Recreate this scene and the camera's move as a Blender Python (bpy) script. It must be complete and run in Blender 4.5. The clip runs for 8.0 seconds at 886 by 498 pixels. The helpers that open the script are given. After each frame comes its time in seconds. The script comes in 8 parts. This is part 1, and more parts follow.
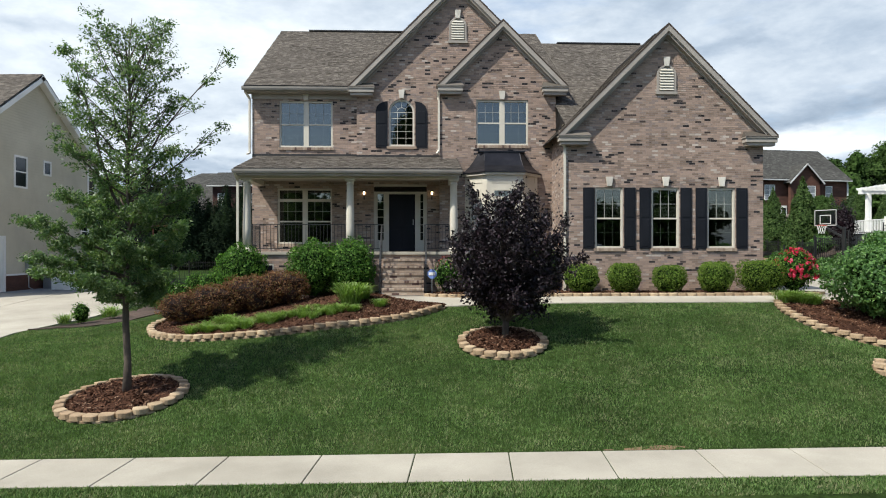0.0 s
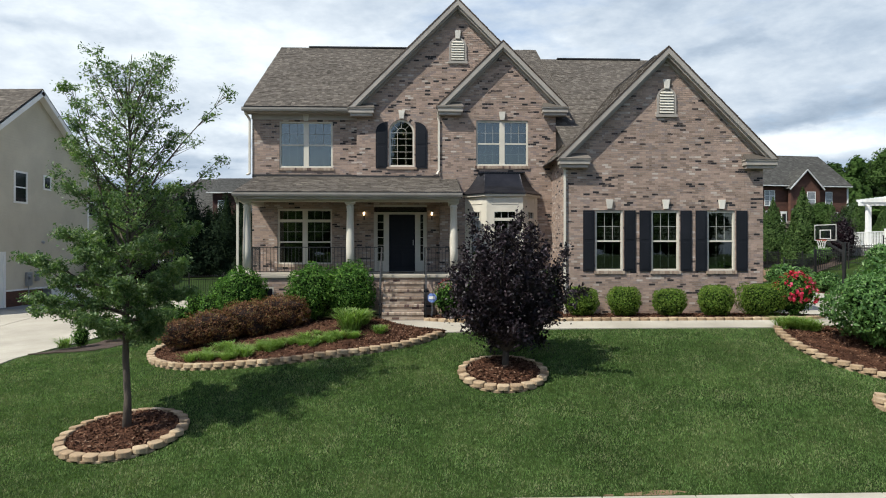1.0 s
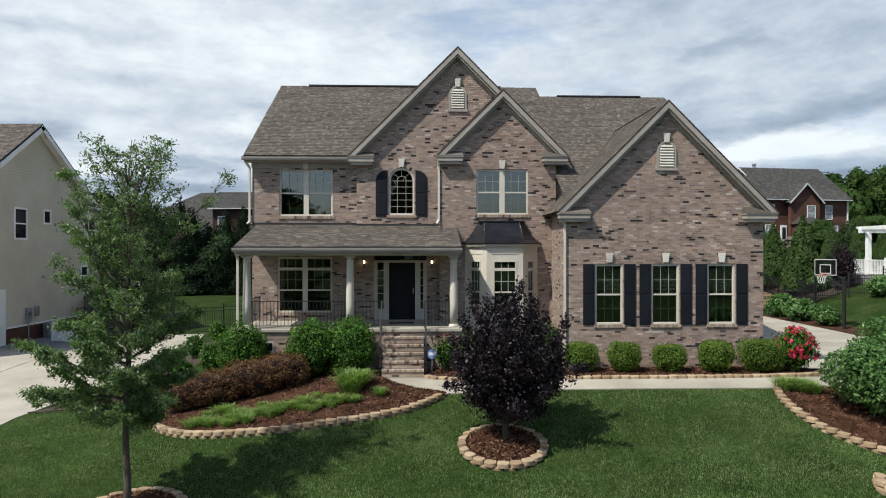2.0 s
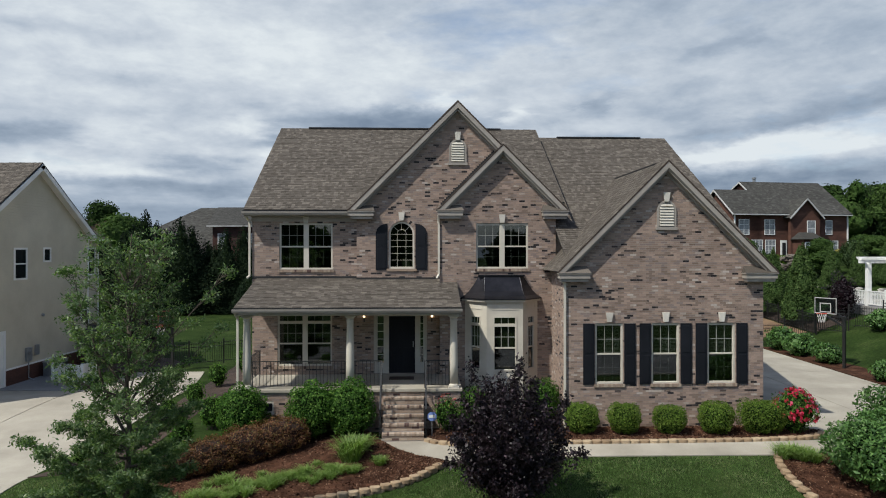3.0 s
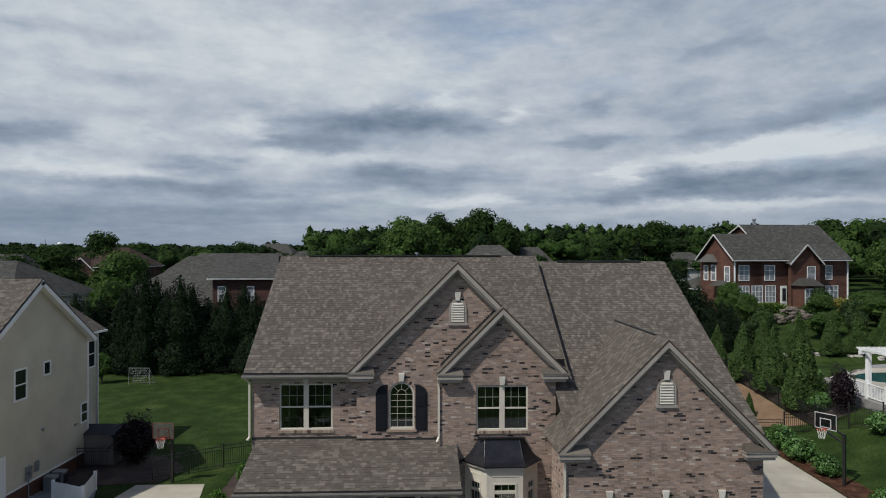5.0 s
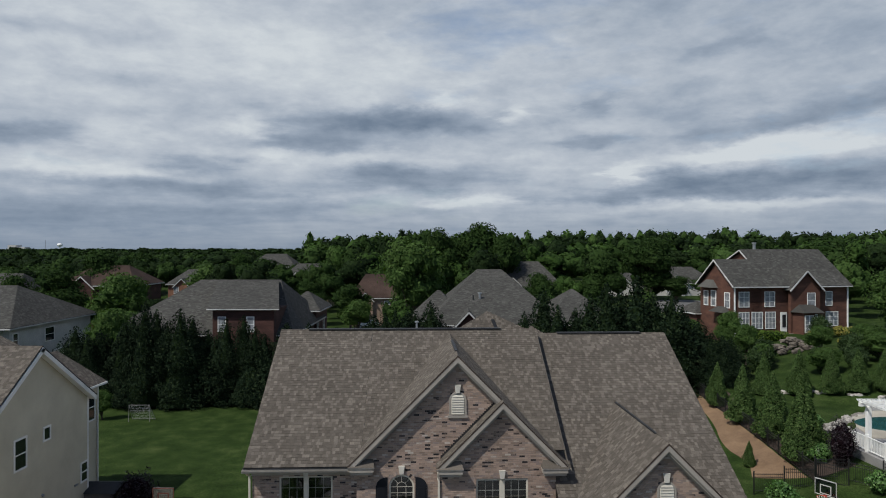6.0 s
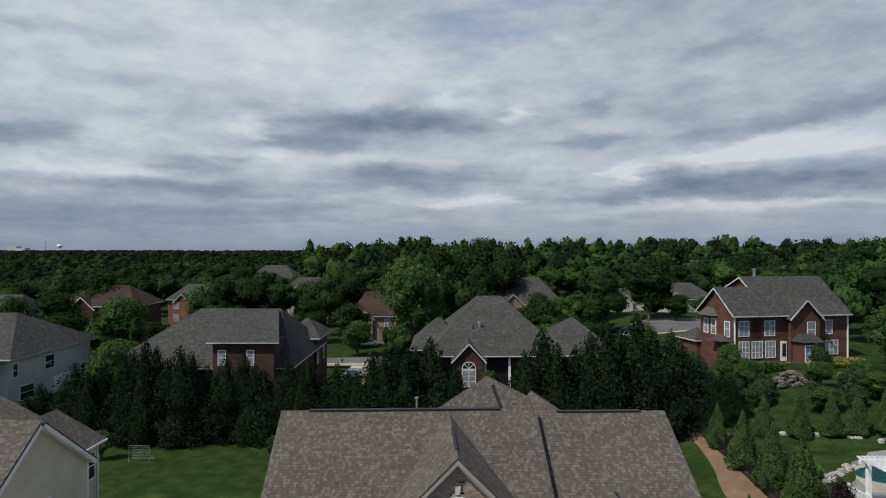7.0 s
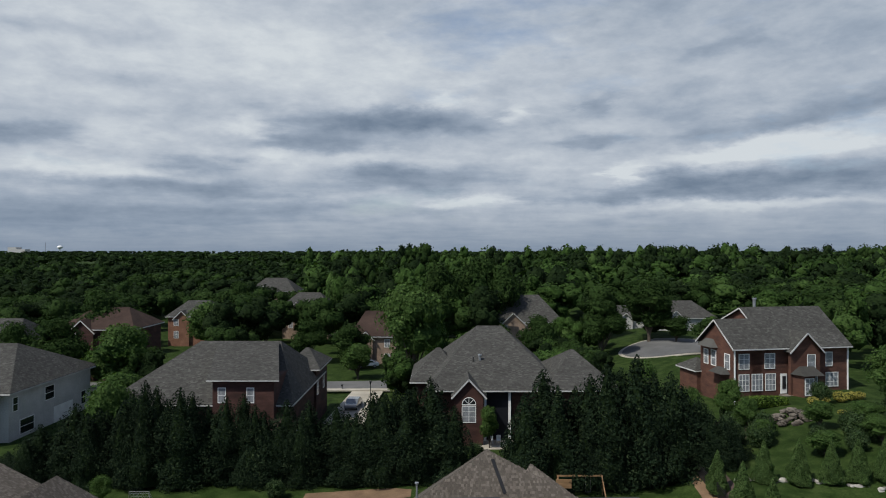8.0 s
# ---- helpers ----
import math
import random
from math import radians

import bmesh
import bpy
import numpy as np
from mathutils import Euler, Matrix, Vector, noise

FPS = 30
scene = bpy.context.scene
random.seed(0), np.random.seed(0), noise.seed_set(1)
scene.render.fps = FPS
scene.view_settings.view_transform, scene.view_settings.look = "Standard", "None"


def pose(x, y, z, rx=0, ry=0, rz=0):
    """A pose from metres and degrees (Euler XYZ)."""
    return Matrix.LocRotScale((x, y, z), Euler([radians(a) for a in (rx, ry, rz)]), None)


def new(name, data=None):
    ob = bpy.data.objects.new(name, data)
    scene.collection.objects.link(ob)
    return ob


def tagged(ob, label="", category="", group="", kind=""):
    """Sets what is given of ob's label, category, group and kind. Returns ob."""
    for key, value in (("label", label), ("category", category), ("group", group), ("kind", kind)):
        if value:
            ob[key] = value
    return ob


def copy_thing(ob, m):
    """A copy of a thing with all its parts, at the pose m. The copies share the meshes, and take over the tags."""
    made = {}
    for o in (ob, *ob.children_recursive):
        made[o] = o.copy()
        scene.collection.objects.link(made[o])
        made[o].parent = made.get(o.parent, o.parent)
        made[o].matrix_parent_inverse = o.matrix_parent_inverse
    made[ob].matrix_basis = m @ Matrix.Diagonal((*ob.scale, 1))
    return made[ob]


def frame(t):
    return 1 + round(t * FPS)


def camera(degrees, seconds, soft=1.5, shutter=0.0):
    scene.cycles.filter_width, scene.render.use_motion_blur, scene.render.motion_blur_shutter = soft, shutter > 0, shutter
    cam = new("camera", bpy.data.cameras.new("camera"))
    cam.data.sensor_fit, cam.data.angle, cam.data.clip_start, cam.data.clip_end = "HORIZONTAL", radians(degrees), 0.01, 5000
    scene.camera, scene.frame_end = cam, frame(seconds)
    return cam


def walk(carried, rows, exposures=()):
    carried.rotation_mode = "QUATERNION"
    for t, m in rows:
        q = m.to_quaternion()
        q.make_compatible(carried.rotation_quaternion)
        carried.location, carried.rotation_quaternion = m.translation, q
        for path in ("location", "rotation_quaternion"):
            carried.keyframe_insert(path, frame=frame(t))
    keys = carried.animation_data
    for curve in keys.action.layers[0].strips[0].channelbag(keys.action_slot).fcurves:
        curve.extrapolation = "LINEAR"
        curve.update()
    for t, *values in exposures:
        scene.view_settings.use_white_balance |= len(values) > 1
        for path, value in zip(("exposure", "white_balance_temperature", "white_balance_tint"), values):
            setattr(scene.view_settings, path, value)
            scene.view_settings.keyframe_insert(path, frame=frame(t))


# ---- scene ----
cam = camera(66.0, 8.0, soft=1.05)
# seconds, height of the eye above the pavement
RISE = [(0.0, 3.40), (0.5, 3.639), (1.0, 4.134), (1.5, 4.948), (1.7, 5.31), (2.8, 7.387), (3.0, 7.782), (3.5, 8.932), (4.0, 10.335), (4.5, 11.893),
        (4.7, 12.55), (5.8, 16.18), (6.0, 16.856), (6.5, 18.645), (7.0, 20.505), (7.5, 22.49), (8.0, 24.62)]
EXPOSURES = [(0.0, 0.73, 6400, 5), (1.0, 0.68, 6400, 5), (1.5, 0.61, 6400, 5), (3.0, 0.23, 6370, 6), (4.5, -0.03, 6350, 7), (6.0, -0.05, 6350, 7), (8.0, -0.01, 6350, 7)]
walk(cam, [(t, pose(0.0, 0.0, z, 90.08, 0, 0)) for t, z in RISE], EXPOSURES)

# ---- light ----
SUN_WAY = Vector((0.61, 0.46, -1.0)).normalized()
sun = new("sun", bpy.data.lights.new("sun", "SUN"))
sun.data.energy, sun.data.angle, sun.data.color = 3.9, radians(0.6), (1.0, 0.955, 0.88)
sun.matrix_basis = Matrix.Translation((-20, -15, 40)) @ SUN_WAY.to_track_quat("-Z", "Y").to_matrix().to_4x4()
tagged(sun, kind="structure")


class Nodes:
    """Short hand for node trees."""

    def __init__(self, tree):
        self.t = tree
        tree.nodes.clear()

    def add(self, kind):
        return self.t.nodes.new(kind)

    def put(self, socket, value):
        if isinstance(value, bpy.types.NodeSocket):
            self.t.links.new(value, socket)
        elif value is not None:
            socket.default_value = value

    def math(self, op, a, b=None, c=None, clamp=False):
        n = self.add("ShaderNodeMath")
        n.operation, n.use_clamp = op, clamp
        for s, v in zip(n.inputs, (a, b, c)):
            self.put(s, v)
        return n.outputs[0]

    def mix(self, fac, a, b, blend="MIX"):
        n = self.add("ShaderNodeMix")
        n.data_type, n.blend_type = "RGBA", blend
        self.put(n.inputs[0], fac)
        for s, v in ((n.inputs[6], a), (n.inputs[7], b)):
            self.put(s, (*v, 1) if isinstance(v, tuple) and len(v) == 3 else v)
        return n.outputs[2]

    def noise(self, vector, scale, detail=4, rough=0.55, distortion=0.0):
        n = self.add("ShaderNodeTexNoise")
        self.put(n.inputs["Vector"], vector)
        n.inputs["Scale"].default_value, n.inputs["Detail"].default_value = scale, detail
        n.inputs["Roughness"].default_value, n.inputs["Distortion"].default_value = rough, distortion
        return n.outputs[0]

    def ramp(self, fac, stops, interpolation="LINEAR"):
        n = self.add("ShaderNodeValToRGB")
        n.color_ramp.interpolation = interpolation
        while len(n.color_ramp.elements) < len(stops):
            n.color_ramp.elements.new(0.5)
        for e, (p, c) in zip(n.color_ramp.elements, stops):
            e.position, e.color = p, (*c, 1) if len(c) == 3 else c
        self.put(n.inputs[0], fac)
        return n.outputs[0]

    def mapped(self, vector, scale, turn=(0, 0, 0)):
        n = self.add("ShaderNodeMapping")
        self.put(n.inputs["Vector"], vector)
        n.inputs["Scale"].default_value, n.inputs["Rotation"].default_value = scale, turn
        return n.outputs[0]


# broken cloud deck over a clear sky
world = bpy.data.worlds.new("sky")
scene.world = world
world.use_nodes = True
w = Nodes(world.node_tree)
sky = w.add("ShaderNodeTexSky")
sky.sky_type, sky.sun_disc, sky.dust_density = "NISHITA", False, 1.2
sky.sun_elevation, sky.sun_rotation = math.asin(-SUN_WAY.z), math.atan2(-SUN_WAY.x, -SUN_WAY.y)
way = w.add("ShaderNodeTexCoord").outputs["Generated"]
xyz = w.add("ShaderNodeSeparateXYZ")
w.put(xyz.inputs[0], way)
dx, dy, dz = xyz.outputs
clear = w.mix(1.0, sky.outputs[0], (0.11, 0.11, 0.115), "MULTIPLY")


# the deck as a flat sheet seen from below, so that it thins towards the horizon
over = w.math("ADD", w.math("MAXIMUM", dz, 0.0), 0.075)
flat = w.add("ShaderNodeCombineXYZ")
w.put(flat.inputs[0], w.math("DIVIDE", dx, over)), w.put(flat.inputs[1], w.math("DIVIDE", dy, over))
deck = flat.outputs[0]
warp, warp2 = w.noise(deck, 1.3, 6, 0.58), w.noise(w.mapped(way, (1.0, 1.0, 2.2), (0.3, 0.1, 0.7)), 9.0, 6, 0.6)
bx = w.math("ADD", dx, w.math("MULTIPLY", w.math("SUBTRACT", warp, 0.5), 0.26))
bz = w.math("ADD", dz, w.math("MULTIPLY", w.math("SUBTRACT", warp2, 0.5), 0.050))


def bank(x, z, sx, sz, lean=0.0):
    """A ragged bank of cloud round the direction (x, z), sx wide and sz high."""
    a = w.math("SUBTRACT", bx, x)
    b = w.math("SUBTRACT", w.math("SUBTRACT", bz, z), w.math("MULTIPLY", a, lean))
    a, b = w.math("DIVIDE", a, sx), w.math("DIVIDE", b, sz)
    s = w.math("ADD", w.math("MULTIPLY", a, a), w.math("MULTIPLY", b, b))
    return w.math("MULTIPLY", w.math("EXPONENT", w.math("MULTIPLY", w.math("POWER", s, 1.25), -1.0)), w.math("GREATER_THAN", dy, 0.0))


def total(values):
    out = values[0]
    for v in values[1:]:
        out = w.math("ADD", out, v)
    return out


wide = w.noise(deck, 0.55, 5, 0.5, 0.25)
fine = w.noise(deck, 2.2, 8, 0.56)
wisp = w.noise(w.mapped(way, (1.0, 1.0, 2.6), (0.0, 0.22, 0.1)), 24.0, 6, 0.6)
puff = w.noise(w.mapped(way, (1.0, 1.0, 2.0), (0.1, 0.2, 0.3)), 11.0, 7, 0.58, 0.3)
dark = total([w.math("MULTIPLY", bank(*b), g) for b, g in (
    ((-0.085, 0.187, 0.17, 0.019), 0.68), ((-0.195, 0.155, 0.10, 0.016), 0.45), ((-0.045, 0.104, 0.13, 0.021), 0.52), ((0.42, 0.088, 0.23, 0.024, 0.06), 0.66),
    ((0.46, 0.170, 0.15, 0.019, 0.12), 0.40), ((0.31, 0.185, 0.05, 0.012), 0.2), ((-0.36, 0.087, 0.14, 0.016), 0.46), ((-0.46, 0.048, 0.22, 0.024), 0.42), ((-0.52, 0.147, 0.06, 0.015), 0.45),
    ((-0.32, 0.121, 0.05, 0.012), 0.32), ((-0.39, 0.223, 0.07, 0.010), 0.22), ((0.218, 0.203, 0.045, 0.010, 0.25), 0.30), ((0.228, 0.149, 0.045, 0.008), 0.32), ((0.385, 0.269, 0.05, 0.012, 0.2), 0.28),
    ((-0.45, 0.271, 0.11, 0.012), 0.22), ((-0.18, 0.062, 0.13, 0.010), 0.28), ((0.46, 0.33, 0.26, 0.10), 0.16), ((0.10, 0.34, 0.25, 0.05), 0.10))])
white = total([w.math("MULTIPLY", bank(*b), g) for b, g in (
    ((-0.012, 0.213, 0.03, 0.010), 0.26), ((0.10, 0.196, 0.022, 0.012), 0.28), ((-0.284, 0.172, 0.05, 0.014), 0.26), ((0.408, 0.132, 0.17, 0.015, 0.15), 0.30), ((0.245, 0.107, 0.03, 0.012), 0.28),
    ((0.37, 0.060, 0.20, 0.008), 0.30), ((0.04, 0.072, 0.08, 0.007), 0.26), ((-0.465, 0.104, 0.10, 0.012), 0.22), ((-0.18, 0.262, 0.22, 0.055), 0.12), ((-0.12, 0.131, 0.16, 0.012), 0.18), ((-0.42, 0.27, 0.28, 0.10), 0.10))])
shade = total([w.math("MULTIPLY", w.math("SUBTRACT", n, 0.5), k) for n, k in ((wide, 0.36), (fine, 0.22), (puff, 0.42), (wisp, 0.30))])
shade = w.math("ADD", w.math("SUBTRACT", w.math("ADD", shade, 0.775), w.math("MULTIPLY", dark, 0.70)), white)
cloud = w.ramp(shade, [(0.0, (0.085, 0.115, 0.165)), (0.3, (0.177, 0.226, 0.305)), (0.6, (0.338, 0.388, 0.472)), (0.82, (0.507, 0.542, 0.605)), (1.0, (0.655, 0.682, 0.715))])
cover = w.math("ADD", w.math("MULTIPLY", w.math("SUBTRACT", w.noise(w.mapped(way, (1.2, 1.2, 4.0)), 2.3, 7, 0.6), 0.40), 4.0), 0.95)
cover = w.math("SUBTRACT", cover, w.math("MULTIPLY", bank(0.44, 0.36, 0.30, 0.09), 0.7), clamp=True)
# the deck breaks up overhead, where the sun comes through
cover = w.math("MULTIPLY", cover, w.math("SUBTRACT", 1.0, w.math("MULTIPLY", w.math("SUBTRACT", dz, 0.38), 2.6, clamp=True)))
# the sky opens up behind the street
cover = w.math("MULTIPLY", cover, w.math("SUBTRACT", 1.0, w.math("MULTIPLY", w.math("MULTIPLY", dy, -2.5, clamp=True), 0.9)))
tint = w.mix(cover, clear, cloud)
# blue distance low over the horizon
low = w.math("MULTIPLY", w.math("SUBTRACT", 0.072, dz), 13.0, clamp=True)
tint = w.mix(w.math("MULTIPLY", low, 0.80), tint, (0.165, 0.218, 0.305))
back = w.add("ShaderNodeBackground")
w.put(back.inputs[0], tint)
back.inputs[1].default_value = 1.0
w.put(w.add("ShaderNodeOutputWorld").inputs[0], back.outputs[0])


# ---- materials ----
def surface(name, stops, rough=0.75, grain=40.0, grain_amount=0.25, stain=0.6, stain_amount=0.25, bump=0.3, bump_scale=None, pieces=0.0, clusters=0.0,
            metal=0.0, specular=0.4, relief=0.02, through_light=0.0, constant=False, stretch=(1, 1, 1), coat=0.0):
    """stops: colours of a ramp, picked piece by piece (pieces > 0) or by noise. Two scales of variation and a relief on top."""
    m = bpy.data.materials.new(name)
    m.use_nodes = True
    n = Nodes(m.node_tree)
    where = n.mapped(n.add("ShaderNodeNewGeometry").outputs["Position"], stretch)
    big, small = n.noise(where, stain, 5, 0.6), n.noise(where, grain, 4, 0.6)
    if pieces:
        r = n.math("ADD", n.add("ShaderNodeNewGeometry").outputs["Random Per Island"], n.add("ShaderNodeObjectInfo").outputs["Random"])
        pick = n.math("FRACT", r)
        if clusters:
            pick = n.math("ADD", pick, n.math("MULTIPLY", n.math("SUBTRACT", n.noise(n.mapped(where, (1.0, 1.0, 3.0)), 1.1, 3), 0.5), clusters), clamp=True)
    else:
        pick = n.math("ADD", n.math("MULTIPLY", n.math("SUBTRACT", big, 0.5), 1.6), 0.5, clamp=True)
    colour = n.ramp(pick, stops, "CONSTANT" if constant else "LINEAR")
    for value, amount in ((big, stain_amount), (small, grain_amount)):
        v = n.math("ADD", n.math("MULTIPLY", n.math("SUBTRACT", value, 0.5), 3.0 * amount), 1.0)
        g = n.add("ShaderNodeCombineColor")
        for s in g.inputs:
            n.put(s, v)
        colour = n.mix(1.0, colour, g.outputs[0], "MULTIPLY")
    p = n.add("ShaderNodeBsdfPrincipled")
    n.put(p.inputs["Base Color"], colour)
    n.put(p.inputs["Roughness"], n.math("ADD", n.math("MULTIPLY", n.math("SUBTRACT", small, 0.5), 0.25), rough, clamp=True))
    p.inputs["Metallic"].default_value, p.inputs["Specular IOR Level"].default_value = metal, specular
    p.inputs["Coat Weight"].default_value = coat
    if bump:
        b = n.add("ShaderNodeBump")
        b.inputs["Strength"].default_value, b.inputs["Distance"].default_value = bump, relief
        n.put(b.inputs["Height"], n.noise(where, bump_scale or grain * 1.7, 5, 0.6))
        n.put(p.inputs["Normal"], b.outputs[0])
    out = p.outputs[0]
    if through_light:
        t = n.add("ShaderNodeBsdfTranslucent")
        n.put(t.inputs[0], n.mix(1.0, colour, (1.3, 1.5, 0.6), "MULTIPLY"))
        x = n.add("ShaderNodeMixShader")
        x.inputs[0].default_value = through_light
        n.put(x.inputs[1], out), n.put(x.inputs[2], t.outputs[0])
        out = x.outputs[0]
    n.put(n.add("ShaderNodeOutputMaterial").inputs[0], out)
    return m


def glass(name, gloss=0.0):
    m = bpy.data.materials.new(name)
    m.use_nodes = True
    n = Nodes(m.node_tree)
    f = n.add("ShaderNodeFresnel")
    f.inputs[0].default_value = 1.5
    t, g = n.add("ShaderNodeBsdfTransparent"), n.add("ShaderNodeBsdfGlossy")
    t.inputs[0].default_value, g.inputs["Roughness"].default_value = (0.48, 0.53, 0.52, 1), 0.02
    x = n.add("ShaderNodeMixShader")
    n.put(x.inputs[0], n.math("ADD", n.math("MULTIPLY", f.outputs[0], 1.9), gloss, clamp=True))
    n.put(x.inputs[1], t.outputs[0]), n.put(x.inputs[2], g.outputs[0])
    n.put(n.add("ShaderNodeOutputMaterial").inputs[0], x.outputs[0])
    return m


def glow(name, colour, strength):
    m = bpy.data.materials.new(name)
    m.use_nodes = True
    n = Nodes(m.node_tree)
    e = n.add("ShaderNodeEmission")
    e.inputs[0].default_value, e.inputs[1].default_value = (*colour, 1), strength
    n.put(n.add("ShaderNodeOutputMaterial").inputs[0], e.outputs[0])
    return m


def tone(c, f):
    return tuple(v * f for v in c)


TAN = (0.325, 0.236, 0.187)
BRICK = surface("brick", [(0.0, (0.026, 0.022, 0.023)), (0.035, (0.075, 0.056, 0.050)), (0.065, tone(TAN, 0.70)), (0.20, tone(TAN, 0.88)), (0.36, TAN), (0.5, (0.338, 0.246, 0.195)),
                          (0.62, (0.258, 0.200, 0.174)), (0.72, tone(TAN, 1.16)), (0.86, tone(TAN, 0.95)), (0.94, (0.385, 0.315, 0.265)), (0.98, (0.46, 0.39, 0.335))],
                rough=0.9, grain=60, grain_amount=0.2, stain=0.7, stain_amount=0.16, pieces=1, clusters=0.30, constant=True, bump=0.5)
STEP_BRICK = surface("step_brick", [(0.0, (0.10, 0.06, 0.05)), (0.08, (0.26, 0.19, 0.14)), (0.4, (0.32, 0.24, 0.18)), (0.75, (0.38, 0.30, 0.23))], rough=0.9, grain=60, pieces=1, constant=True, stain_amount=0.3)
MORTAR = surface("mortar", [(0.2, (0.26, 0.22, 0.19)), (0.8, (0.36, 0.32, 0.28))], rough=0.95, grain=120, bump=0.6)
RED_BRICK = surface("red_brick", [(0.0, (0.034, 0.016, 0.011)), (0.25, (0.070, 0.031, 0.021)), (0.7, (0.098, 0.043, 0.028)), (1.0, (0.140, 0.068, 0.047))], rough=0.9, grain=7, grain_amount=0.5,
                    stain=0.5, stain_amount=0.2, stretch=(1, 1, 3))
SHINGLE = surface("shingle", [(0.0, (0.076, 0.064, 0.053)), (0.40, (0.090, 0.077, 0.064)), (0.66, (0.100, 0.086, 0.072)), (0.74, (0.120, 0.103, 0.086)), (0.94, (0.136, 0.117, 0.098)), (1.0, (0.155, 0.133, 0.111))],
                  rough=0.95, grain=45, grain_amount=0.35, stain=0.5, stain_amount=0.14, pieces=1, bump=0.6, specular=0.2)
GREY_SHINGLE = surface("grey_shingle", [(0.0, (0.044, 0.042, 0.038)), (0.5, (0.057, 0.055, 0.050)), (0.85, (0.066, 0.064, 0.058)), (1.0, (0.086, 0.083, 0.076))], rough=0.95, grain=6, grain_amount=0.3,
                       stain=0.25, stain_amount=0.2, pieces=1, specular=0.15)
BROWN_SHINGLE = surface("brown_shingle", [(0.0, (0.030, 0.019, 0.015)), (1.0, (0.066, 0.042, 0.033))], rough=0.95, grain=4, stain=0.3, specular=0.2)
FLASHING = surface("flashing", [(0.2, (0.012, 0.012, 0.013)), (0.8, (0.025, 0.024, 0.024))], rough=0.6)
CREAM = surface("cream_paint", [(0.2, (0.49, 0.445, 0.37)), (0.8, (0.55, 0.505, 0.425))], rough=0.55, grain=25, grain_amount=0.05, stain=1.5, stain_amount=0.06, bump=0.05)
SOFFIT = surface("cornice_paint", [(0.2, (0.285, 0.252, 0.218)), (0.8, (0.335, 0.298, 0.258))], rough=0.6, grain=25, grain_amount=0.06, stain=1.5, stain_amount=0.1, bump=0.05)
WHITE = surface("white_paint", [(0.2, (0.70, 0.69, 0.66)), (0.8, (0.78, 0.77, 0.74))], rough=0.5, grain=20, grain_amount=0.04, stain=1.0, stain_amount=0.06, bump=0.03)
STONE = surface("cast_stone", [(0.2, (0.50, 0.46, 0.40)), (0.8, (0.60, 0.56, 0.49))], rough=0.85, grain=50, grain_amount=0.12, bump=0.3)
BLACK = surface("black_paint", [(0.2, (0.008, 0.009, 0.012)), (0.8, (0.013, 0.014, 0.018))], rough=0.55, grain=30, grain_amount=0.1, bump=0.05, specular=0.15)
IRON = surface("black_iron", [(0.2, (0.010, 0.010, 0.010)), (0.8, (0.018, 0.018, 0.018))], rough=0.4, grain=60, bump=0.1, specular=0.5)
DARK_METAL = surface("bronze_metal", [(0.2, (0.018, 0.018, 0.022)), (0.8, (0.032, 0.031, 0.036))], rough=0.34, grain=15, grain_amount=0.1, stain=2.0, stain_amount=0.2, metal=0.6, bump=0.04)
GALVANISED = surface("grey_metal", [(0.2, (0.30, 0.31, 0.32)), (0.8, (0.42, 0.43, 0.44))], rough=0.45, metal=0.7, bump=0.05)
CONCRETE = surface("concrete", [(0.1, (0.285, 0.255, 0.205)), (0.5, (0.335, 0.302, 0.245)), (0.9, (0.385, 0.35, 0.288))], rough=0.9, grain=45, grain_amount=0.14, stain=0.45, stain_amount=0.18, bump=0.25)
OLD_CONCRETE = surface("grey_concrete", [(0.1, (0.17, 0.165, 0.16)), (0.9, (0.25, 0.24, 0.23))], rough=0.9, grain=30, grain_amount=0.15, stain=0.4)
ASPHALT = surface("asphalt", [(0.1, (0.075, 0.074, 0.072)), (0.9, (0.125, 0.122, 0.118))], rough=0.9, grain=12, stain=0.15)
EDGING = surface("edging_block", [(0.0, (0.250, 0.168, 0.098)), (0.5, (0.335, 0.240, 0.148)), (1.0, (0.42, 0.318, 0.205))], rough=0.9, grain=55, grain_amount=0.3, stain=4.0, stain_amount=0.3, pieces=1, bump=0.6)
MULCH = surface("mulch", [(0.1, (0.024, 0.011, 0.007)), (0.5, (0.054, 0.025, 0.015)), (0.9, (0.098, 0.048, 0.029))], rough=0.95, grain=38, grain_amount=0.6, stain=2.5, stain_amount=0.25, bump=1.0, bump_scale=30, specular=0.1)
CHIPS = surface("mulch_chip", [(0.0, (0.022, 0.010, 0.006)), (0.45, (0.070, 0.032, 0.019)), (0.8, (0.135, 0.068, 0.040)), (1.0, (0.25, 0.160, 0.108))], rough=0.95, pieces=1, bump=0.3, specular=0.1)
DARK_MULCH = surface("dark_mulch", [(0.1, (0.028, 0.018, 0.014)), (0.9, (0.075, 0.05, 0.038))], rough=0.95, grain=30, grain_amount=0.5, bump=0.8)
DARK_BRICK = surface("dark_red_brick", [(0.0, (0.022, 0.010, 0.008)), (0.5, (0.048, 0.020, 0.015)), (1.0, (0.080, 0.036, 0.027))], rough=0.9, grain=7, grain_amount=0.5, stain=0.5, stain_amount=0.2, stretch=(1, 1, 3))
DULL_RED = surface("faded_red", [(0.2, (0.11, 0.030, 0.020)), (0.8, (0.15, 0.042, 0.028))], rough=0.6, bump=0)
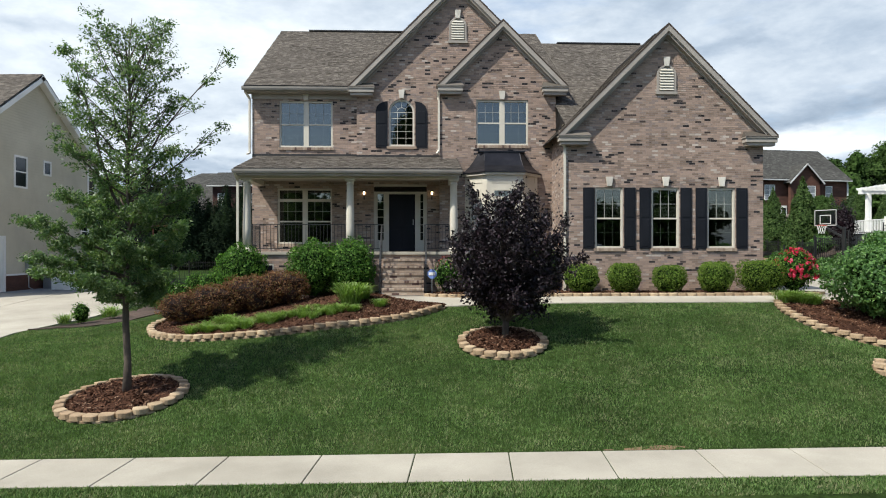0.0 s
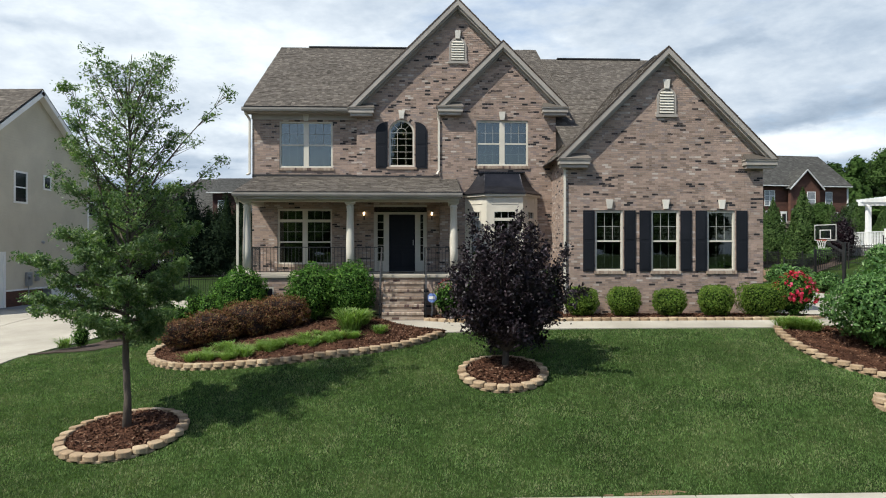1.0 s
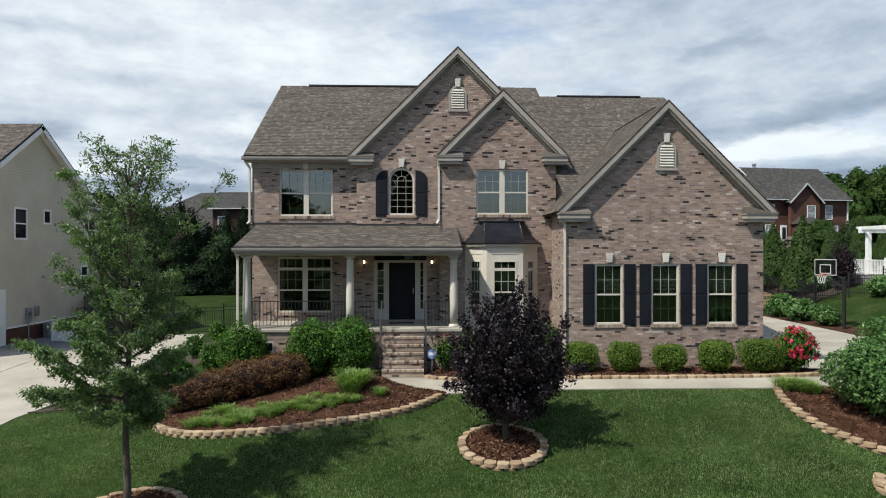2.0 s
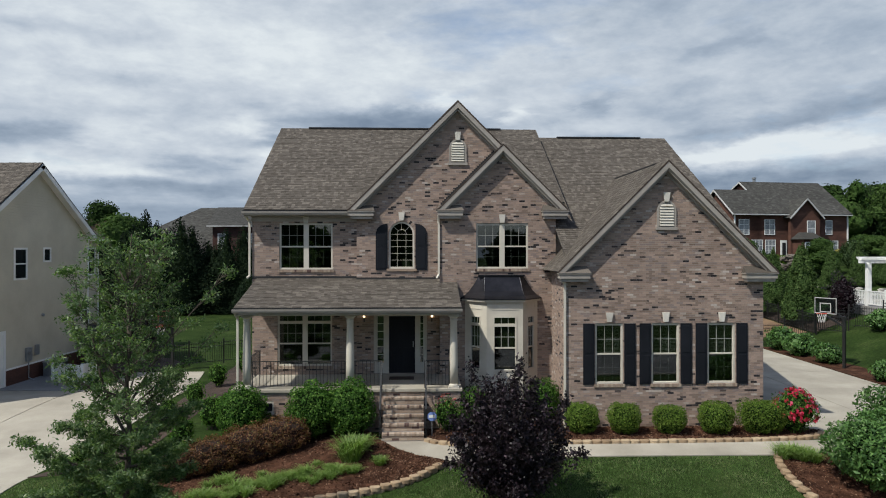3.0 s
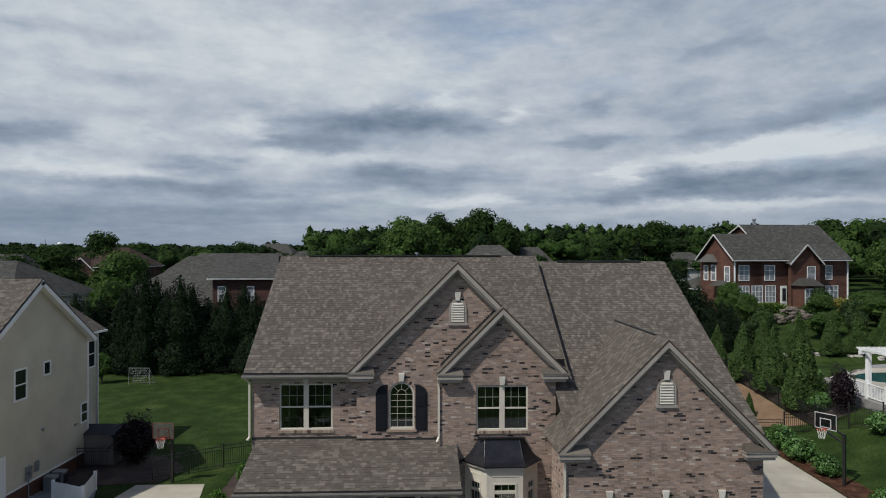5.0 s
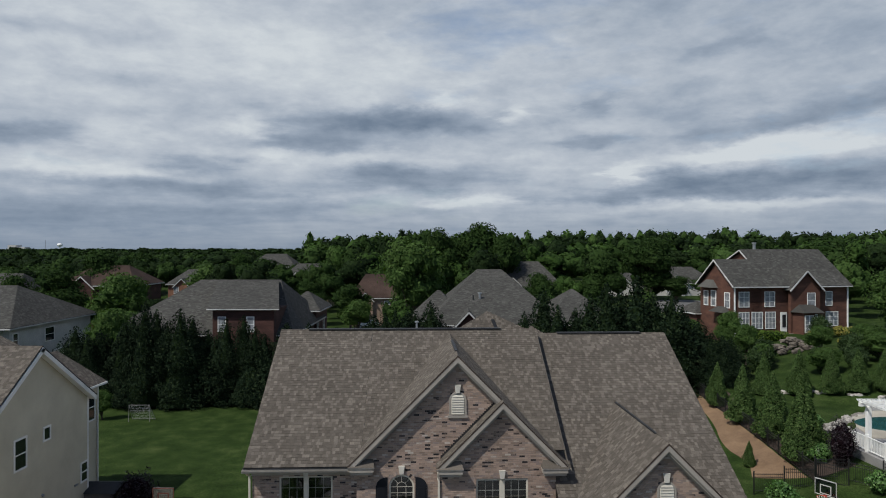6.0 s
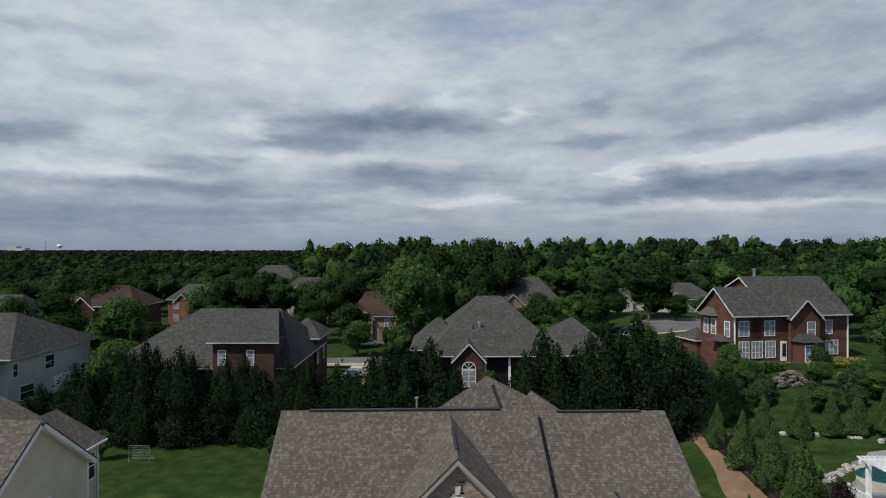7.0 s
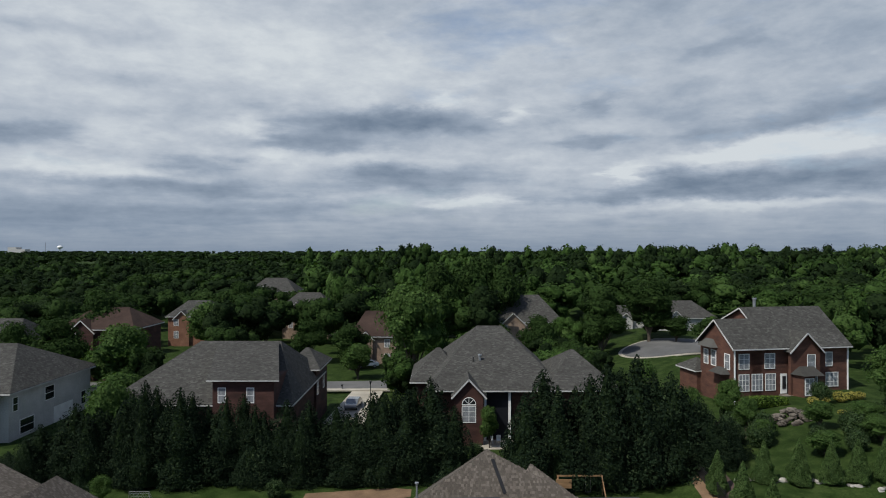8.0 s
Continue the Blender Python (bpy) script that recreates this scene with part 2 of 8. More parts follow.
TRIM = surface("far_trim", [(0.2, (0.42, 0.41, 0.39)), (0.8, (0.50, 0.49, 0.47))], rough=0.6, bump=0)
# core of purple shrubs, with the shade between leaves put into its colour
PLUM_SHADE_CORE = surface("plum_inside", [(0.2, (0.008, 0.005, 0.006)), (0.8, (0.014, 0.008, 0.010))], rough=1.0, bump=0, specular=0.0)
RED_TIP = surface("red_new_leaf", [(0.0, (0.16, 0.025, 0.02)), (1.0, (0.32, 0.07, 0.05))], rough=0.6, pieces=1, bump=0, through_light=0.2)
GRASS = surface("grass_blade", [(0.0, (0.066, 0.118, 0.036)), (0.35, (0.092, 0.148, 0.047)), (0.62, (0.108, 0.164, 0.057)), (0.85, (0.142, 0.180, 0.077)), (1.0, (0.200, 0.210, 0.112))],
                rough=0.75, grain=4.0, grain_amount=0.36, stain=0.5, stain_amount=0.40, pieces=1, clusters=1.5, bump=0, through_light=0.25, specular=0.03)
LAWN = surface("lawn", [(0.0, (0.015, 0.029, 0.0065)), (0.5, (0.023, 0.040, 0.0095)), (0.85, (0.035, 0.050, 0.0145)), (1.0, (0.052, 0.058, 0.022))], rough=0.9, grain=9.0, grain_amount=0.8, stain=0.6, stain_amount=0.4,
               bump=0.9, bump_scale=25, specular=0.05)
DIRT = surface("dirt", [(0.1, (0.125, 0.076, 0.042)), (0.9, (0.185, 0.118, 0.068))], rough=0.95, grain=10, grain_amount=0.3, stain=0.6)
BARK = surface("bark", [(0.2, (0.045, 0.036, 0.028)), (0.8, (0.095, 0.075, 0.058))], rough=0.95, grain=30, grain_amount=0.4, bump=0.9, stretch=(1, 1, 0.25))
OAK_LEAF = surface("oak_leaf", [(0.0, (0.042, 0.082, 0.028)), (0.5, (0.080, 0.136, 0.048)), (0.85, (0.140, 0.200, 0.078)), (1.0, (0.23, 0.28, 0.14))], rough=0.5, pieces=1, grain_amount=0.1, bump=0, through_light=0.40)
# the palest leaf stops are sheen and highlights put into the colour
PLUM_LEAF = surface("plum_leaf", [(0.0, (0.005, 0.003, 0.0045)), (0.5, (0.010, 0.0058, 0.008)), (0.80, (0.020, 0.011, 0.015)), (0.92, (0.045, 0.030, 0.037)), (1.0, (0.085, 0.062, 0.072))], rough=0.5, pieces=1, grain_amount=0.1, bump=0, through_light=0.1, specular=0.28)
BUSH_LEAF = surface("bush_leaf", [(0.0, (0.022, 0.060, 0.010)), (0.5, (0.050, 0.115, 0.019)), (0.85, (0.098, 0.190, 0.034)), (1.0, (0.165, 0.27, 0.06))], rough=0.65, pieces=1, grain_amount=0.1, bump=0, through_light=0.30, specular=0.12)
BOX_LEAF = surface("boxwood_leaf", [(0.0, (0.041, 0.078, 0.011)), (0.5, (0.086, 0.143, 0.021)), (0.9, (0.143, 0.205, 0.037)), (1.0, (0.197, 0.246, 0.053))], rough=0.65, pieces=1, grain_amount=0.1, bump=0, through_light=0.33, specular=0.12)
LAUREL_LEAF = surface("laurel_leaf", [(0.0, (0.040, 0.090, 0.024)), (0.5, (0.072, 0.15, 0.040)), (0.9, (0.125, 0.225, 0.062)), (1.0, (0.21, 0.30, 0.13))], rough=0.45, pieces=1, grain_amount=0.1, bump=0, through_light=0.28, specular=0.25)
COPPER_LEAF = surface("copper_leaf", [(0.0, (0.045, 0.020, 0.011)), (0.4, (0.115, 0.052, 0.027)), (0.75, (0.205, 0.102, 0.052)), (0.9, (0.100, 0.096, 0.035)), (1.0, (0.32, 0.19, 0.105))], rough=0.65, pieces=1, grain_amount=0.1, bump=0, through_light=0.25, specular=0.12)
LILY_LEAF = surface("lily_leaf", [(0.0, (0.095, 0.165, 0.032)), (0.6, (0.16, 0.25, 0.055)), (1.0, (0.26, 0.33, 0.11))], rough=0.5, pieces=1, grain_amount=0.1, bump=0, through_light=0.33)
ROSE = surface("rose_petal", [(0.0, (0.26, 0.005, 0.022)), (0.6, (0.48, 0.010, 0.045)), (1.0, (0.58, 0.10, 0.17))], rough=0.6, pieces=1, bump=0, through_light=0.2)
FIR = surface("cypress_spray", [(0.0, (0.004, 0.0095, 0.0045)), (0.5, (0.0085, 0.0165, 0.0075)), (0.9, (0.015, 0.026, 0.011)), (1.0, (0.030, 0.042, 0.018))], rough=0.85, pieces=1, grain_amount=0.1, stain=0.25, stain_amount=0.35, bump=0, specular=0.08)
SLOPE_LEAF = surface("slope_leaf", [(0.0, (0.014, 0.028, 0.010)), (0.5, (0.028, 0.052, 0.018)), (1.0, (0.064, 0.092, 0.036))], rough=0.7, pieces=1, grain_amount=0.1, bump=0, specular=0.12, through_light=0.15)
CEDAR = surface("arborvitae_spray", [(0.0, (0.024, 0.048, 0.013)), (0.5, (0.052, 0.092, 0.024)), (1.0, (0.090, 0.132, 0.042))], rough=0.75, pieces=1, grain_amount=0.1, bump=0, specular=0.12, through_light=0.2)
WOODS = surface("forest_leaf", [(0.0, (0.017, 0.034, 0.009)), (0.5, (0.023, 0.044, 0.011)), (1.0, (0.033, 0.057, 0.016))], rough=0.85, pieces=1, grain=1.7, grain_amount=0.42, stain=0.08, stain_amount=0.25, bump=1.0, bump_scale=1.3, relief=0.7, specular=0.05, through_light=0.12)
DARK_WOODS = surface("dark_forest_leaf", [(0.0, (0.009, 0.018, 0.006)), (0.5, (0.013, 0.024, 0.008)), (1.0, (0.019, 0.033, 0.011))], rough=0.85, pieces=1, grain=1.7, grain_amount=0.42, stain=0.08, stain_amount=0.25, bump=1.0, bump_scale=1.3, relief=0.7, specular=0.05, through_light=0.12)
LIGHT_WOODS = surface("light_forest_leaf", [(0.0, (0.028, 0.056, 0.013)), (0.5, (0.038, 0.072, 0.017)), (1.0, (0.056, 0.094, 0.026))], rough=0.85, pieces=1, grain=1.7, grain_amount=0.42, stain=0.08, stain_amount=0.25, bump=1.0, bump_scale=1.3, relief=0.7, specular=0.05, through_light=0.12)
LIME = surface("light_leaf", [(0.0, (0.034, 0.066, 0.016)), (0.5, (0.048, 0.086, 0.021)), (1.0, (0.074, 0.120, 0.034))], rough=0.8, pieces=1, grain=2.2, grain_amount=0.35, bump=1.0, bump_scale=2.0, relief=0.35, specular=0.08, through_light=0.22)
GOLD = surface("golden_leaf", [(0.0, (0.14, 0.13, 0.02)), (1.0, (0.32, 0.28, 0.05))], rough=0.7, pieces=1, bump=0)
# conifer core: the shade behind the sprays is put into this near-black
SHADE_CORE = surface("inner_foliage", [(0.2, (0.008, 0.014, 0.006)), (0.8, (0.014, 0.024, 0.009))], rough=1.0, bump=0, specular=0.0)
GRILLE = surface("dim_grille", [(0.2, (0.26, 0.26, 0.24)), (0.8, (0.31, 0.31, 0.285))], rough=0.6, bump=0)
# shrub core, coloured dark to give the shade inside the bush
SHRUB_SHADE_CORE = surface("shrub_inside", [(0.2, (0.010, 0.020, 0.006)), (0.8, (0.018, 0.032, 0.009))], rough=1.0, bump=0, specular=0.0)
SIDING = surface("vinyl_siding", [(0.2, (0.46, 0.415, 0.315)), (0.8, (0.52, 0.475, 0.368))], rough=0.6, grain=12, grain_amount=0.05, stain=0.5, stain_amount=0.1, bump=0.05)
STUCCO = surface("pale_siding", [(0.2, (0.40, 0.39, 0.37)), (0.8, (0.48, 0.47, 0.45))], rough=0.7, grain=8, stain=0.4, stain_amount=0.1, bump=0.1)
BLIND = surface("blind_slat", [(0.2, (0.34, 0.34, 0.31)), (0.8, (0.42, 0.42, 0.38))], rough=0.6, bump=0)
ROOM = surface("dim_room", [(0.2, (0.05, 0.045, 0.04)), (0.8, (0.09, 0.08, 0.07))], rough=0.9, bump=0)
WATER = surface("pool_water", [(0.2, (0.012, 0.050, 0.056)), (0.8, (0.020, 0.075, 0.082))], rough=0.05, grain=3, bump=0.15, bump_scale=4)
ROCK = surface("garden_rock", [(0.1, (0.060, 0.050, 0.041)), (0.9, (0.170, 0.145, 0.118))], rough=0.95, grain=5, grain_amount=0.6, stain=0.8, pieces=1, bump=0.8)
PALE_ROCK = surface("pale_border_rock", [(0.1, (0.17, 0.155, 0.135)), (0.9, (0.36, 0.335, 0.30))], rough=0.95, grain=5, grain_amount=0.5, stain=0.8, pieces=1, bump=0.8)
CAR_WHITE = surface("white_car_paint", [(0.2, (0.68, 0.68, 0.68)), (0.8, (0.74, 0.74, 0.74))], rough=0.25, bump=0, coat=1.0)
CAR_GREY = surface("grey_car_paint", [(0.2, (0.10, 0.11, 0.12)), (0.8, (0.14, 0.15, 0.16))], rough=0.25, bump=0, coat=1.0)
RUBBER = surface("rubber", [(0.2, (0.012, 0.012, 0.012)), (0.8, (0.02, 0.02, 0.02))], rough=0.8)
RED = surface("red_paint", [(0.2, (0.42, 0.05, 0.03)), (0.8, (0.50, 0.07, 0.04))], rough=0.5)
BLUE = surface("blue_sign", [(0.2, (0.14, 0.21, 0.46)), (0.8, (0.17, 0.25, 0.52))], rough=0.4, bump=0)
WOOD = surface("stained_wood", [(0.2, (0.20, 0.115, 0.055)), (0.8, (0.29, 0.17, 0.085))], rough=0.6, grain=12, stretch=(1, 1, 8))
GLASS, LAMP = glass("window_glass", 0.06), glow("warm_bulb", (1.0, 0.72, 0.42), 3.5)


# ---- mesh helpers ----
class Build:
    """Collects vertices and faces of one mesh."""

    def __init__(self):
        self.v, self.f = [], []

    def add(self, vs, fs):
        k = len(self.v)
        self.v += [tuple(p) for p in vs]
        self.f += [tuple(i + k for i in g) for g in fs]
        return self

    def box(self, x0, x1, y0, y1, z0, z1):
        return self.add([(x0, y0, z0), (x1, y0, z0), (x1, y1, z0), (x0, y1, z0), (x0, y0, z1), (x1, y0, z1), (x1, y1, z1), (x0, y1, z1)],
                        [(3, 2, 1, 0), (4, 5, 6, 7), (0, 1, 5, 4), (1, 2, 6, 5), (2, 3, 7, 6), (3, 0, 4, 7)])

    def prism(self, pts, shift):
        """A flat outline, pushed along shift."""
        n, s = len(pts), Vector(shift)
        vs = [Vector(p) for p in pts]
        vs += [p + s for p in vs]
        return self.add(vs, [tuple(range(n)), tuple(range(2 * n - 1, n - 1, -1))] + [(i, i + n, (i + 1) % n + n, (i + 1) % n) for i in range(n)])

    def ring(self, origin, u, v, w, h, trim, depth):
        """A rectangular frame round w x h metres, spanned by u and v from its inner corner, pushed along depth."""
        o, u, v, d = Vector(origin), Vector(u), Vector(v), Vector(depth)
        c = [o + u * a + v * e for t in (trim, 0.0) for a, e in ((-t, -t), (w + t, -t), (w + t, h + t), (-t, h + t))]
        vs = c + [p + d for p in c]
        fs = []
        for i in range(4):
            k = (i + 1) % 4
            fs += [(i, k, k + 4, i + 4), (i + 12, k + 12, k + 8, i + 8), (i + 8, k + 8, k, i), (i + 4, k + 4, k + 12, i + 12)]
        return self.add(vs, fs)

    def beam(self, p, q, width, height, up=(0, 0, 1), drop=0.0):
        """A bar from p to q; up: the way of its height."""
        p, q, up = Vector(p), Vector(q), Vector(up)
        a = (q - p).normalized()
        side = a.cross(up).normalized()
        up = side.cross(a).normalized()
        p, q = p + up * drop, q + up * drop
        c = [side * (sx * width / 2) + up * (sz * height / 2) for sx, sz in ((-1, -1), (1, -1), (1, 1), (-1, 1))]
        return self.add([p + o for o in c] + [q + o for o in c], [(3, 2, 1, 0), (4, 5, 6, 7), (0, 1, 5, 4), (1, 2, 6, 5), (2, 3, 7, 6), (3, 0, 4, 7)])

    def tube(self, path, radii, n=8, cap=True):
        path = [Vector(p) for p in path]
        vs, fs = [], []
        for i, p in enumerate(path):
            a = (path[min(i + 1, len(path) - 1)] - path[max(i - 1, 0)]).normalized()
            s = a.cross(Vector((0.31, 0.95, 0.05)) if abs(a.y) < 0.9 else Vector((1, 0, 0))).normalized()
            u = s.cross(a)
            r = radii[i] if isinstance(radii, (list, tuple)) else radii
            vs += [p + (s * math.cos(k * math.tau / n) + u * math.sin(k * math.tau / n)) * r for k in range(n)]
        for i in range(len(path) - 1):
            fs += [(i * n + k, i * n + (k + 1) % n, (i + 1) * n + (k + 1) % n, (i + 1) * n + k) for k in range(n)]
        if cap:
            fs += [tuple(range(n - 1, -1, -1)), tuple(range((len(path) - 1) * n, len(path) * n))]
        return self.add(vs, fs)

    def lathe(self, x, y, profile, n=20):
        """profile: (radius, z) from the bottom up, turned round the upright at x, y."""
        vs = [(x + r * math.cos(k * math.tau / n), y + r * math.sin(k * math.tau / n), z) for r, z in profile for k in range(n)]
        fs = [(i * n + k, i * n + (k + 1) % n, (i + 1) * n + (k + 1) % n, (i + 1) * n + k) for i in range(len(profile) - 1) for k in range(n)]
        return self.add(vs, fs + [tuple(range(n - 1, -1, -1)), tuple(range((len(profile) - 1) * n, len(profile) * n))])

    def mesh(self, name, smooth=False):
        me = bpy.data.meshes.new(name)
        me.from_pydata(self.v, [], self.f)
        if smooth:
            me.polygons.foreach_set("use_smooth", [True] * len(me.polygons))
        me.update()
        return me


def sheet(name, verts, quads):
    """A mesh from arrays of points and four-cornered faces."""
    me = bpy.data.meshes.new(name)
    verts, quads = np.asarray(verts, np.float32), np.asarray(quads, np.int32)
    me.vertices.add(len(verts)), me.loops.add(quads.size), me.polygons.add(len(quads))
    me.vertices.foreach_set("co", verts.ravel())
    me.loops.foreach_set("vertex_index", quads.ravel())
    me.polygons.foreach_set("loop_start", np.arange(0, quads.size, 4, dtype=np.int32))
    me.update(calc_edges=True)
    return me


def thing(name, label, category, group="", at=(0, 0, 0), kind=""):
    """The Empty at a thing's base."""
    ob = new(name)
    ob.empty_display_size = 0.2
    ob.matrix_basis = Matrix.Translation(at)
    return tagged(ob, label, category, group, kind)


def part(name, shape, material, parent=None, label="", smooth=False, bevel=0.0):
    """One mesh object, under a thing or a part; its points are in the world's metres."""
    me = shape.mesh(name, smooth) if isinstance(shape, Build) else shape
    if not me.materials:
        me.materials.append(material)
    ob = new(name, me)
    if parent:
        ob.parent = parent
        ob.matrix_parent_inverse = parent.matrix_basis.inverted() if parent.type == "EMPTY" else Matrix()
    if bevel:
        b = ob.modifiers.new("worn edge", "BEVEL")
        b.width, b.segments, b.limit_method = bevel, 2, "ANGLE"
    return tagged(ob, label)


def setting(name, shape, material, label="", smooth=False):
    return tagged(part(name, shape, material, None, label, smooth), kind="structure")


def between(a, b, v):
    t = np.clip((v - a) / (b - a), 0, 1)
    return t * t * (3 - 2 * t)


def ground_at(x, y):
    """The height of the ground."""
    x, y = np.asarray(x, float), np.asarray(y, float)
    low = 0.105 + 0.0148 * np.clip(x, -12, 12)
    top = np.interp(x, [-30, -14, -8, -3, 3, 10, 20], [1.0, 0.95, 1.25, 1.95, 2.0, 2.0, 1.95])
    t = np.clip((y - 11.05) / 9.2, 0, 1)
    t = 0.75 * t + 0.25 * t * t * (3 - 2 * t)
    g = low + (top - low) * t
    rear = np.interp(x, [-60, -18, -8, 0, 12, 19], [1.4, 1.45, 1.6, 1.9, 1.95, 1.95])
    b = between(21, 30, y)
    g = g * (1 - b) + rear * b
    level = between(24.5, 26.5, x) * between(36.5, 38.5, y) * between(60.5, 57.0, y)
    g = g + (between(19.5, 28, x) * 2.1 + between(28, 45, x) * 2.6 * (1 - level)) * between(18, 27, y)
    return g - between(9.4, 5.0, y) * 0.15


def on_ground(x, y):
    return float(ground_at(x, y))


def along(points, step):
    """Evenly spaced points and directions along a bent line, smoothed at its corners."""
    p = np.array(points, float)
    for _ in range(2):
        q = [p[0]]
        for a, b in zip(p[:-1], p[1:]):
            q += [a * 0.75 + b * 0.25, a * 0.25 + b * 0.75]
        p = np.array(q + [p[-1]])
    d = np.r_[0, np.cumsum(np.hypot(*np.diff(p, axis=0).T))]
    n = max(1, round(d[-1] / step))
    s = (np.arange(n) + 0.5) * d[-1] / n
    at = np.c_[np.interp(s, d, p[:, 0]), np.interp(s, d, p[:, 1])]
    e = 0.02
    way = np.c_[np.interp(s + e, d, p[:, 0]) - np.interp(s - e, d, p[:, 0]), np.interp(s + e, d, p[:, 1]) - np.interp(s - e, d, p[:, 1])]
    return at, np.arctan2(way[:, 1], way[:, 0])


def smooth_line(points, n):
    p = np.array(points, float)
    for _ in range(2):
        q = [p[0]]
        for a, b in zip(p[:-1], p[1:]):
            q += [a * 0.75 + b * 0.25, a * 0.25 + b * 0.75]
        p = np.array(q + [p[-1]])
    d = np.r_[0, np.cumsum(np.hypot(*np.diff(p, axis=0).T))]
    s = np.linspace(0, d[-1], n)
    return np.c_[np.interp(s, d, p[:, 0]), np.interp(s, d, p[:, 1])]


def loft(line_a, line_b, n, m, lift, rough=0.0, skirt=0.15, round_corners=True):
    """A sheet on the ground between two lines, with a skirt round it."""
    a, b = (smooth_line(line_a, n), smooth_line(line_b, n)) if round_corners else (np.array(line_a, float), np.array(line_b, float))
    n = len(a)
    k = np.linspace(0, 1, m)[None, :, None]
    g = a[:, None] * (1 - k) + b[:, None] * k
    z = ground_at(g[..., 0], g[..., 1]) + lift
    if rough:
        z = z + np.array([[noise.noise(Vector((x * 3, y * 3, 0))) + 0.5 * noise.noise(Vector((x * 9, y * 9, 3))) for x, y in row] for row in g]) * rough
    v = np.c_[g.reshape(-1, 2), z.ravel()]
    q = [(i * m + j, (i + 1) * m + j, (i + 1) * m + j + 1, i * m + j + 1) for i in range(n - 1) for j in range(m - 1)]
    rim = [i * m for i in range(n)] + [(n - 1) * m + j for j in range(1, m)] + [i * m + m - 1 for i in range(n - 2, -1, -1)] + [j for j in range(m - 2, 0, -1)]
    low = v[rim] - (0, 0, skirt + max(lift, 0))
    c = len(rim)
    q += [(rim[i], rim[(i + 1) % c], len(v) + (i + 1) % c, len(v) + i) for i in range(c)]
    me = sheet("sheet", np.r_[v, low], q)
    me.polygons.foreach_set("use_smooth", [False] * len(me.polygons))
    return me


def leaves(points, length, width, seed, facing=None, tilt=0.8, spread=0.35):
    """Pointed leaves, one at each point; facing: the ways in which they mostly look."""
    r = np.random.default_rng(seed)
    n = len(points)
    nrm = r.normal(size=(n, 3))
    if facing is not None:
        nrm = facing + nrm * tilt * 0.6
    nrm /= np.linalg.norm(nrm, axis=1)[:, None] + 1e-9
    a = np.cross(nrm, r.normal(size=(n, 3)))
    a /= np.linalg.norm(a, axis=1)[:, None] + 1e-9
    b = np.cross(nrm, a)
    size = (1 + spread * r.normal(size=(n, 1))).clip(0.4, 2.0)
    a, b = a * length * size / 2, b * width * size / 2
    p = np.asarray(points)
    v = np.stack([p - a, p - a * 0.1 + b, p + a, p - a * 0.1 - b], 1).reshape(-1, 3)
    return v, np.arange(4 * n).reshape(-1, 4)


def ball_points(n, seed):
    r = np.random.default_rng(seed)
    p = r.normal(size=(n, 3))
    return p / np.linalg.norm(p, axis=1)[:, None], r


def blob(rx, ry, rz, z, seed, power=2.0, rough=0.15, n=14):
    """A dented ball that fills a crown's inside."""
    b = Build()
    vs, fs = [], []
    for i in range(n + 1):
        th = math.pi * i / n
        for k in range(n + 4):
            ph = math.tau * k / (n + 4)
            d = Vector((math.sin(th) * math.cos(ph), math.sin(th) * math.sin(ph), math.cos(th)))
            s = 1 / (abs(d.x) ** power + abs(d.y) ** power + abs(d.z) ** power) ** (1 / power)
            s *= 1 + rough * noise.noise(d * 2.3 + Vector((seed, 0, 0)))
            vs.append((d.x * s * rx, d.y * s * ry, z + d.z * s * rz))
    m = n + 4
    fs = [(i * m + k, (i + 1) * m + k, (i + 1) * m + (k + 1) % m, i * m + (k + 1) % m) for i in range(n) for k in range(m)]
    return b.add(vs, fs)


def shrub(name, label, leaf, size, count, length, width, seed, power=2.4, rough=0.22, group="shrubs", sink=0.0, core=None):
    """A bush of that radius (rx, ry, rz), standing on z = 0."""
    rx, ry, rz = size
    ob = thing(name, label, "shrub", group)
    d, r = ball_points(count, seed)
    s = 1 / (np.abs(d) ** power).sum(1) ** (1 / power)
    lump = np.array([noise.noise(Vector(q) * 2.6 + Vector((seed * 1.7, 0, 0))) + 0.6 * noise.noise(Vector(q) * 6.0 + Vector((0, seed, 0))) for q in d])
    s = s * (1 + rough * lump) * (1 - 0.30 * r.random(count) ** 2)
    p = d * s[:, None] * (rx, ry, rz) + (0, 0, rz - sink)
    p[:, :2] *= np.interp(p[:, 2] / (2 * rz), [0, 0.45, 1], [0.76, 1.0, 1.0])[:, None]
    p, d = p[p[:, 2] > 0.04], d[p[:, 2] > 0.04]
    part("foliage", sheet("foliage", *leaves(p, length, width, seed, d, 1.2)), leaf, ob)
    # filler ball whose dark colour stands in for shade among the leaves
    part("inner_growth", blob(rx * 0.74, ry * 0.74, rz * 0.78, rz - sink * 0.8, seed, power, rough), core or SHRUB_SHADE_CORE, ob)
    stems = Build()
    for k in range(4):
        a = k * 1.57 + seed
        stems.tube([(0.08 * math.cos(a), 0.08 * math.sin(a), -0.05), (0.3 * rx * math.cos(a), 0.3 * ry * math.sin(a), rz * 0.6)], [0.02, 0.012], 5)
    part("stem_cluster", stems, BARK, ob)
    return ob


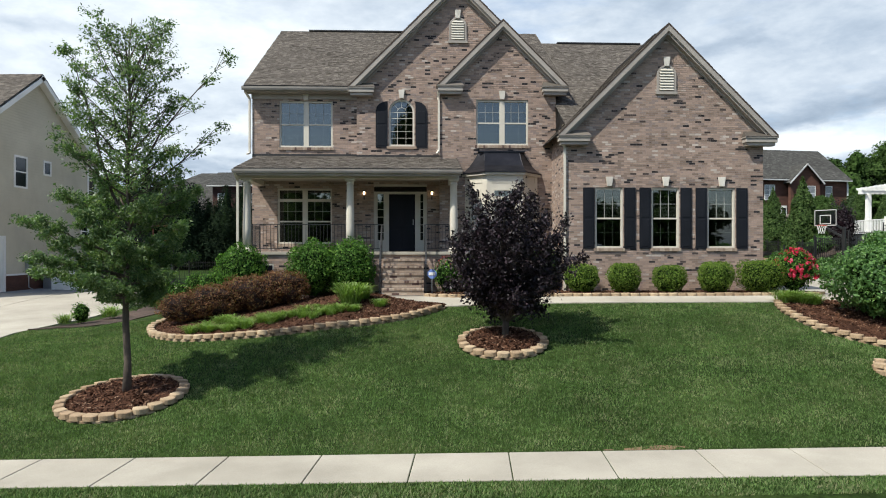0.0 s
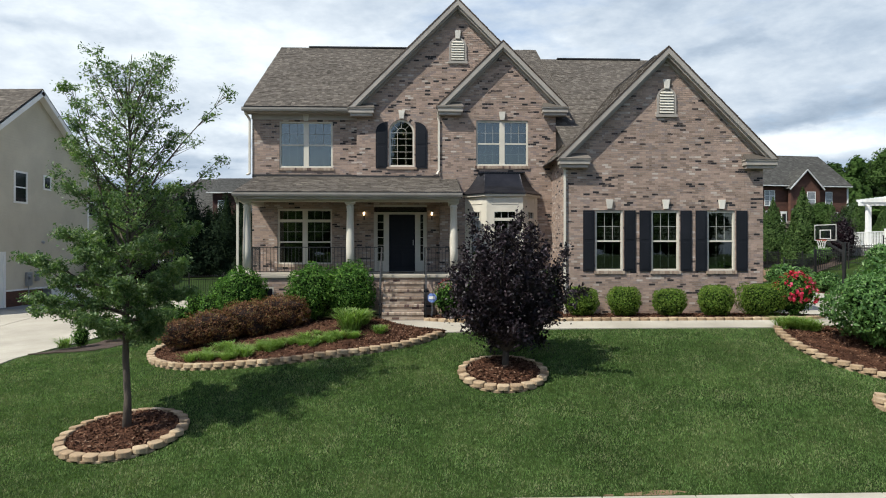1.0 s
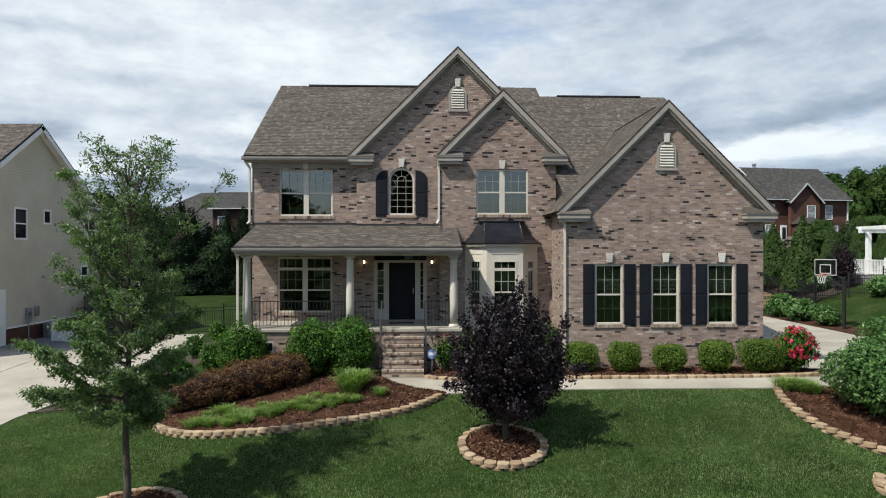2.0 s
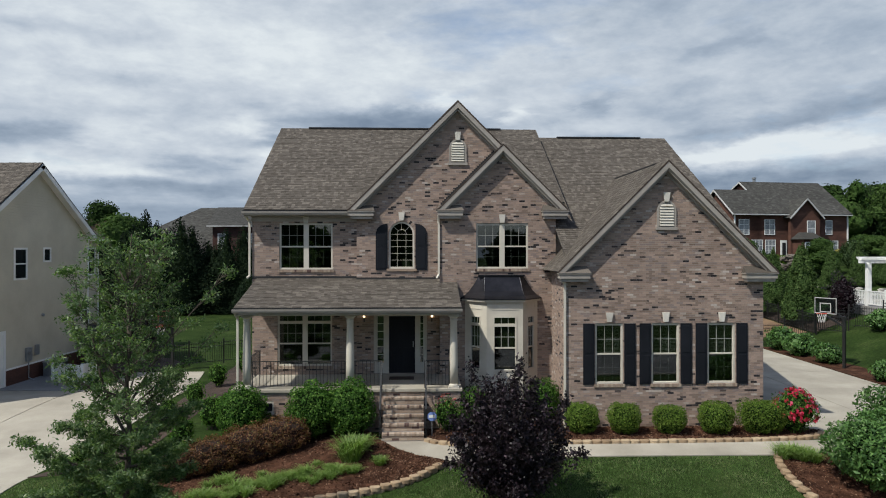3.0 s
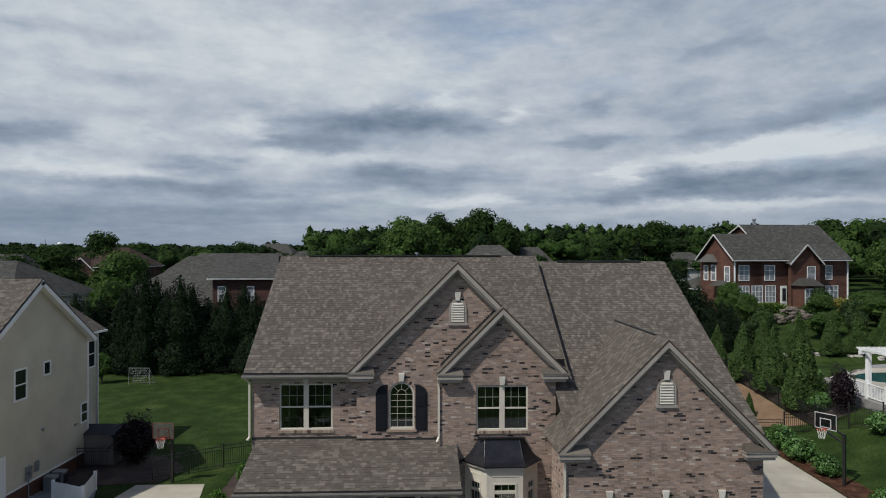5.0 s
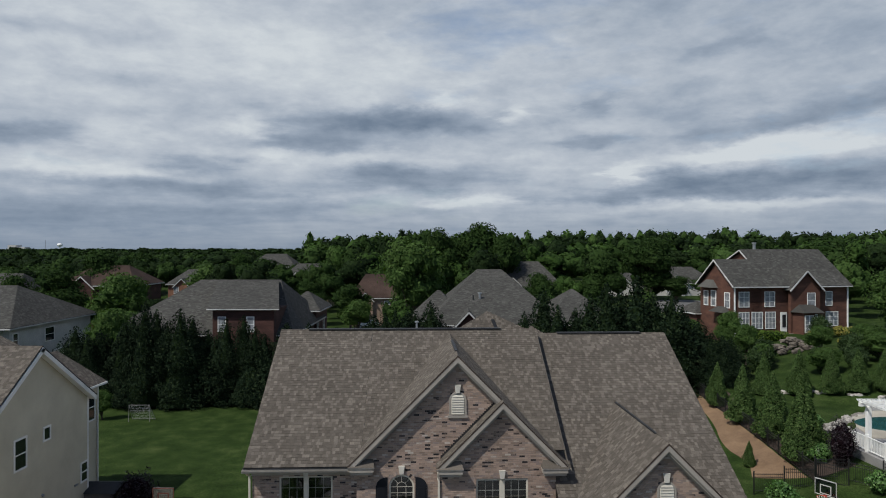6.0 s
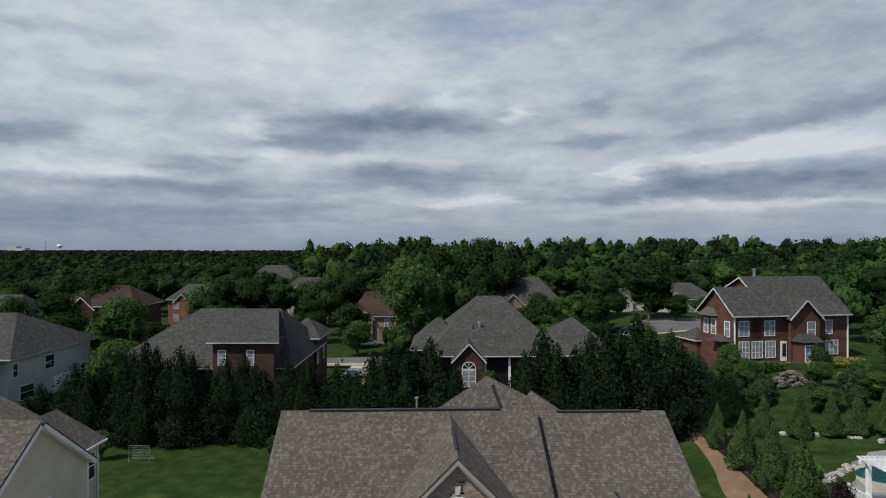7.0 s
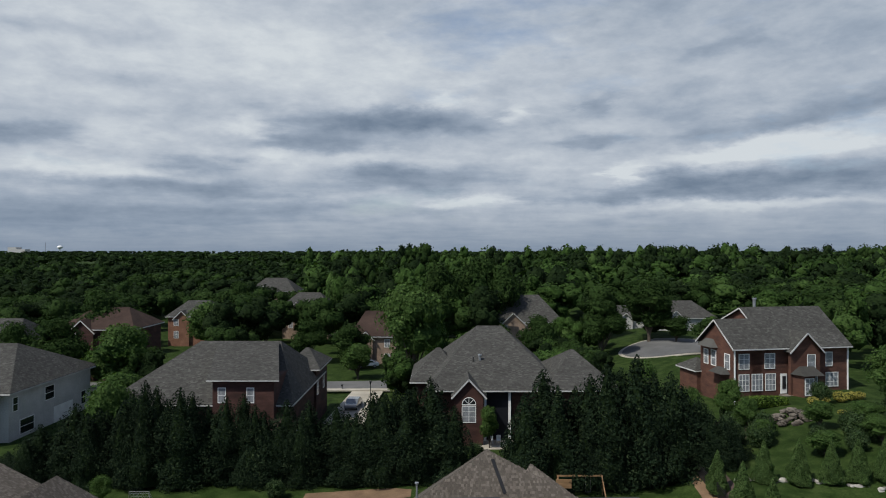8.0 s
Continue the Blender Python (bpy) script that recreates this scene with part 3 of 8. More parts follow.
def place(ob, spots):
    """Put a thing at the first spot and copies at the others; a spot: x, y, turn, scale."""
    spots = [(x, y, z if z is not None else on_ground(x, y), turn, s) for x, y, z, turn, s in spots]
    for x, y, z, turn, s in spots[1:]:
        copy_thing(ob, pose(x, y, z, 0, 0, turn) @ Matrix.Scale(s, 4))
    x, y, z, turn, s = spots[0]
    ob.matrix_basis = pose(x, y, z, 0, 0, turn) @ Matrix.Scale(s, 4)
    return ob


# ---- ground, pavement, drives ----
def spaced(stops):
    """Grid lines from (start, step) stops."""
    out = []
    for (a, step), (b, _) in zip(stops[:-1], stops[1:]):
        out += list(np.arange(a, b - step * 0.3, step))
    return np.array(out + [stops[-1][0]])


gx = spaced([(-4600, 400), (-600, 60), (-120, 8), (-32, 0.6), (32, 8), (120, 60), (600, 400), (4600, 0)])
gy = spaced([(-600, 120), (-40, 8), (0, 0.5), (48, 1.5), (90, 8), (200, 60), (800, 400), (4800, 0)])
GX, GY = np.meshgrid(gx, gy, indexing="ij")
GZ = ground_at(GX, GY)
# level under the street
GZ = np.where((GY > -9) & (GY < 2.55), np.minimum(GZ, -0.06), GZ)
nx, ny = GX.shape
quads = np.array([(i * ny + j, (i + 1) * ny + j, (i + 1) * ny + j + 1, i * ny + j + 1) for i in range(nx - 1) for j in range(ny - 1)])
setting("ground", sheet("ground", np.c_[GX.ravel(), GY.ravel(), GZ.ravel()], quads), LAWN, "sloping mown lawn that runs on into fields", True)

# pavement of square slabs
pavement = thing("pavement", "pale concrete pavement slabs with tooled joints", "pavement", at=(0, 10.3, 0.1), kind="structure")
bed = Build()
bed.prism([(-30, 9.70, -0.05 + 0.105 - 0.444 + 0.0), (30, 9.70, -0.05 + 0.105 + 0.444), (30, 9.70, -0.3), (-30, 9.70, -0.6)], (0, 1.3, 0))
part("joint_bed", bed, OLD_CONCRETE, pavement)
SLAB = 1.505
for k in range(-13, 14):
    xc = 1.0 + (k - 0.5) * SLAB
    x0, x1 = xc - SLAB / 2 + 0.008, xc + SLAB / 2 - 0.008
    z0, z1 = (0.105 + 0.0148 * x + 0.018 for x in (x0, x1))
    s = Build().prism([(x0, 9.69, z0), (x1, 9.69, z1), (x1, 9.69, z1 - 0.12), (x0, 9.69, z0 - 0.12)], (0.058, 1.32, 0.0))
    part("slab", s, CONCRETE, pavement, bevel=0.012)

# the street behind the camera and its kerb
road = Build().box(-400, 400, -6.0, 2.4, -0.4, 0.0)
setting("road", road, ASPHALT, "grey asphalt street")
setting("kerb", Build().box(-400, 400, 2.4, 2.6, -0.3, 0.12), CONCRETE, "concrete kerb")
ring = [(44.5 + 10.5 * math.cos(a), 128.5 + 9.5 * math.sin(a)) for a in np.linspace(0, math.pi, 25)]
setting("cul_de_sac", loft(ring, [(x, 257 - y) for x, y in ring], 25, 9, 0.12, 0, 0.1, False), ASPHALT, "grey asphalt turning circle")
rim = [(44.5 + 11.2 * math.cos(a), 128.5 + 10.2 * math.sin(a)) for a in np.linspace(0, math.pi, 25)]
setting("kerb", loft(rim, [(x, 257 - y) for x, y in rim], 25, 9, 0.07, 0, 0.1, False), CONCRETE, "pale concrete kerb of the turning circle")
setting("side_street", loft([(-62, 112), (-30, 112), (2, 112)], [(-62, 119), (-30, 119), (2, 119)], 9, 5, 0.12, 0, 0.1, False), ASPHALT, "grey asphalt side street")
setting("far_drive", Build().prism([(-16, 90, 1.5), (-10.5, 90, 1.6), (-9.5, 112, 1.8), (-14.5, 112, 1.75)], (0, 0, 0.14)), CONCRETE, "pale concrete drive of a far house")
setting("far_pavement", Build().prism([(-62, 109.8, 1.75), (3, 109.8, 1.9), (3, 111.2, 1.9), (-62, 111.2, 1.75)], (0, 0, 0.2)), CONCRETE, "pale concrete pavement")

# the front path, from the steps round to the drive
PATH_FRONT = [(-1.98, 21.0), (-1.95, 20.5), (-1.62, 19.9), (-0.9, 19.35), (0.1, 19.15), (1.2, 19.36), (4.3, 19.48), (7.0, 19.52), (9.5, 19.55), (12.5, 19.6)]
PATH_BACK = [(-0.66, 21.0), (-0.66, 20.75), (-0.45, 20.42), (0.1, 20.2), (0.8, 20.12), (1.8, 20.12), (4.4, 20.24), (7.0, 20.32), (10.0, 20.5), (12.5, 20.9)]
setting("front_path", loft(PATH_FRONT, PATH_BACK, 60, 6, 0.03), CONCRETE, "curved pale concrete path")


def concrete_field(name, x_lines, y_lines, lift, material, label):
    """A drive poured in panels; each panel is a part."""
    ob = thing(name, label, "driveway", at=(x_lines[0], y_lines[0], on_ground(x_lines[0], y_lines[0])), kind="structure")
    for xa, xb in zip(x_lines[:-1], x_lines[1:]):
        for ya, yb in zip(y_lines[:-1], y_lines[1:]):
            part("panel", loft([(xa + 0.012, ya + 0.012), (xa + 0.012, (ya + yb) / 2), (xa + 0.012, yb - 0.012)], [(xb - 0.012, ya + 0.012), (xb - 0.012, (ya + yb) / 2), (xb - 0.012, yb - 0.012)], 5, 5, lift, 0, 0.1, False), material, ob)
    return ob


concrete_field("driveway", [10.75, 14.8, 18.85], [20.9, 24.5, 28.5, 32.5, 36.5, 40.6], 0.03, CONCRETE, "pale concrete driveway beside the garage")
# the next house's drive
left_drive = thing("driveway", "pale concrete driveway of the neighbouring house", "driveway", at=(-14, 24, 1.1), kind="structure")
LEFT_EDGE, RIGHT_EDGE = [(-22, 12), (-22, 18), (-22, 24.0), (-21.5, 30.5)], [(-12.9, 12), (-12.5, 19.3), (-11.6, 23.6), (-11.3, 30.5)]
cut = [smooth_line(e, 13) for e in (LEFT_EDGE, RIGHT_EDGE)]
for a in range(0, 12, 3):
    la, ra = cut[0][a:a + 4], cut[1][a:a + 4]
    mid = la * 0.5 + ra * 0.5
    for p, q in ((la, mid), (mid, ra)):
        part("panel", loft([tuple(v) for v in p + (0.02, 0.015)], [tuple(v) for v in q - (0.02, 0.015)], 4, 5, 0.03, 0, 0.1, False), CONCRETE, left_drive)
part("panel", loft([(-16.2, 30.55), (-16.0, 32.8), (-15.7, 34.9)], [(-11.3, 30.55), (-11.7, 32.8), (-12.2, 34.9)], 12, 5, 0.03), CONCRETE, left_drive)
# greyer than the drive panels: the house's shade is put into the concrete
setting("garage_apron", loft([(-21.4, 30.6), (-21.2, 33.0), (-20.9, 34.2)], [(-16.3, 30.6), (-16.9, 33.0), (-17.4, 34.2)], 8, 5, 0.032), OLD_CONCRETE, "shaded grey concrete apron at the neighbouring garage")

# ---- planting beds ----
# dark sheet by the shed: the shade there is put into the mulch colour
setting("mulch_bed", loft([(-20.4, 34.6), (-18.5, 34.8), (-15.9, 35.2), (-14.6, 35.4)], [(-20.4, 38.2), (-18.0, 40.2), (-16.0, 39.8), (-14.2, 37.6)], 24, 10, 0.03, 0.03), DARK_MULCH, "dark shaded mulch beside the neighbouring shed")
BED_FRONT = [(-7.85, 20.9), (-8.2, 20.1), (-8.28, 19.2), (-7.75, 18.25), (-6.6, 17.42), (-4.8, 17.2), (-3.2, 17.25), (-1.6, 17.72), (-0.68, 18.22), (0.05, 19.02)]
BED_BACK = [(-7.7, 21.9), (-7.0, 21.9), (-6.0, 21.9), (-5.0, 21.9), (-4.0, 21.9), (-3.0, 21.8), (-2.1, 21.5), (-2.0, 20.6), (-1.2, 19.7), (0.0, 19.12)]
setting("mulch_bed", loft(BED_FRONT, BED_BACK, 70, 30, 0.10, 0.03), MULCH, "reddish brown bark mulch in the front bed")
GAR_FRONT = [(-0.60, 21.9), (-0.62, 20.86), (-0.35, 20.42), (0.2, 20.24), (0.8, 20.2), (4.4, 20.34), (7.0, 20.42), (10.0, 20.62), (11.6, 20.95), (12.0, 21.6)]
GAR_BACK = [(-0.5, 24.2), (0.0, 24.2), (0.8, 24.1), (1.6, 23.5), (3.9, 23.9), (4.1, 22.28), (6.0, 22.28), (9.0, 22.28), (10.4, 22.28), (10.7, 22.4)]
setting("mulch_bed", loft(GAR_FRONT, GAR_BACK, 80, 20, 0.08, 0.03), MULCH, "reddish brown bark mulch along the house wall")
RIGHT_FRONT = [(9.55, 19.5), (9.28, 18.9), (9.2, 18.1), (9.3, 17.1), (9.68, 16.35), (10.2, 15.7), (11.0, 15.0), (12.4, 14.4)]
RIGHT_BACK = [(10.8, 19.5), (11.6, 19.2), (12.6, 18.8), (13.2, 18.2), (13.6, 17.4), (13.8, 16.6), (13.8, 15.6), (13.8, 14.8)]
setting("mulch_bed", loft(RIGHT_FRONT, RIGHT_BACK, 50, 26, 0.10, 0.03), MULCH, "reddish brown bark mulch round the laurel")
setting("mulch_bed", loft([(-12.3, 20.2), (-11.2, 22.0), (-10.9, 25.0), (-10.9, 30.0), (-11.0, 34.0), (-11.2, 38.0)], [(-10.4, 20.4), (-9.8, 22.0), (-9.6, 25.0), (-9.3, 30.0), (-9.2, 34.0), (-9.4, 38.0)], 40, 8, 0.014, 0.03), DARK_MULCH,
        "dark weathered mulch strip beside the drive")
setting("mulch_bed", loft([(18.95, 22), (18.95, 28), (18.95, 34), (18.95, 40.8)], [(20.3, 22), (20.4, 28), (20.5, 34), (20.2, 40.8)], 40, 8, 0.03, 0.03), MULCH, "bark mulch strip beside the driveway")
setting("dirt_path", loft([(20.2, 44.6), (21.2, 47.2), (20.9, 51), (22.6, 57), (23.6, 67)], [(22.75, 42.6), (23.0, 46.5), (23.38, 51), (23.82, 58), (24.3, 67)], 40, 6, 0.03, 0.02), DIRT, "bare tan earth strip beside the fence")
setting("bare_patch", loft([(2.6, 11.06), (3.1, 11.05), (3.7, 11.05), (4.2, 11.06)], [(2.6, 11.08), (3.1, 11.14), (3.7, 11.24), (4.2, 11.08)], 14, 4, 0.008, 0.01), DIRT, "worn bare patch of lawn at the pavement edge")
setting("mulch_bed", loft([(22.85, 42), (23.5, 52), (24.2, 64), (24.4, 67)], [(25.4, 42), (25.6, 52), (26.0, 62), (26.6, 66)], 40, 8, 0.03, 0.04), DARK_MULCH, "dark mulch under the arborvitae row")
setting("mulch_bed", loft([(26.9, 66.4), (28.6, 71), (30.8, 76), (31.8, 80)], [(28.3, 65.6), (30.0, 70.4), (32.0, 75.4), (33.2, 79.4)], 24, 6, 0.03, 0.03), DARK_MULCH, "dark mulch strip along the sloping fence")
setting("garden_kerb", loft([(25.7, 68.0), (27.4, 72), (29.6, 77), (30.8, 81)], [(25.95, 67.9), (27.65, 71.9), (29.85, 76.9), (31.05, 80.9)], 24, 3, 0.12, 0.0), STONE, "pale kerb of the sloping garden strip")
setting("dirt_patch", loft([(-13.0, 62.6), (-9, 62.2), (-5, 62.6), (-3.0, 63)], [(-13.0, 64.6), (-9, 65.2), (-5, 65.6), (-3.0, 65)], 16, 5, 0.04, 0.02), DIRT, "bare tan earth patch in the back garden")


def chips(points_a, points_b, count, lift, seed):
    """Loose bark chips over a bed."""
    r = np.random.default_rng(seed)
    a, b = smooth_line(points_a, 200), smooth_line(points_b, 200)
    i, k = r.integers(0, 200, count), r.random(count)[:, None]
    p = a[i] * (1 - k) + b[i] * k + r.normal(size=(count, 2)) * 0.02
    v = np.c_[p, ground_at(p[:, 0], p[:, 1]) + lift + 0.01]
    return leaves(v, 0.065, 0.026, seed, np.tile((0, 0, 1.0), (count, 1)), 0.9)


for front, rear, count, seed in ((BED_FRONT, BED_BACK, 16000, 1), (GAR_FRONT, GAR_BACK, 13000, 2), (RIGHT_FRONT, RIGHT_BACK, 8000, 3)):
    ob = part("bark_chips", sheet("bark_chips", *chips(front, rear, count, 0.10 if seed != 2 else 0.08, seed)), CHIPS)
    tagged(ob, "loose reddish brown bark chips on the bed", "mulch", kind="stuff")


def block_mesh():
    """A scalloped concrete edging block, 0.29 m wide, its curved face to -y, standing on z = 0."""
    b = Build()
    face = [(-0.142, 0.03), (-0.138, -0.045), (-0.10, -0.085), (-0.04, -0.102), (0.04, -0.102), (0.10, -0.085), (0.138, -0.045), (0.142, 0.03), (0.115, 0.105), (-0.115, 0.105)]
    n = len(face)
    vs = [(x, y, 0.0) for x, y in face] + [(x, y, 0.085) for x, y in face] + [(x * 0.93, y * 0.90, 0.10) for x, y in face]
    fs = [(i, (i + 1) % n, (i + 1) % n + n * 1, i + n) for i in range(n)] + [(i + n, (i + 1) % n + n, (i + 1) % n + 2 * n, i + 2 * n) for i in range(n)] + [tuple(range(2 * n, 3 * n))]
    b.add(vs, fs)
    me = b.mesh("block")
    me.materials.append(EDGING)
    return me


BLOCK = block_mesh()


def edging(line, label, courses=2, lift=0.02, step=0.287, turn=0.0, level=None, closed=False):
    """Two courses of blocks along a line; the scalloped faces look to the right of its way, or to its left with turn 180."""
    line = np.array(line, float)
    ob = thing("garden_edging", label, "edging", "stone bed edgings", at=(*line[0], on_ground(*line[0])))
    r = random.Random(len(line) * 7 + round(line[0][0] * 10))
    for c in range(courses):
        pts, ang = along(line, step)
        if c % 2:
            pts = pts[:-1] * 0.5 + pts[1:] * 0.5
            ang = ang[:-1]
        for (x, y), a in zip(pts, ang):
            o = new("block", BLOCK)
            o.parent, o.matrix_parent_inverse = ob, ob.matrix_basis.inverted()
            z = (level if level is not None else on_ground(x, y)) + lift + c * 0.102
            k = -0.035 * (courses - 1 - c)
            s = a + radians(turn)
            o.matrix_basis = pose(x + math.sin(s) * k, y - math.cos(s) * k, z + r.uniform(-0.006, 0.006), r.uniform(-2, 2), r.uniform(-2, 2), math.degrees(a) + turn + r.uniform(-4, 4))
    return ob


edging(BED_FRONT, "tan scalloped concrete block edging round the front bed", 2, -0.035)
edging(GAR_FRONT[1:], "tan scalloped concrete block edging along the house bed", 2, -0.09)
edging(RIGHT_FRONT, "tan scalloped concrete block edging round the laurel bed", 2, -0.035)
edging([(9.9, 13.6), (9.35, 13.9), (9.15, 14.3), (9.5, 14.8)], "tan scalloped concrete block edging of a small bed", 2, -0.02)


def tree_ring(x, y, radius, label):
    """A ring of blocks on the slope, with mulch inside it."""
    slope_x = (on_ground(x + 1, y) - on_ground(x - 1, y)) / 2
    slope_y = (on_ground(x, y + 1) - on_ground(x, y - 1)) / 2
    z = on_ground(x, y)
    ob = thing("garden_edging", label, "edging", "tree rings", at=(x, y, z))
    n = round(math.tau * radius / 0.287)
    r = random.Random(n)
    for c in range(2):
        for k in range(n):
            a = (k + 0.5 * c) * math.tau / n
            px, py = x + math.cos(a) * (radius - 0.04 * (1 - c)), y + math.sin(a) * (radius - 0.04 * (1 - c))
            o = new("block", BLOCK)
            o.parent, o.matrix_parent_inverse = ob, ob.matrix_basis.inverted()
            pz = z + slope_x * (px - x) * 0.9 + slope_y * (py - y) * 0.85 - 0.075 + c * 0.102
            o.matrix_basis = pose(px, py, pz, math.degrees(math.atan(slope_y)) * 0.6, 0, math.degrees(a) + 90 + r.uniform(-4, 4))
    m = Build()
    rings = [(0, 0.14), (0.3, 0.13), (0.6, 0.10), (0.85, 0.09), (1.0, 0.07)]
    vs, fs = [], []
    for s, lift in rings:
        for k in range(28):
            a = k * math.tau / 28
            px, py = x + math.cos(a) * radius * s, y + math.sin(a) * radius * s
            vs.append((px, py, z + slope_x * (px - x) + slope_y * (py - y) + lift + 0.03 * noise.noise(Vector((px * 4, py * 4, 0)))))
    fs = [(i * 28 + k, i * 28 + (k + 1) % 28, (i + 1) * 28 + (k + 1) % 28, (i + 1) * 28 + k) for i in range(4) for k in range(28)]
    setting("mulch_bed", m.add(vs, fs), MULCH, "bark mulch inside a ring of blocks", True)
    rr = np.random.default_rng(n)
    q = rr.random((1800, 2))
    rad, ang = np.sqrt(q[:, 0]) * radius * 0.93, q[:, 1] * math.tau
    px, py = x + np.cos(ang) * rad, y + np.sin(ang) * rad
    pz = z + slope_x * (px - x) + slope_y * (py - y) + np.interp(rad / radius, [0, 0.3, 0.6, 0.85, 1], [0.14, 0.13, 0.10, 0.09, 0.07]) + 0.015
    ch = part("bark_chips", sheet("bark_chips", *leaves(np.c_[px, py, pz], 0.08, 0.032, n, np.tile((0, 0, 1.0), (1800, 1)), 0.9)), CHIPS)
    tagged(ch, "loose reddish brown bark chips round a tree", "mulch", kind="stuff")


tree_ring(-6.42, 13.72, 1.14, "tan scalloped concrete block ring round the oak")
tree_ring(1.42, 16.2, 0.97, "tan scalloped concrete block ring round the plum tree")

# ---- the brick house ----
house = thing("house", "two-storey tan brick house with three front gables and a porch", "house", at=(2.0, 30.0, 2.0))
YA, YB, YC, YG = 24.75, 24.60, 24.25, 21.90       # planes of the four front walls
BRICKS, SHINGLES = [], []                          # filled as walls and roofs go up, laid at the end


def wall_x(name, outline, y, thick, holes, label=""):
    """A front wall: outline (x, z) convex, its eaves at the second and last points' height; holes (x0, x1, z0, z1) go through it."""
    xs = sorted({p[0] for p in outline})
    x0, x1 = min(xs), max(xs)
    z0 = min(p[1] for p in outline)
    eave = min(p[1] for p in outline if p[1] > z0 + 0.01)
    b = Build()
    cx = sorted({x0, x1} | {v for h in holes for v in h[:2]})
    cz = sorted({z0, eave} | {v for h in holes for v in h[2:4] if v < eave})
    for xa, xb in zip(cx[:-1], cx[1:]):
        run = None
        for za, zb in zip(cz[:-1], cz[1:]):
            inside = any(h[0] < (xa + xb) / 2 < h[1] and h[2] < (za + zb) / 2 < h[3] for h in holes)
            if not inside:
                b.box(xa, xb, y, y + thick, za, zb)
    top = [p for p in outline if p[1] >= eave - 0.001]
    if len(top) > 2:
        b.prism([(x, y, z) for x, z in top], (0, thick, 0))
    me = b.mesh(name)
    bm = bmesh.new()
    bm.from_mesh(me)
    bmesh.ops.remove_doubles(bm, verts=bm.verts, dist=0.001)
    bm.to_mesh(me)
    bm.free()
    ob = part(name, me, MORTAR, house, label)
    BRICKS.append((ob, outline, y, holes))
    return ob


# x0, x1, z0, z1 of the openings
WA_UP, WA_LOW = (-5.82, -3.92, 7.08, 8.74), (-5.88, -3.94, 3.62, 5.60)
W_ARCH, DOOR = (-1.90, -0.99, 7.11, 8.80), (-2.44, -0.54, 3.36, 5.75)
WC_UP = (1.205, 3.06, 7.12, 8.72)
WG = [(4.85, 5.76, 3.46, 5.40), (6.69, 7.60, 3.46, 5.40), (8.53, 9.44, 3.46, 5.40)]
wall_x("front_wall", [(-6.78, 1.7), (-6.78, 9.05), (-3.05, 9.05), (-3.05, 1.7)], YA, 0.25, [WA_UP, WA_LOW], "tan brick wall with dark clinkers")
wall_x("front_wall", [(-3.05, 1.7), (-3.05, 9.2), (0.56, 12.75), (4.05, 9.2), (4.05, 1.7)], YB, 0.25, [W_ARCH, DOOR, (0.9, 3.3, 1.9, 8.9)])
wall_x("front_wall", [(-0.08, 1.7), (-0.08, 9.1), (2.14, 11.25), (4.05, 9.35), (4.05, 1.7)], YC, 0.25, [WC_UP, (0.84, 3.34, 1.9, 5.9)])
wall_x("garage_wall", [(3.91, 1.7), (3.91, 7.05), (7.14, 10.28), (10.37, 7.05), (10.37, 1.7)], YG, 0.25, WG)
shell = Build()
shell.box(3.91, 4.07, YG + 0.25, YC, 1.7, 7.4).box(10.22, 10.37, YG + 0.25, 38, 1.7, 7.2).box(-6.78, -6.55, YA + 0.25, 38, 1.7, 9.0).box(-6.55, 10.43, 37.8, 38, 1.7, 9.0)
shell.box(-3.05, -3.0, YA, YA + 0.25, 1.7, 9.0).box(3.95, 4.05, YC + 0.25, 25.4, 5.0, 9.0)
shell.prism([(4.06, 24.42, 7.3), (5.5, 24.42, 8.7), (4.06, 24.42, 8.7)], (0, 0.1, 0))
shell.prism([(-6.7, YA + 0.1, 8.95), (-6.7, 31.1, 12.9), (-6.7, 37.9, 8.95)], (0.15, 0, 0))
part("shell_wall", shell, MORTAR, house)
# side of the garage in brick, next to the bay
for k in range(80):
    z = 1.95 + k * 0.0677
    if z < 7.25:
        side = [(YG + 0.03 + 0.2032 * (i + 0.5 * (k % 2)), 0.194) for i in range(-1, 13)]
        BRICKS.append((None, z, [(max(a, YG + 0.005), min(a + b, YC - 0.005)) for a, b in side if min(a + b, YC) - max(a, YG) > 0.04], 3.91))
inner = Build()
inner.box(-6.5, 10.4, 29.0, 29.1, 1.7, 9.0).box(-6.5, 10.4, 25.05, 29.0, 3.2, 3.3).box(-6.5, 10.4, 25.05, 29.0, 6.3, 6.45).box(-6.5, 4.0, 25.05, 29.0, 9.0, 9.1).box(4.2, 10.2, 22.2, 29, 6.3, 6.4).box(4.2, 10.2, 22.2, 29, 1.8, 1.9)
part("rooms", inner, ROOM, house)


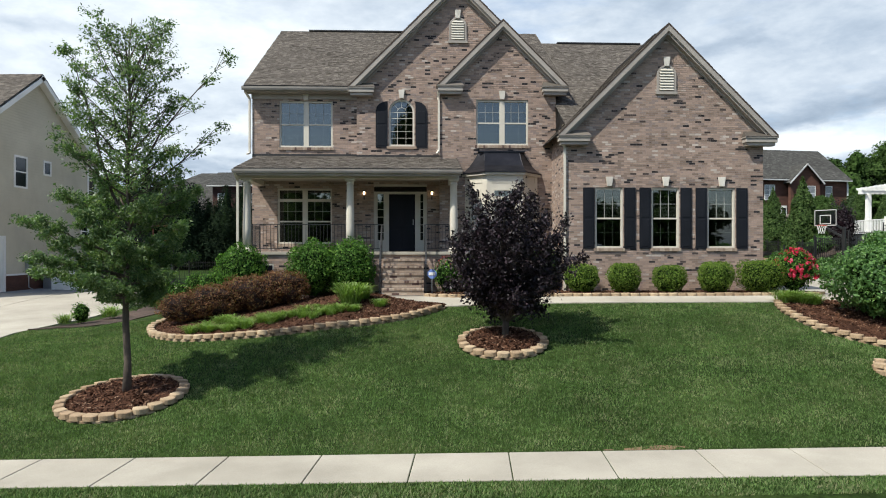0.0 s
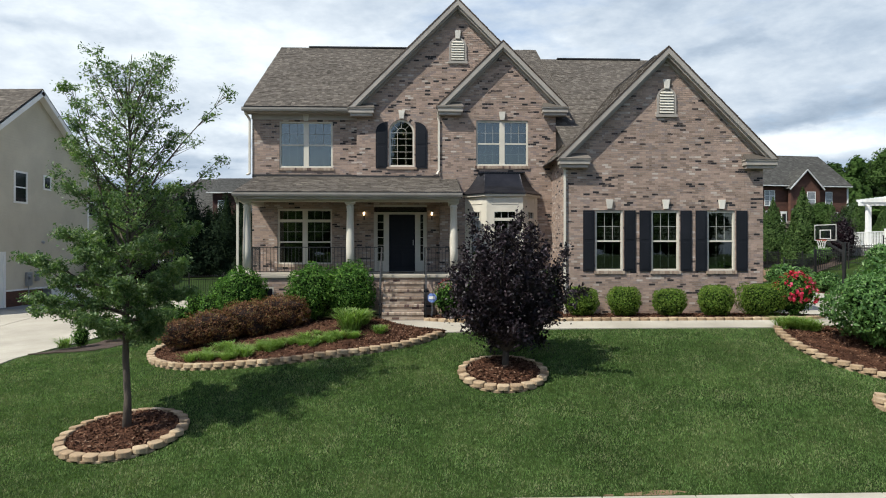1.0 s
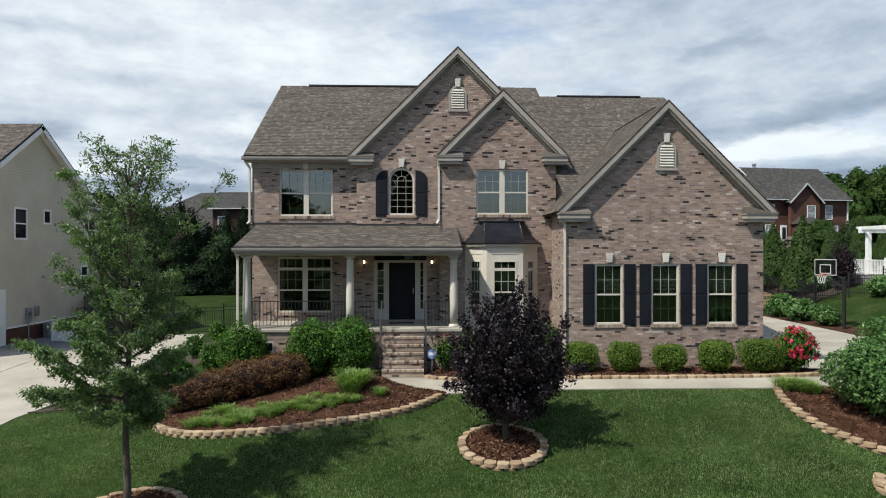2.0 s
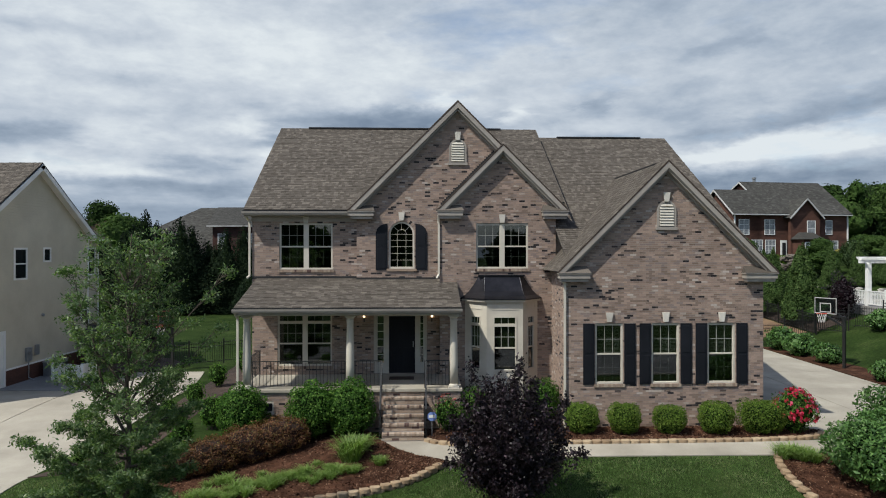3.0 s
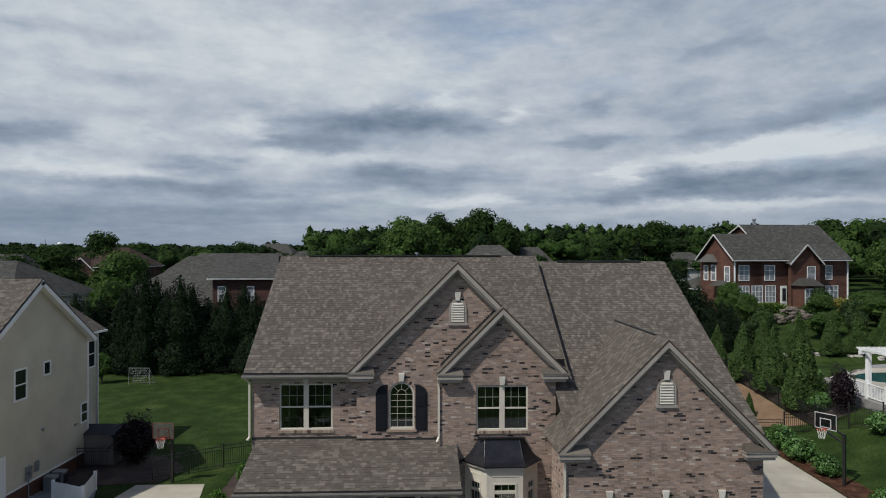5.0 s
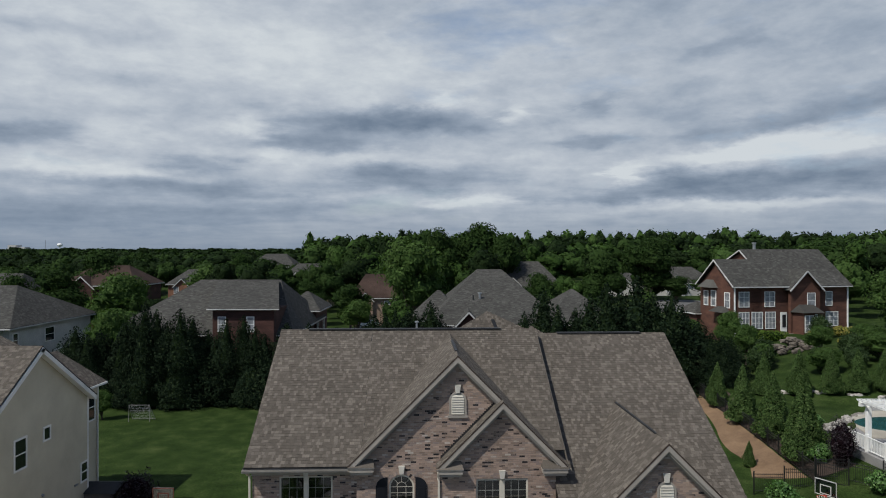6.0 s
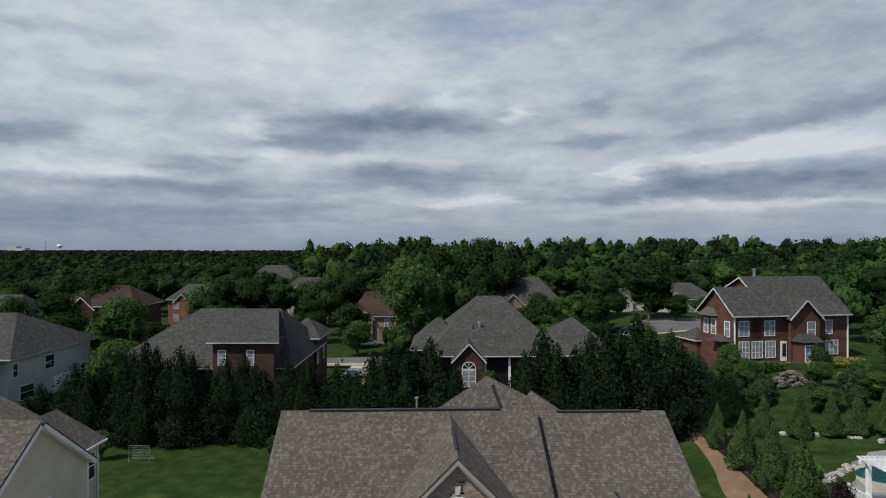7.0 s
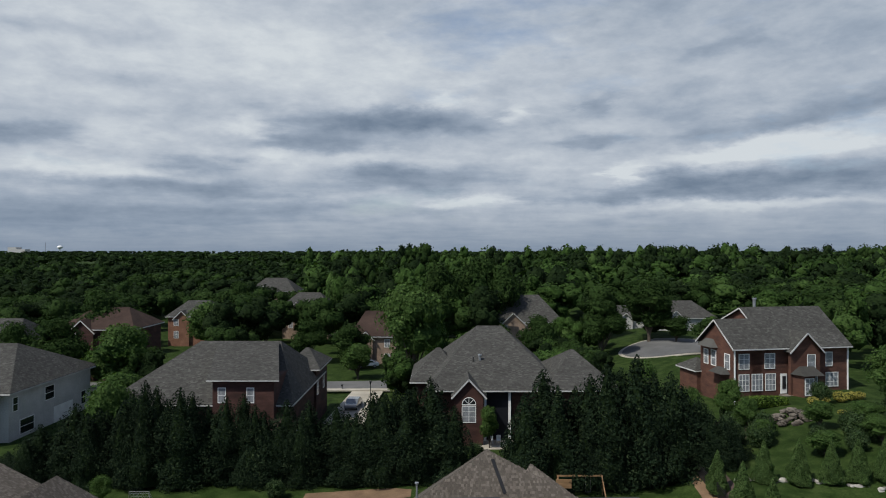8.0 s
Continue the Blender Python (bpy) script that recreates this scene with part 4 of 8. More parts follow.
def window(x0, x1, z0, z1, y, units=1, transom=0.0, cols=3, rows=2, depth=0.10, blinds=0.5, name="window", trim=0.06, sill=True, parent=None):
    """A double-hung window set into its opening; units side by side, with a fixed light above when transom > 0."""
    parent = parent or house
    f = Build()
    ys, ye = y + 0.03, y + 0.03 + depth
    f.box(x0, x0 + trim, ys, ye, z0, z1).box(x1 - trim, x1, ys, ye, z0, z1).box(x0 + trim, x1 - trim, ys, ye, z1 - trim, z1).box(x0 + trim, x1 - trim, ys - 0.02, ye, z0, z0 + trim)
    ob = part(name, f, CREAM, parent, "cream window frame", bevel=0.006)
    w1 = (x1 - x0) / units
    bars, dim, hung = Build(), Build(), z1 - trim - transom
    for u in range(units):
        a, b = x0 + u * w1 + (trim if u == 0 else 0.055), x0 + (u + 1) * w1 - (trim if u == units - 1 else 0.055)
        if u:
            part("mullion", Build().box(a - 0.145, a + 0.035, ys - 0.012, ye, z0 + trim, z1 - trim), CREAM, ob)
        mid = (z0 + hung) / 2 + 0.02
        part("meeting_rail", Build().box(a, b, ys + 0.012, ye, mid - 0.025, mid + 0.025), CREAM, ob)
        if transom:
            part("transom_bar", Build().box(a, b, ys, ye, hung - 0.05, hung + 0.05), CREAM, ob)
            part("pane", Build().box(a, b, ye - 0.05, ye - 0.045, hung + 0.05, z1 - trim), GLASS, ob).visible_shadow = False
            for k in range(1, cols):
                xk = a + (b - a) * k / cols
                bars.box(xk - 0.006, xk + 0.006, ye - 0.06, ye - 0.04, hung + 0.05, z1 - trim)
        for za, zb, grid in ((mid + 0.025, hung - (0.05 if transom else 0), True), (z0 + trim, mid - 0.025, False)):
            part("pane", Build().box(a, b, ye - 0.05, ye - 0.045, za, zb), GLASS, ob).visible_shadow = False
            if grid:
                for k in range(1, cols):
                    xk = a + (b - a) * k / cols
                    bars.box(xk - 0.006, xk + 0.006, ye - 0.06, ye - 0.04, za, zb)
                for k in range(1, rows):
                    zk = za + (zb - za) * k / rows
                    bars.box(a, b, ye - 0.058, ye - 0.042, zk - 0.006, zk + 0.006)
        for k in range(1, cols):
            xk = a + (b - a) * k / cols
            dim.box(xk - 0.006, xk + 0.006, ye - 0.04, ye - 0.03, z0 + trim, mid - 0.025)
        zk = (z0 + trim + mid) / 2
        dim.box(a, b, ye - 0.038, ye - 0.032, zk - 0.006, zk + 0.006)
        if blinds:
            sl = Build()
            zt, n = hung - 0.06, int((hung - z0) * blinds / 0.045)
            for k in range(n):
                sl.box(a, b, ye + 0.06, ye + 0.10, zt - k * 0.045, zt - k * 0.045 + 0.012)
            part("blind", sl, BLIND, ob, "half-lowered slatted blind")
    part("glazing_grid", bars, GRILLE, ob)
    part("lower_grid", dim, GRILLE, ob)
    if sill:
        n = round((x1 - x0 + 0.1) / 0.075)
        step = (x1 - x0 + 0.1) / n
        one = Build().box(0.005, step - 0.005, -0.055, 0.06, -0.10, -0.002).mesh("sill_brick")
        one.materials.append(STEP_BRICK)
        for k in range(n):
            o = new("sill_brick", one)
            o.parent, o.matrix_basis = ob, pose(x0 - 0.05 + k * step, y, z0)
    return ob


def keystone(x, z, y):
    part("keystone", Build().prism([(x - 0.075, y, z), (x + 0.075, y, z), (x + 0.115, y, z + 0.30), (x - 0.115, y, z + 0.30)], (0, -0.075, 0)), STONE, house, "pale cast-stone keystone", bevel=0.008)


def shutter(x0, x1, z0, z1, y, arch=0):
    """A panelled shutter; arch: +1 rises to the right, -1 to the left."""
    n = 8
    top = [(x0 + (x1 - x0) * k / n) for k in range(n + 1)]

    def height(x):
        u = (x - x0) / (x1 - x0)
        u = u if arch > 0 else 1 - u
        return z1 if not arch else z1 - 0.34 * (1 - math.sqrt(max(0, 1 - (1 - u) ** 2)))

    b = Build().prism([(x0, y, z0), (x1, y, z0)] + [(x, y, height(x)) for x in reversed(top)], (0, -0.028, 0))
    ob = part("shutter", b, BLACK, house, "black louvred shutter", bevel=0.004)
    m = (z0 + z1) / 2
    for za, zb in ((z0 + 0.07, m - 0.04), (m + 0.04, z1 - (0.07 if not arch else 0.36))):
        p = Build().box(x0 + 0.06, x1 - 0.06, y - 0.040, y - 0.026, za, zb)
        part("panel", p, BLACK, ob, bevel=0.01)
    return ob


window(*WA_UP, YA, 2, 0, 3, 2, blinds=0.0)
window(*WA_LOW, YA, 2, 0.36, 3, 2, blinds=0.0)
window(*WC_UP, YC, 2, 0, 3, 2, blinds=0.0)
for g in WG:
    window(*g, YG, 1, 0, 3, 2, blinds=0.5)
    cx = (g[0] + g[1]) / 2
    keystone(cx, g[3] + 0.06, YG - 0.012)
    shutter(g[0] - 0.40, g[0] - 0.03, g[2] - 0.02, g[3] + 0.01, YG - 0.014)
    shutter(g[1] + 0.03, g[1] + 0.40, g[2] - 0.02, g[3] + 0.01, YG - 0.014)
keystone(-4.87, 8.75, YA - 0.012), keystone(2.13, 8.74, YC - 0.012), keystone(-1.445, 8.83, YB - 0.012)

# arched window over the door
cx, rad, spring = -1.445, 0.455, 8.345
a_win = part("arched_window", Build().box(-1.90, -1.84, YB + 0.03, YB + 0.13, 7.11, spring).box(-1.05, -0.99, YB + 0.03, YB + 0.13, 7.11, spring).box(-1.84, -1.05, YB + 0.01, YB + 0.13, 7.11, 7.18), CREAM, house, "cream arched window frame")
ring = Build()
arc = [math.pi * k / 16 for k in range(17)]
for a, b in zip(arc[:-1], arc[1:]):
    ring.prism([(cx + r * math.cos(t), YB + 0.03, spring + r * math.sin(t)) for r, t in ((rad, a), (rad, b), (rad - 0.06, b), (rad - 0.06, a))], (0, 0.1, 0))
part("arch_frame", ring, CREAM, a_win)
fill = Build()
for a, b in zip(arc[:-1], arc[1:]):
    pa, pb = ((cx + rad * math.cos(t), spring + rad * math.sin(t)) for t in (a, b))
    fill.prism([(pa[0], YB, pa[1]), (pa[0], YB, 8.80), (pb[0], YB, 8.80), (pb[0], YB, pb[1])], (0, 0.2, 0))
part("arch_spandrel", fill, MORTAR, a_win)
hood = Build()
for k in range(19):
    a, b = (math.pi * (k + e) / 19 for e in (0.06, 0.94))
    hood.prism([(cx + r * math.cos(t), YB + 0.03, spring + r * math.sin(t)) for r, t in ((rad + 0.005, a), (rad + 0.005, b), (rad + 0.13, b), (rad + 0.13, a))], (0, -0.048, 0))
part("brick_arch", hood, BRICK, a_win)
bars = Build()
for x in (-1.60, -1.29):
    bars.box(x - 0.006, x + 0.006, YB + 0.066, YB + 0.076, 7.18, spring)
for z in (7.42, 7.66, 7.90, 8.13, spring):
    bars.box(-1.84, -1.05, YB + 0.067, YB + 0.075, z - 0.006, z + 0.006)
for t in (0.25, 0.5, 0.75):
    bars.beam((cx + 0.16 * math.cos(t * math.pi), YB + 0.071, spring + 0.16 * math.sin(t * math.pi)), (cx + 0.39 * math.cos(t * math.pi), YB + 0.071, spring + 0.39 * math.sin(t * math.pi)), 0.011, 0.011, (0, 1, 0))
for a, b in zip(arc[:-1], arc[1:]):
    bars.beam((cx + 0.17 * math.cos(a), YB + 0.071, spring + 0.17 * math.sin(a)), (cx + 0.17 * math.cos(b), YB + 0.071, spring + 0.17 * math.sin(b)), 0.011, 0.011, (0, 1, 0))
part("glazing_grid", bars, CREAM, a_win)
part("pane", Build().prism([(-1.84, YB + 0.08, 7.18), (-1.05, YB + 0.08, 7.18)] + [(cx + 0.395 * math.cos(t), YB + 0.08, spring + 0.395 * math.sin(t)) for t in arc], (0, 0.005, 0)), GLASS, a_win).visible_shadow = False
part("sill", Build().box(-1.98, -0.91, YB - 0.06, YB + 0.06, 7.02, 7.108), STEP_BRICK, a_win)
shutter(-2.37, -1.95, 7.06, 8.72, YB - 0.014, 1), shutter(-0.95, -0.53, 7.06, 8.72, YB - 0.014, -1)
part("chandelier", Build().lathe(-1.4, 26.4, [(0.005, 8.60), (0.014, 8.59), (0.014, 8.57), (0.005, 8.56)], 10), LAMP, house, "small lit chandelier behind the arched window")


def gable_vent(x, z, y, w, h):
    """An arched louvred vent with its brick surround."""
    r = w / 2
    s = z + h - r
    arc = [math.pi * k / 12 for k in range(13)]
    sur = Build()
    for a, b in zip(arc[:-1], arc[1:]):
        sur.prism([(x + q * math.cos(t), y, s + q * math.sin(t)) for q, t in ((r, a), (r, b), (r + 0.065, b), (r + 0.065, a))], (0, -0.045, 0))
    sur.box(x - r - 0.065, x - r, y - 0.045, y, z, s).box(x + r, x + r + 0.065, y - 0.045, y, z, s).box(x - r - 0.10, x + r + 0.10, y - 0.06, y, z - 0.09, z)
    ob = part("gable_vent", sur, SOFFIT, house, "arched louvred gable vent")
    fr = Build().prism([(x - r, y - 0.015, z), (x + r, y - 0.015, z)] + [(x + r * math.cos(t), y - 0.015, s + r * math.sin(t)) for t in arc], (0, 0.012, 0))
    part("vent_back", fr, SOFFIT, ob)
    n = 8
    for k in range(n):
        zk = z + 0.04 + k * (h - 0.08) / n
        half = r - 0.02 if zk < s else math.sqrt(max(0.0004, r * r - (zk - s) ** 2)) - 0.02
        part("slat", Build().prism([(x - half, y - 0.055, zk), (x - half, y - 0.02, zk + 0.075), (x - half, y - 0.03, zk + 0.08), (x - half, y - 0.068, zk + 0.006)], (2 * half, 0, 0)), CREAM, ob)
    keystone(x, z + h + 0.02, y - 0.005)


gable_vent(7.17, 8.52, YG - 0.012, 0.50, 0.80), gable_vent(0.57, 10.92, YB - 0.012, 0.50, 0.78)

# entrance
d = part("door_1", Build().box(-1.90, -0.96, YB + 0.10, YB + 0.15, 3.36, 5.39), BLACK, house, "black panelled front door")
for xa, xb in ((-1.80, -1.46), (-1.40, -1.06)):
    for za, zb in ((3.50, 4.15), (4.27, 5.25)):
        part("panel", Build().box(xa, xb, YB + 0.088, YB + 0.102, za, zb), BLACK, d, bevel=0.012)
part("door_handle", Build().tube([(-1.03, YB + 0.06, 4.30), (-1.03, YB + 0.05, 4.40), (-1.03, YB + 0.06, 4.50)], 0.014, 8), GALVANISED, d, "metal door handle")
fr = Build()
for x in (-2.44, -2.02, -0.96, -0.60):
    fr.box(x, x + 0.12 if x in (-2.02,) else x + 0.06 if x != -0.96 else x + 0.12, YB + 0.02, YB + 0.16, 3.36, 5.41)
fr.box(-2.44, -0.54, YB + 0.015, YB + 0.16, 5.41, 5.49).box(-2.44, -0.54, YB + 0.015, YB + 0.16, 5.68, 5.75)
part("door_frame", fr, CREAM, d, "cream door surround")
for xa, xb in ((-2.38, -2.02), (-0.84, -0.60)):
    part("sidelight_panel", Build().box(xa, xb, YB + 0.07, YB + 0.12, 3.36, 3.75), CREAM, d)
    part("sidelight", Build().box(xa, xb, YB + 0.09, YB + 0.095, 3.75, 5.41), GLASS, d).visible_shadow = False
    g = Build()
    for k in range(1, 6):
        g.box(xa, xb, YB + 0.08, YB + 0.10, 3.75 + k * 0.277 - 0.01, 3.75 + k * 0.277 + 0.01)
    g.box(xa, xa + 0.07, YB + 0.06, YB + 0.12, 3.75, 5.41).box(xb - 0.07, xb, YB + 0.06, YB + 0.12, 3.75, 5.41)
    part("sidelight_grid", g, CREAM, d)
part("transom", Build().box(-2.38, -0.60, YB + 0.09, YB + 0.095, 5.49, 5.68), GLASS, d).visible_shadow = False
for x in (-2.78, -0.36):
    l = part("porch_light", Build().box(x - 0.05, x + 0.05, YB - 0.10, YB - 0.012, 5.50, 5.54).box(x - 0.02, x + 0.02, YB - 0.04, YB - 0.012, 5.2, 5.5), IRON, house, "small lit wall lantern")
    part("bulb", Build().lathe(x, YB - 0.075, [(0.012, 5.37), (0.034, 5.40), (0.034, 5.45), (0.015, 5.49)], 10), LAMP, l)

# ---- porch ----
porch = Build().box(-6.72, 0.5, 22.0, YB + 0.1, 1.7, 3.24)
pbase = part("porch_base", porch, MORTAR, house)
BRICKS.append((pbase, [(-6.72, 1.9), (-6.72, 3.22), (0.5, 3.22), (0.5, 1.9)], 22.0, [(-5.95, -5.45, 2.62, 2.93)]))
part("porch_floor", Build().box(-6.80, 0.56, 21.93, YB, 3.24, 3.34), CONCRETE, house, "pale concrete porch floor", bevel=0.015)
v = part("crawl_vent", Build().box(-5.95, -5.45, 21.975, 22.01, 2.60, 2.95).box(-5.98, -5.42, 21.95, 22.0, 2.56, 2.60), CREAM, house, "foundation vent")
part("vent_louvre", Build().box(-5.91, -5.49, 21.965, 21.98, 2.66, 2.91), BLACK, v)
part("door_mat", Build().box(-1.85, -1.0, 23.5, 24.0, 3.342, 3.36), DARK_MULCH, house, "dark coir mat")
for x in (-6.32, -3.04, 0.29):
    c = part("column", Build().lathe(x, 22.12, [(0.135, 3.47), (0.133, 4.1), (0.125, 4.7), (0.108, 5.48), (0.125, 5.50), (0.125, 5.53), (0.108, 5.55), (0.108, 5.60)], 28), CREAM, house, "tapered cream porch column", smooth=True)
    part("column_base", Build().box(x - 0.17, x + 0.17, 21.95, 22.29, 3.34, 3.40).lathe(x, 22.12, [(0.165, 3.40), (0.17, 3.43), (0.145, 3.48)], 24), CREAM, c)
    part("capital", Build().lathe(x, 22.12, [(0.11, 5.58), (0.145, 5.62), (0.15, 5.63)], 24).box(x - 0.16, x + 0.16, 21.96, 22.28, 5.63, 5.68), CREAM, c)
part("porch_beam", Build().box(-6.62, 0.46, 21.98, 22.26, 5.68, 5.86).box(-6.62, -6.36, 22.26, YA, 5.68, 5.86).box(0.2, 0.46, 22.26, YC, 5.68, 5.86), CREAM, house, bevel=0.01)
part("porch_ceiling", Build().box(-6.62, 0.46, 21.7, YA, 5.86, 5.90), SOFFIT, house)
for k in range(6):
    y0, z1 = 20.72 + k * 0.25, 2.02 + (k + 1) * 0.2183
    s = part("step", Build().box(-1.955, -0.685, y0 + 0.012, 22.0 + 0.002 * k, 1.7, z1 - 0.008), MORTAR, house, "tan brick step")
    n = 17
    for i in range(n):
        a = -1.96 + i * 1.28 / n
        part("brick", Build().box(a + 0.005, a + 1.28 / n - 0.005, y0 - 0.02, y0 + 0.19, z1 - 0.062, z1), STEP_BRICK, s)
        if i % 3 == 0:
            part("brick", Build().box(a + 0.005, min(a + 3 * 1.28 / n, -0.68) - 0.005, y0 + 0.005, y0 + 0.10, z1 - 0.135, z1 - 0.070), STEP_BRICK, s)
        if i % 3 == 1:
            part("brick", Build().box(a + 0.005, min(a + 3 * 1.28 / n, -0.68) - 0.005, y0 + 0.005, y0 + 0.10, z1 - 0.205, z1 - 0.143), STEP_BRICK, s)


def railing(p, q, name, label, rake=False):
    """An iron railing between two points at floor level."""
    p, q = Vector(p), Vector(q)
    up = Vector((0, 0, 1))
    ob = thing(name, label, "railing", "porch railings", at=tuple(p))
    part("top_rail", Build().beam(p + up * 0.88, q + up * 0.88, 0.04, 0.025), IRON, ob)
    part("bottom_rail", Build().beam(p + up * 0.10, q + up * 0.10, 0.025, 0.02), IRON, ob)
    n = max(2, round((q - p).length / 0.115))
    for k in range(n + 1):
        c = p.lerp(q, k / n)
        thick = 0.014 if 0 < k < n else 0.03
        part("baluster" if 0 < k < n else "post", Build().box(c.x - thick / 2, c.x + thick / 2, c.y - thick / 2, c.y + thick / 2, c.z if k in (0, n) else c.z + 0.1, c.z + 0.88), IRON, ob)
    return ob


railing((-6.14, 22.08, 3.34), (-3.20, 22.08, 3.34), "porch_railing", "black iron railing between porch columns")
railing((-2.88, 22.08, 3.34), (-2.02, 22.08, 3.34), "porch_railing", "short black iron railing beside the steps")
railing((-0.64, 22.08, 3.34), (0.14, 22.08, 3.34), "porch_railing", "short black iron railing beside the steps")
railing((-6.45, 22.3, 3.34), (-6.45, 24.5, 3.34), "porch_railing", "black iron railing at the end of the porch")
for x in (-2.02, -0.62):
    h = thing("handrail", "black iron stair handrail with balusters", "handrail", "stair handrails", at=(x, 20.75, 2.03))
    part("top_rail", Build().beam((x, 20.75, 2.95), (x, 22.0, 4.22), 0.045, 0.03), IRON, h)
    part("bottom_rail", Build().beam((x, 20.75, 2.20), (x, 22.0, 3.45), 0.025, 0.02), IRON, h)
    for k in range(9):
        y, z = 20.75 + k * 1.25 / 8, 2.20 + k * 1.25 / 8
        part("baluster", Build().box(x - 0.01, x + 0.01, y - 0.01, y + 0.01, z if 0 < k < 8 else z - 0.22, z + 0.77), IRON, h)

# ---- the bay ----
bx = [(0.80, YC), (1.50, 23.50), (2.76, 23.50), (3.40, YC)]
bay = part("bay", Build().prism([(x, y, 5.66) for x, y in bx] + [(3.4, YC + 0.2, 5.66), (0.8, YC + 0.2, 5.66)], (0, 0, 0.40)), CREAM, house, "cream panelled bay with three windows")
for (xa, ya), (xb, yb) in zip(bx[:-1], bx[1:]):
    ang, length = math.atan2(yb - ya, xb - xa), math.hypot(xb - xa, yb - ya)
    face = Matrix.Translation((xa, ya, 0)) @ Matrix.Rotation(ang, 4, "Z")
    wide = length > 1.1
    m0 = 0.22 if wide else 0.26
    xa0, xb0 = m0, length - m0

    def bay_part(name, b, material, parent, label=""):
        b.v = [tuple(face @ Vector(p)) for p in b.v]
        return part(name, b, material, parent, label)

    bay_part("bay_wall", Build().box(0, xa0, 0, 0.12, 1.75, 5.66).box(xb0, length, 0, 0.12, 1.75, 5.66).box(xa0, xb0, 0, 0.12, 1.75, 3.60).box(xa0, xb0, 0.0, 0.12, 5.50, 5.66), CREAM, bay)
    bay_part("panel_moulding", Build().box(xa0 - 0.06, xb0 + 0.06, -0.014, 0.0, 5.72, 5.75).box(xa0 - 0.06, xb0 + 0.06, -0.014, 0.0, 5.94, 5.97).box(xa0 - 0.06, xa0 - 0.03, -0.014, 0, 5.75, 5.94).box(xb0 + 0.03, xb0 + 0.06, -0.014, 0, 5.75, 5.94), CREAM, bay)
    bay_part("lower_panel", Build().box(xa0 - 0.05, xb0 + 0.05, -0.016, 0.0, 2.5, 3.45), CREAM, bay)
    t = 0.05
    win = bay_part("window", Build().box(xa0, xa0 + t, -0.02, 0.1, 3.60, 5.50).box(xb0 - t, xb0, -0.02, 0.1, 3.60, 5.50).box(xa0 + t, xb0 - t, -0.02, 0.1, 5.45, 5.50).box(xa0 + t, xb0 - t, -0.03, 0.1, 3.60, 3.66)
                   .box(xa0 + t, xb0 - t, -0.01, 0.1, 5.14, 5.24).box(xa0 + t, xb0 - t, -0.005, 0.1, 4.38, 4.43), CREAM, bay, "cream bay window frame")
    g = Build()
    for k in range(1, 3):
        x = xa0 + t + (xb0 - xa0 - 2 * t) * k / 3
        g.box(x - 0.009, x + 0.009, 0.02, 0.05, 4.43, 5.14).box(x - 0.009, x + 0.009, 0.02, 0.05, 5.24, 5.45)
    g.box(xa0 + t, xb0 - t, 0.022, 0.048, 4.77, 4.79)
    bay_part("glazing_grid", g, GRILLE, win)
    for za, zb in ((3.66, 4.38), (4.43, 5.14), (5.24, 5.45)):
        bay_part("pane", Build().box(xa0 + t, xb0 - t, 0.035, 0.04, za, zb), GLASS, win).visible_shadow = False
    bl = Build()
    for k in range(24):
        bl.box(xa0 + t, xb0 - t, 0.13, 0.16, 5.12 - k * 0.045, 5.132 - k * 0.045)
    # slats take the dark room colour, so they look unlit by paint
    bay_part("blind", bl, ROOM, win, "dim half-lowered slatted blind")
# flared metal roof of the bay
out_line = [(0.66, YC - 0.01), (1.42, 23.36), (2.84, 23.36), (3.54, YC - 0.01)]
top_line = [(1.30, YC - 0.01), (1.48, 24.10), (2.72, 24.10), (2.88, YC - 0.01)]
prof = [(0.0, 6.06), (0.0, 6.10), (0.25, 6.20), (0.48, 6.35), (0.68, 6.53), (0.86, 6.72), (0.96, 6.82), (0.96, 6.86)]
vs = [(a[0] * (1 - s) + b[0] * s, a[1] * (1 - s) + b[1] * s, z) for s, z in prof for a, b in zip(out_line, top_line)]
fs = [(i * 4 + k, i * 4 + k + 1, (i + 1) * 4 + k + 1, (i + 1) * 4 + k) for i in range(len(prof) - 1) for k in range(3)] + [(28, 29, 30, 31), (3, 2, 1, 0)]
broof = part("bay_roof", Build().add(vs, fs), DARK_METAL, bay, "flared dark standing-seam metal roof")
for k in range(1, 3):
    part("seam", Build().tube([(a[0] * (1 - s) + b[0] * s, a[1] * (1 - s) + b[1] * s - 0.004, z + 0.004) for s, z in prof[1:-1] for a, b in ((out_line[k], top_line[k]),)], 0.009, 6), DARK_METAL, broof)
part("roof_cap", Build().box(1.26, 2.92, 24.05, YC - 0.012, 6.855, 6.90), DARK_METAL, broof)
part("bay_fascia", Build().prism([(x, y, 5.99) for x, y in [(0.70, YC - 0.01), (1.44, 23.40), (2.82, 23.40), (3.50, YC - 0.01)]], (0, 0, 0.07)), CREAM, broof)

# ---- roofs ----


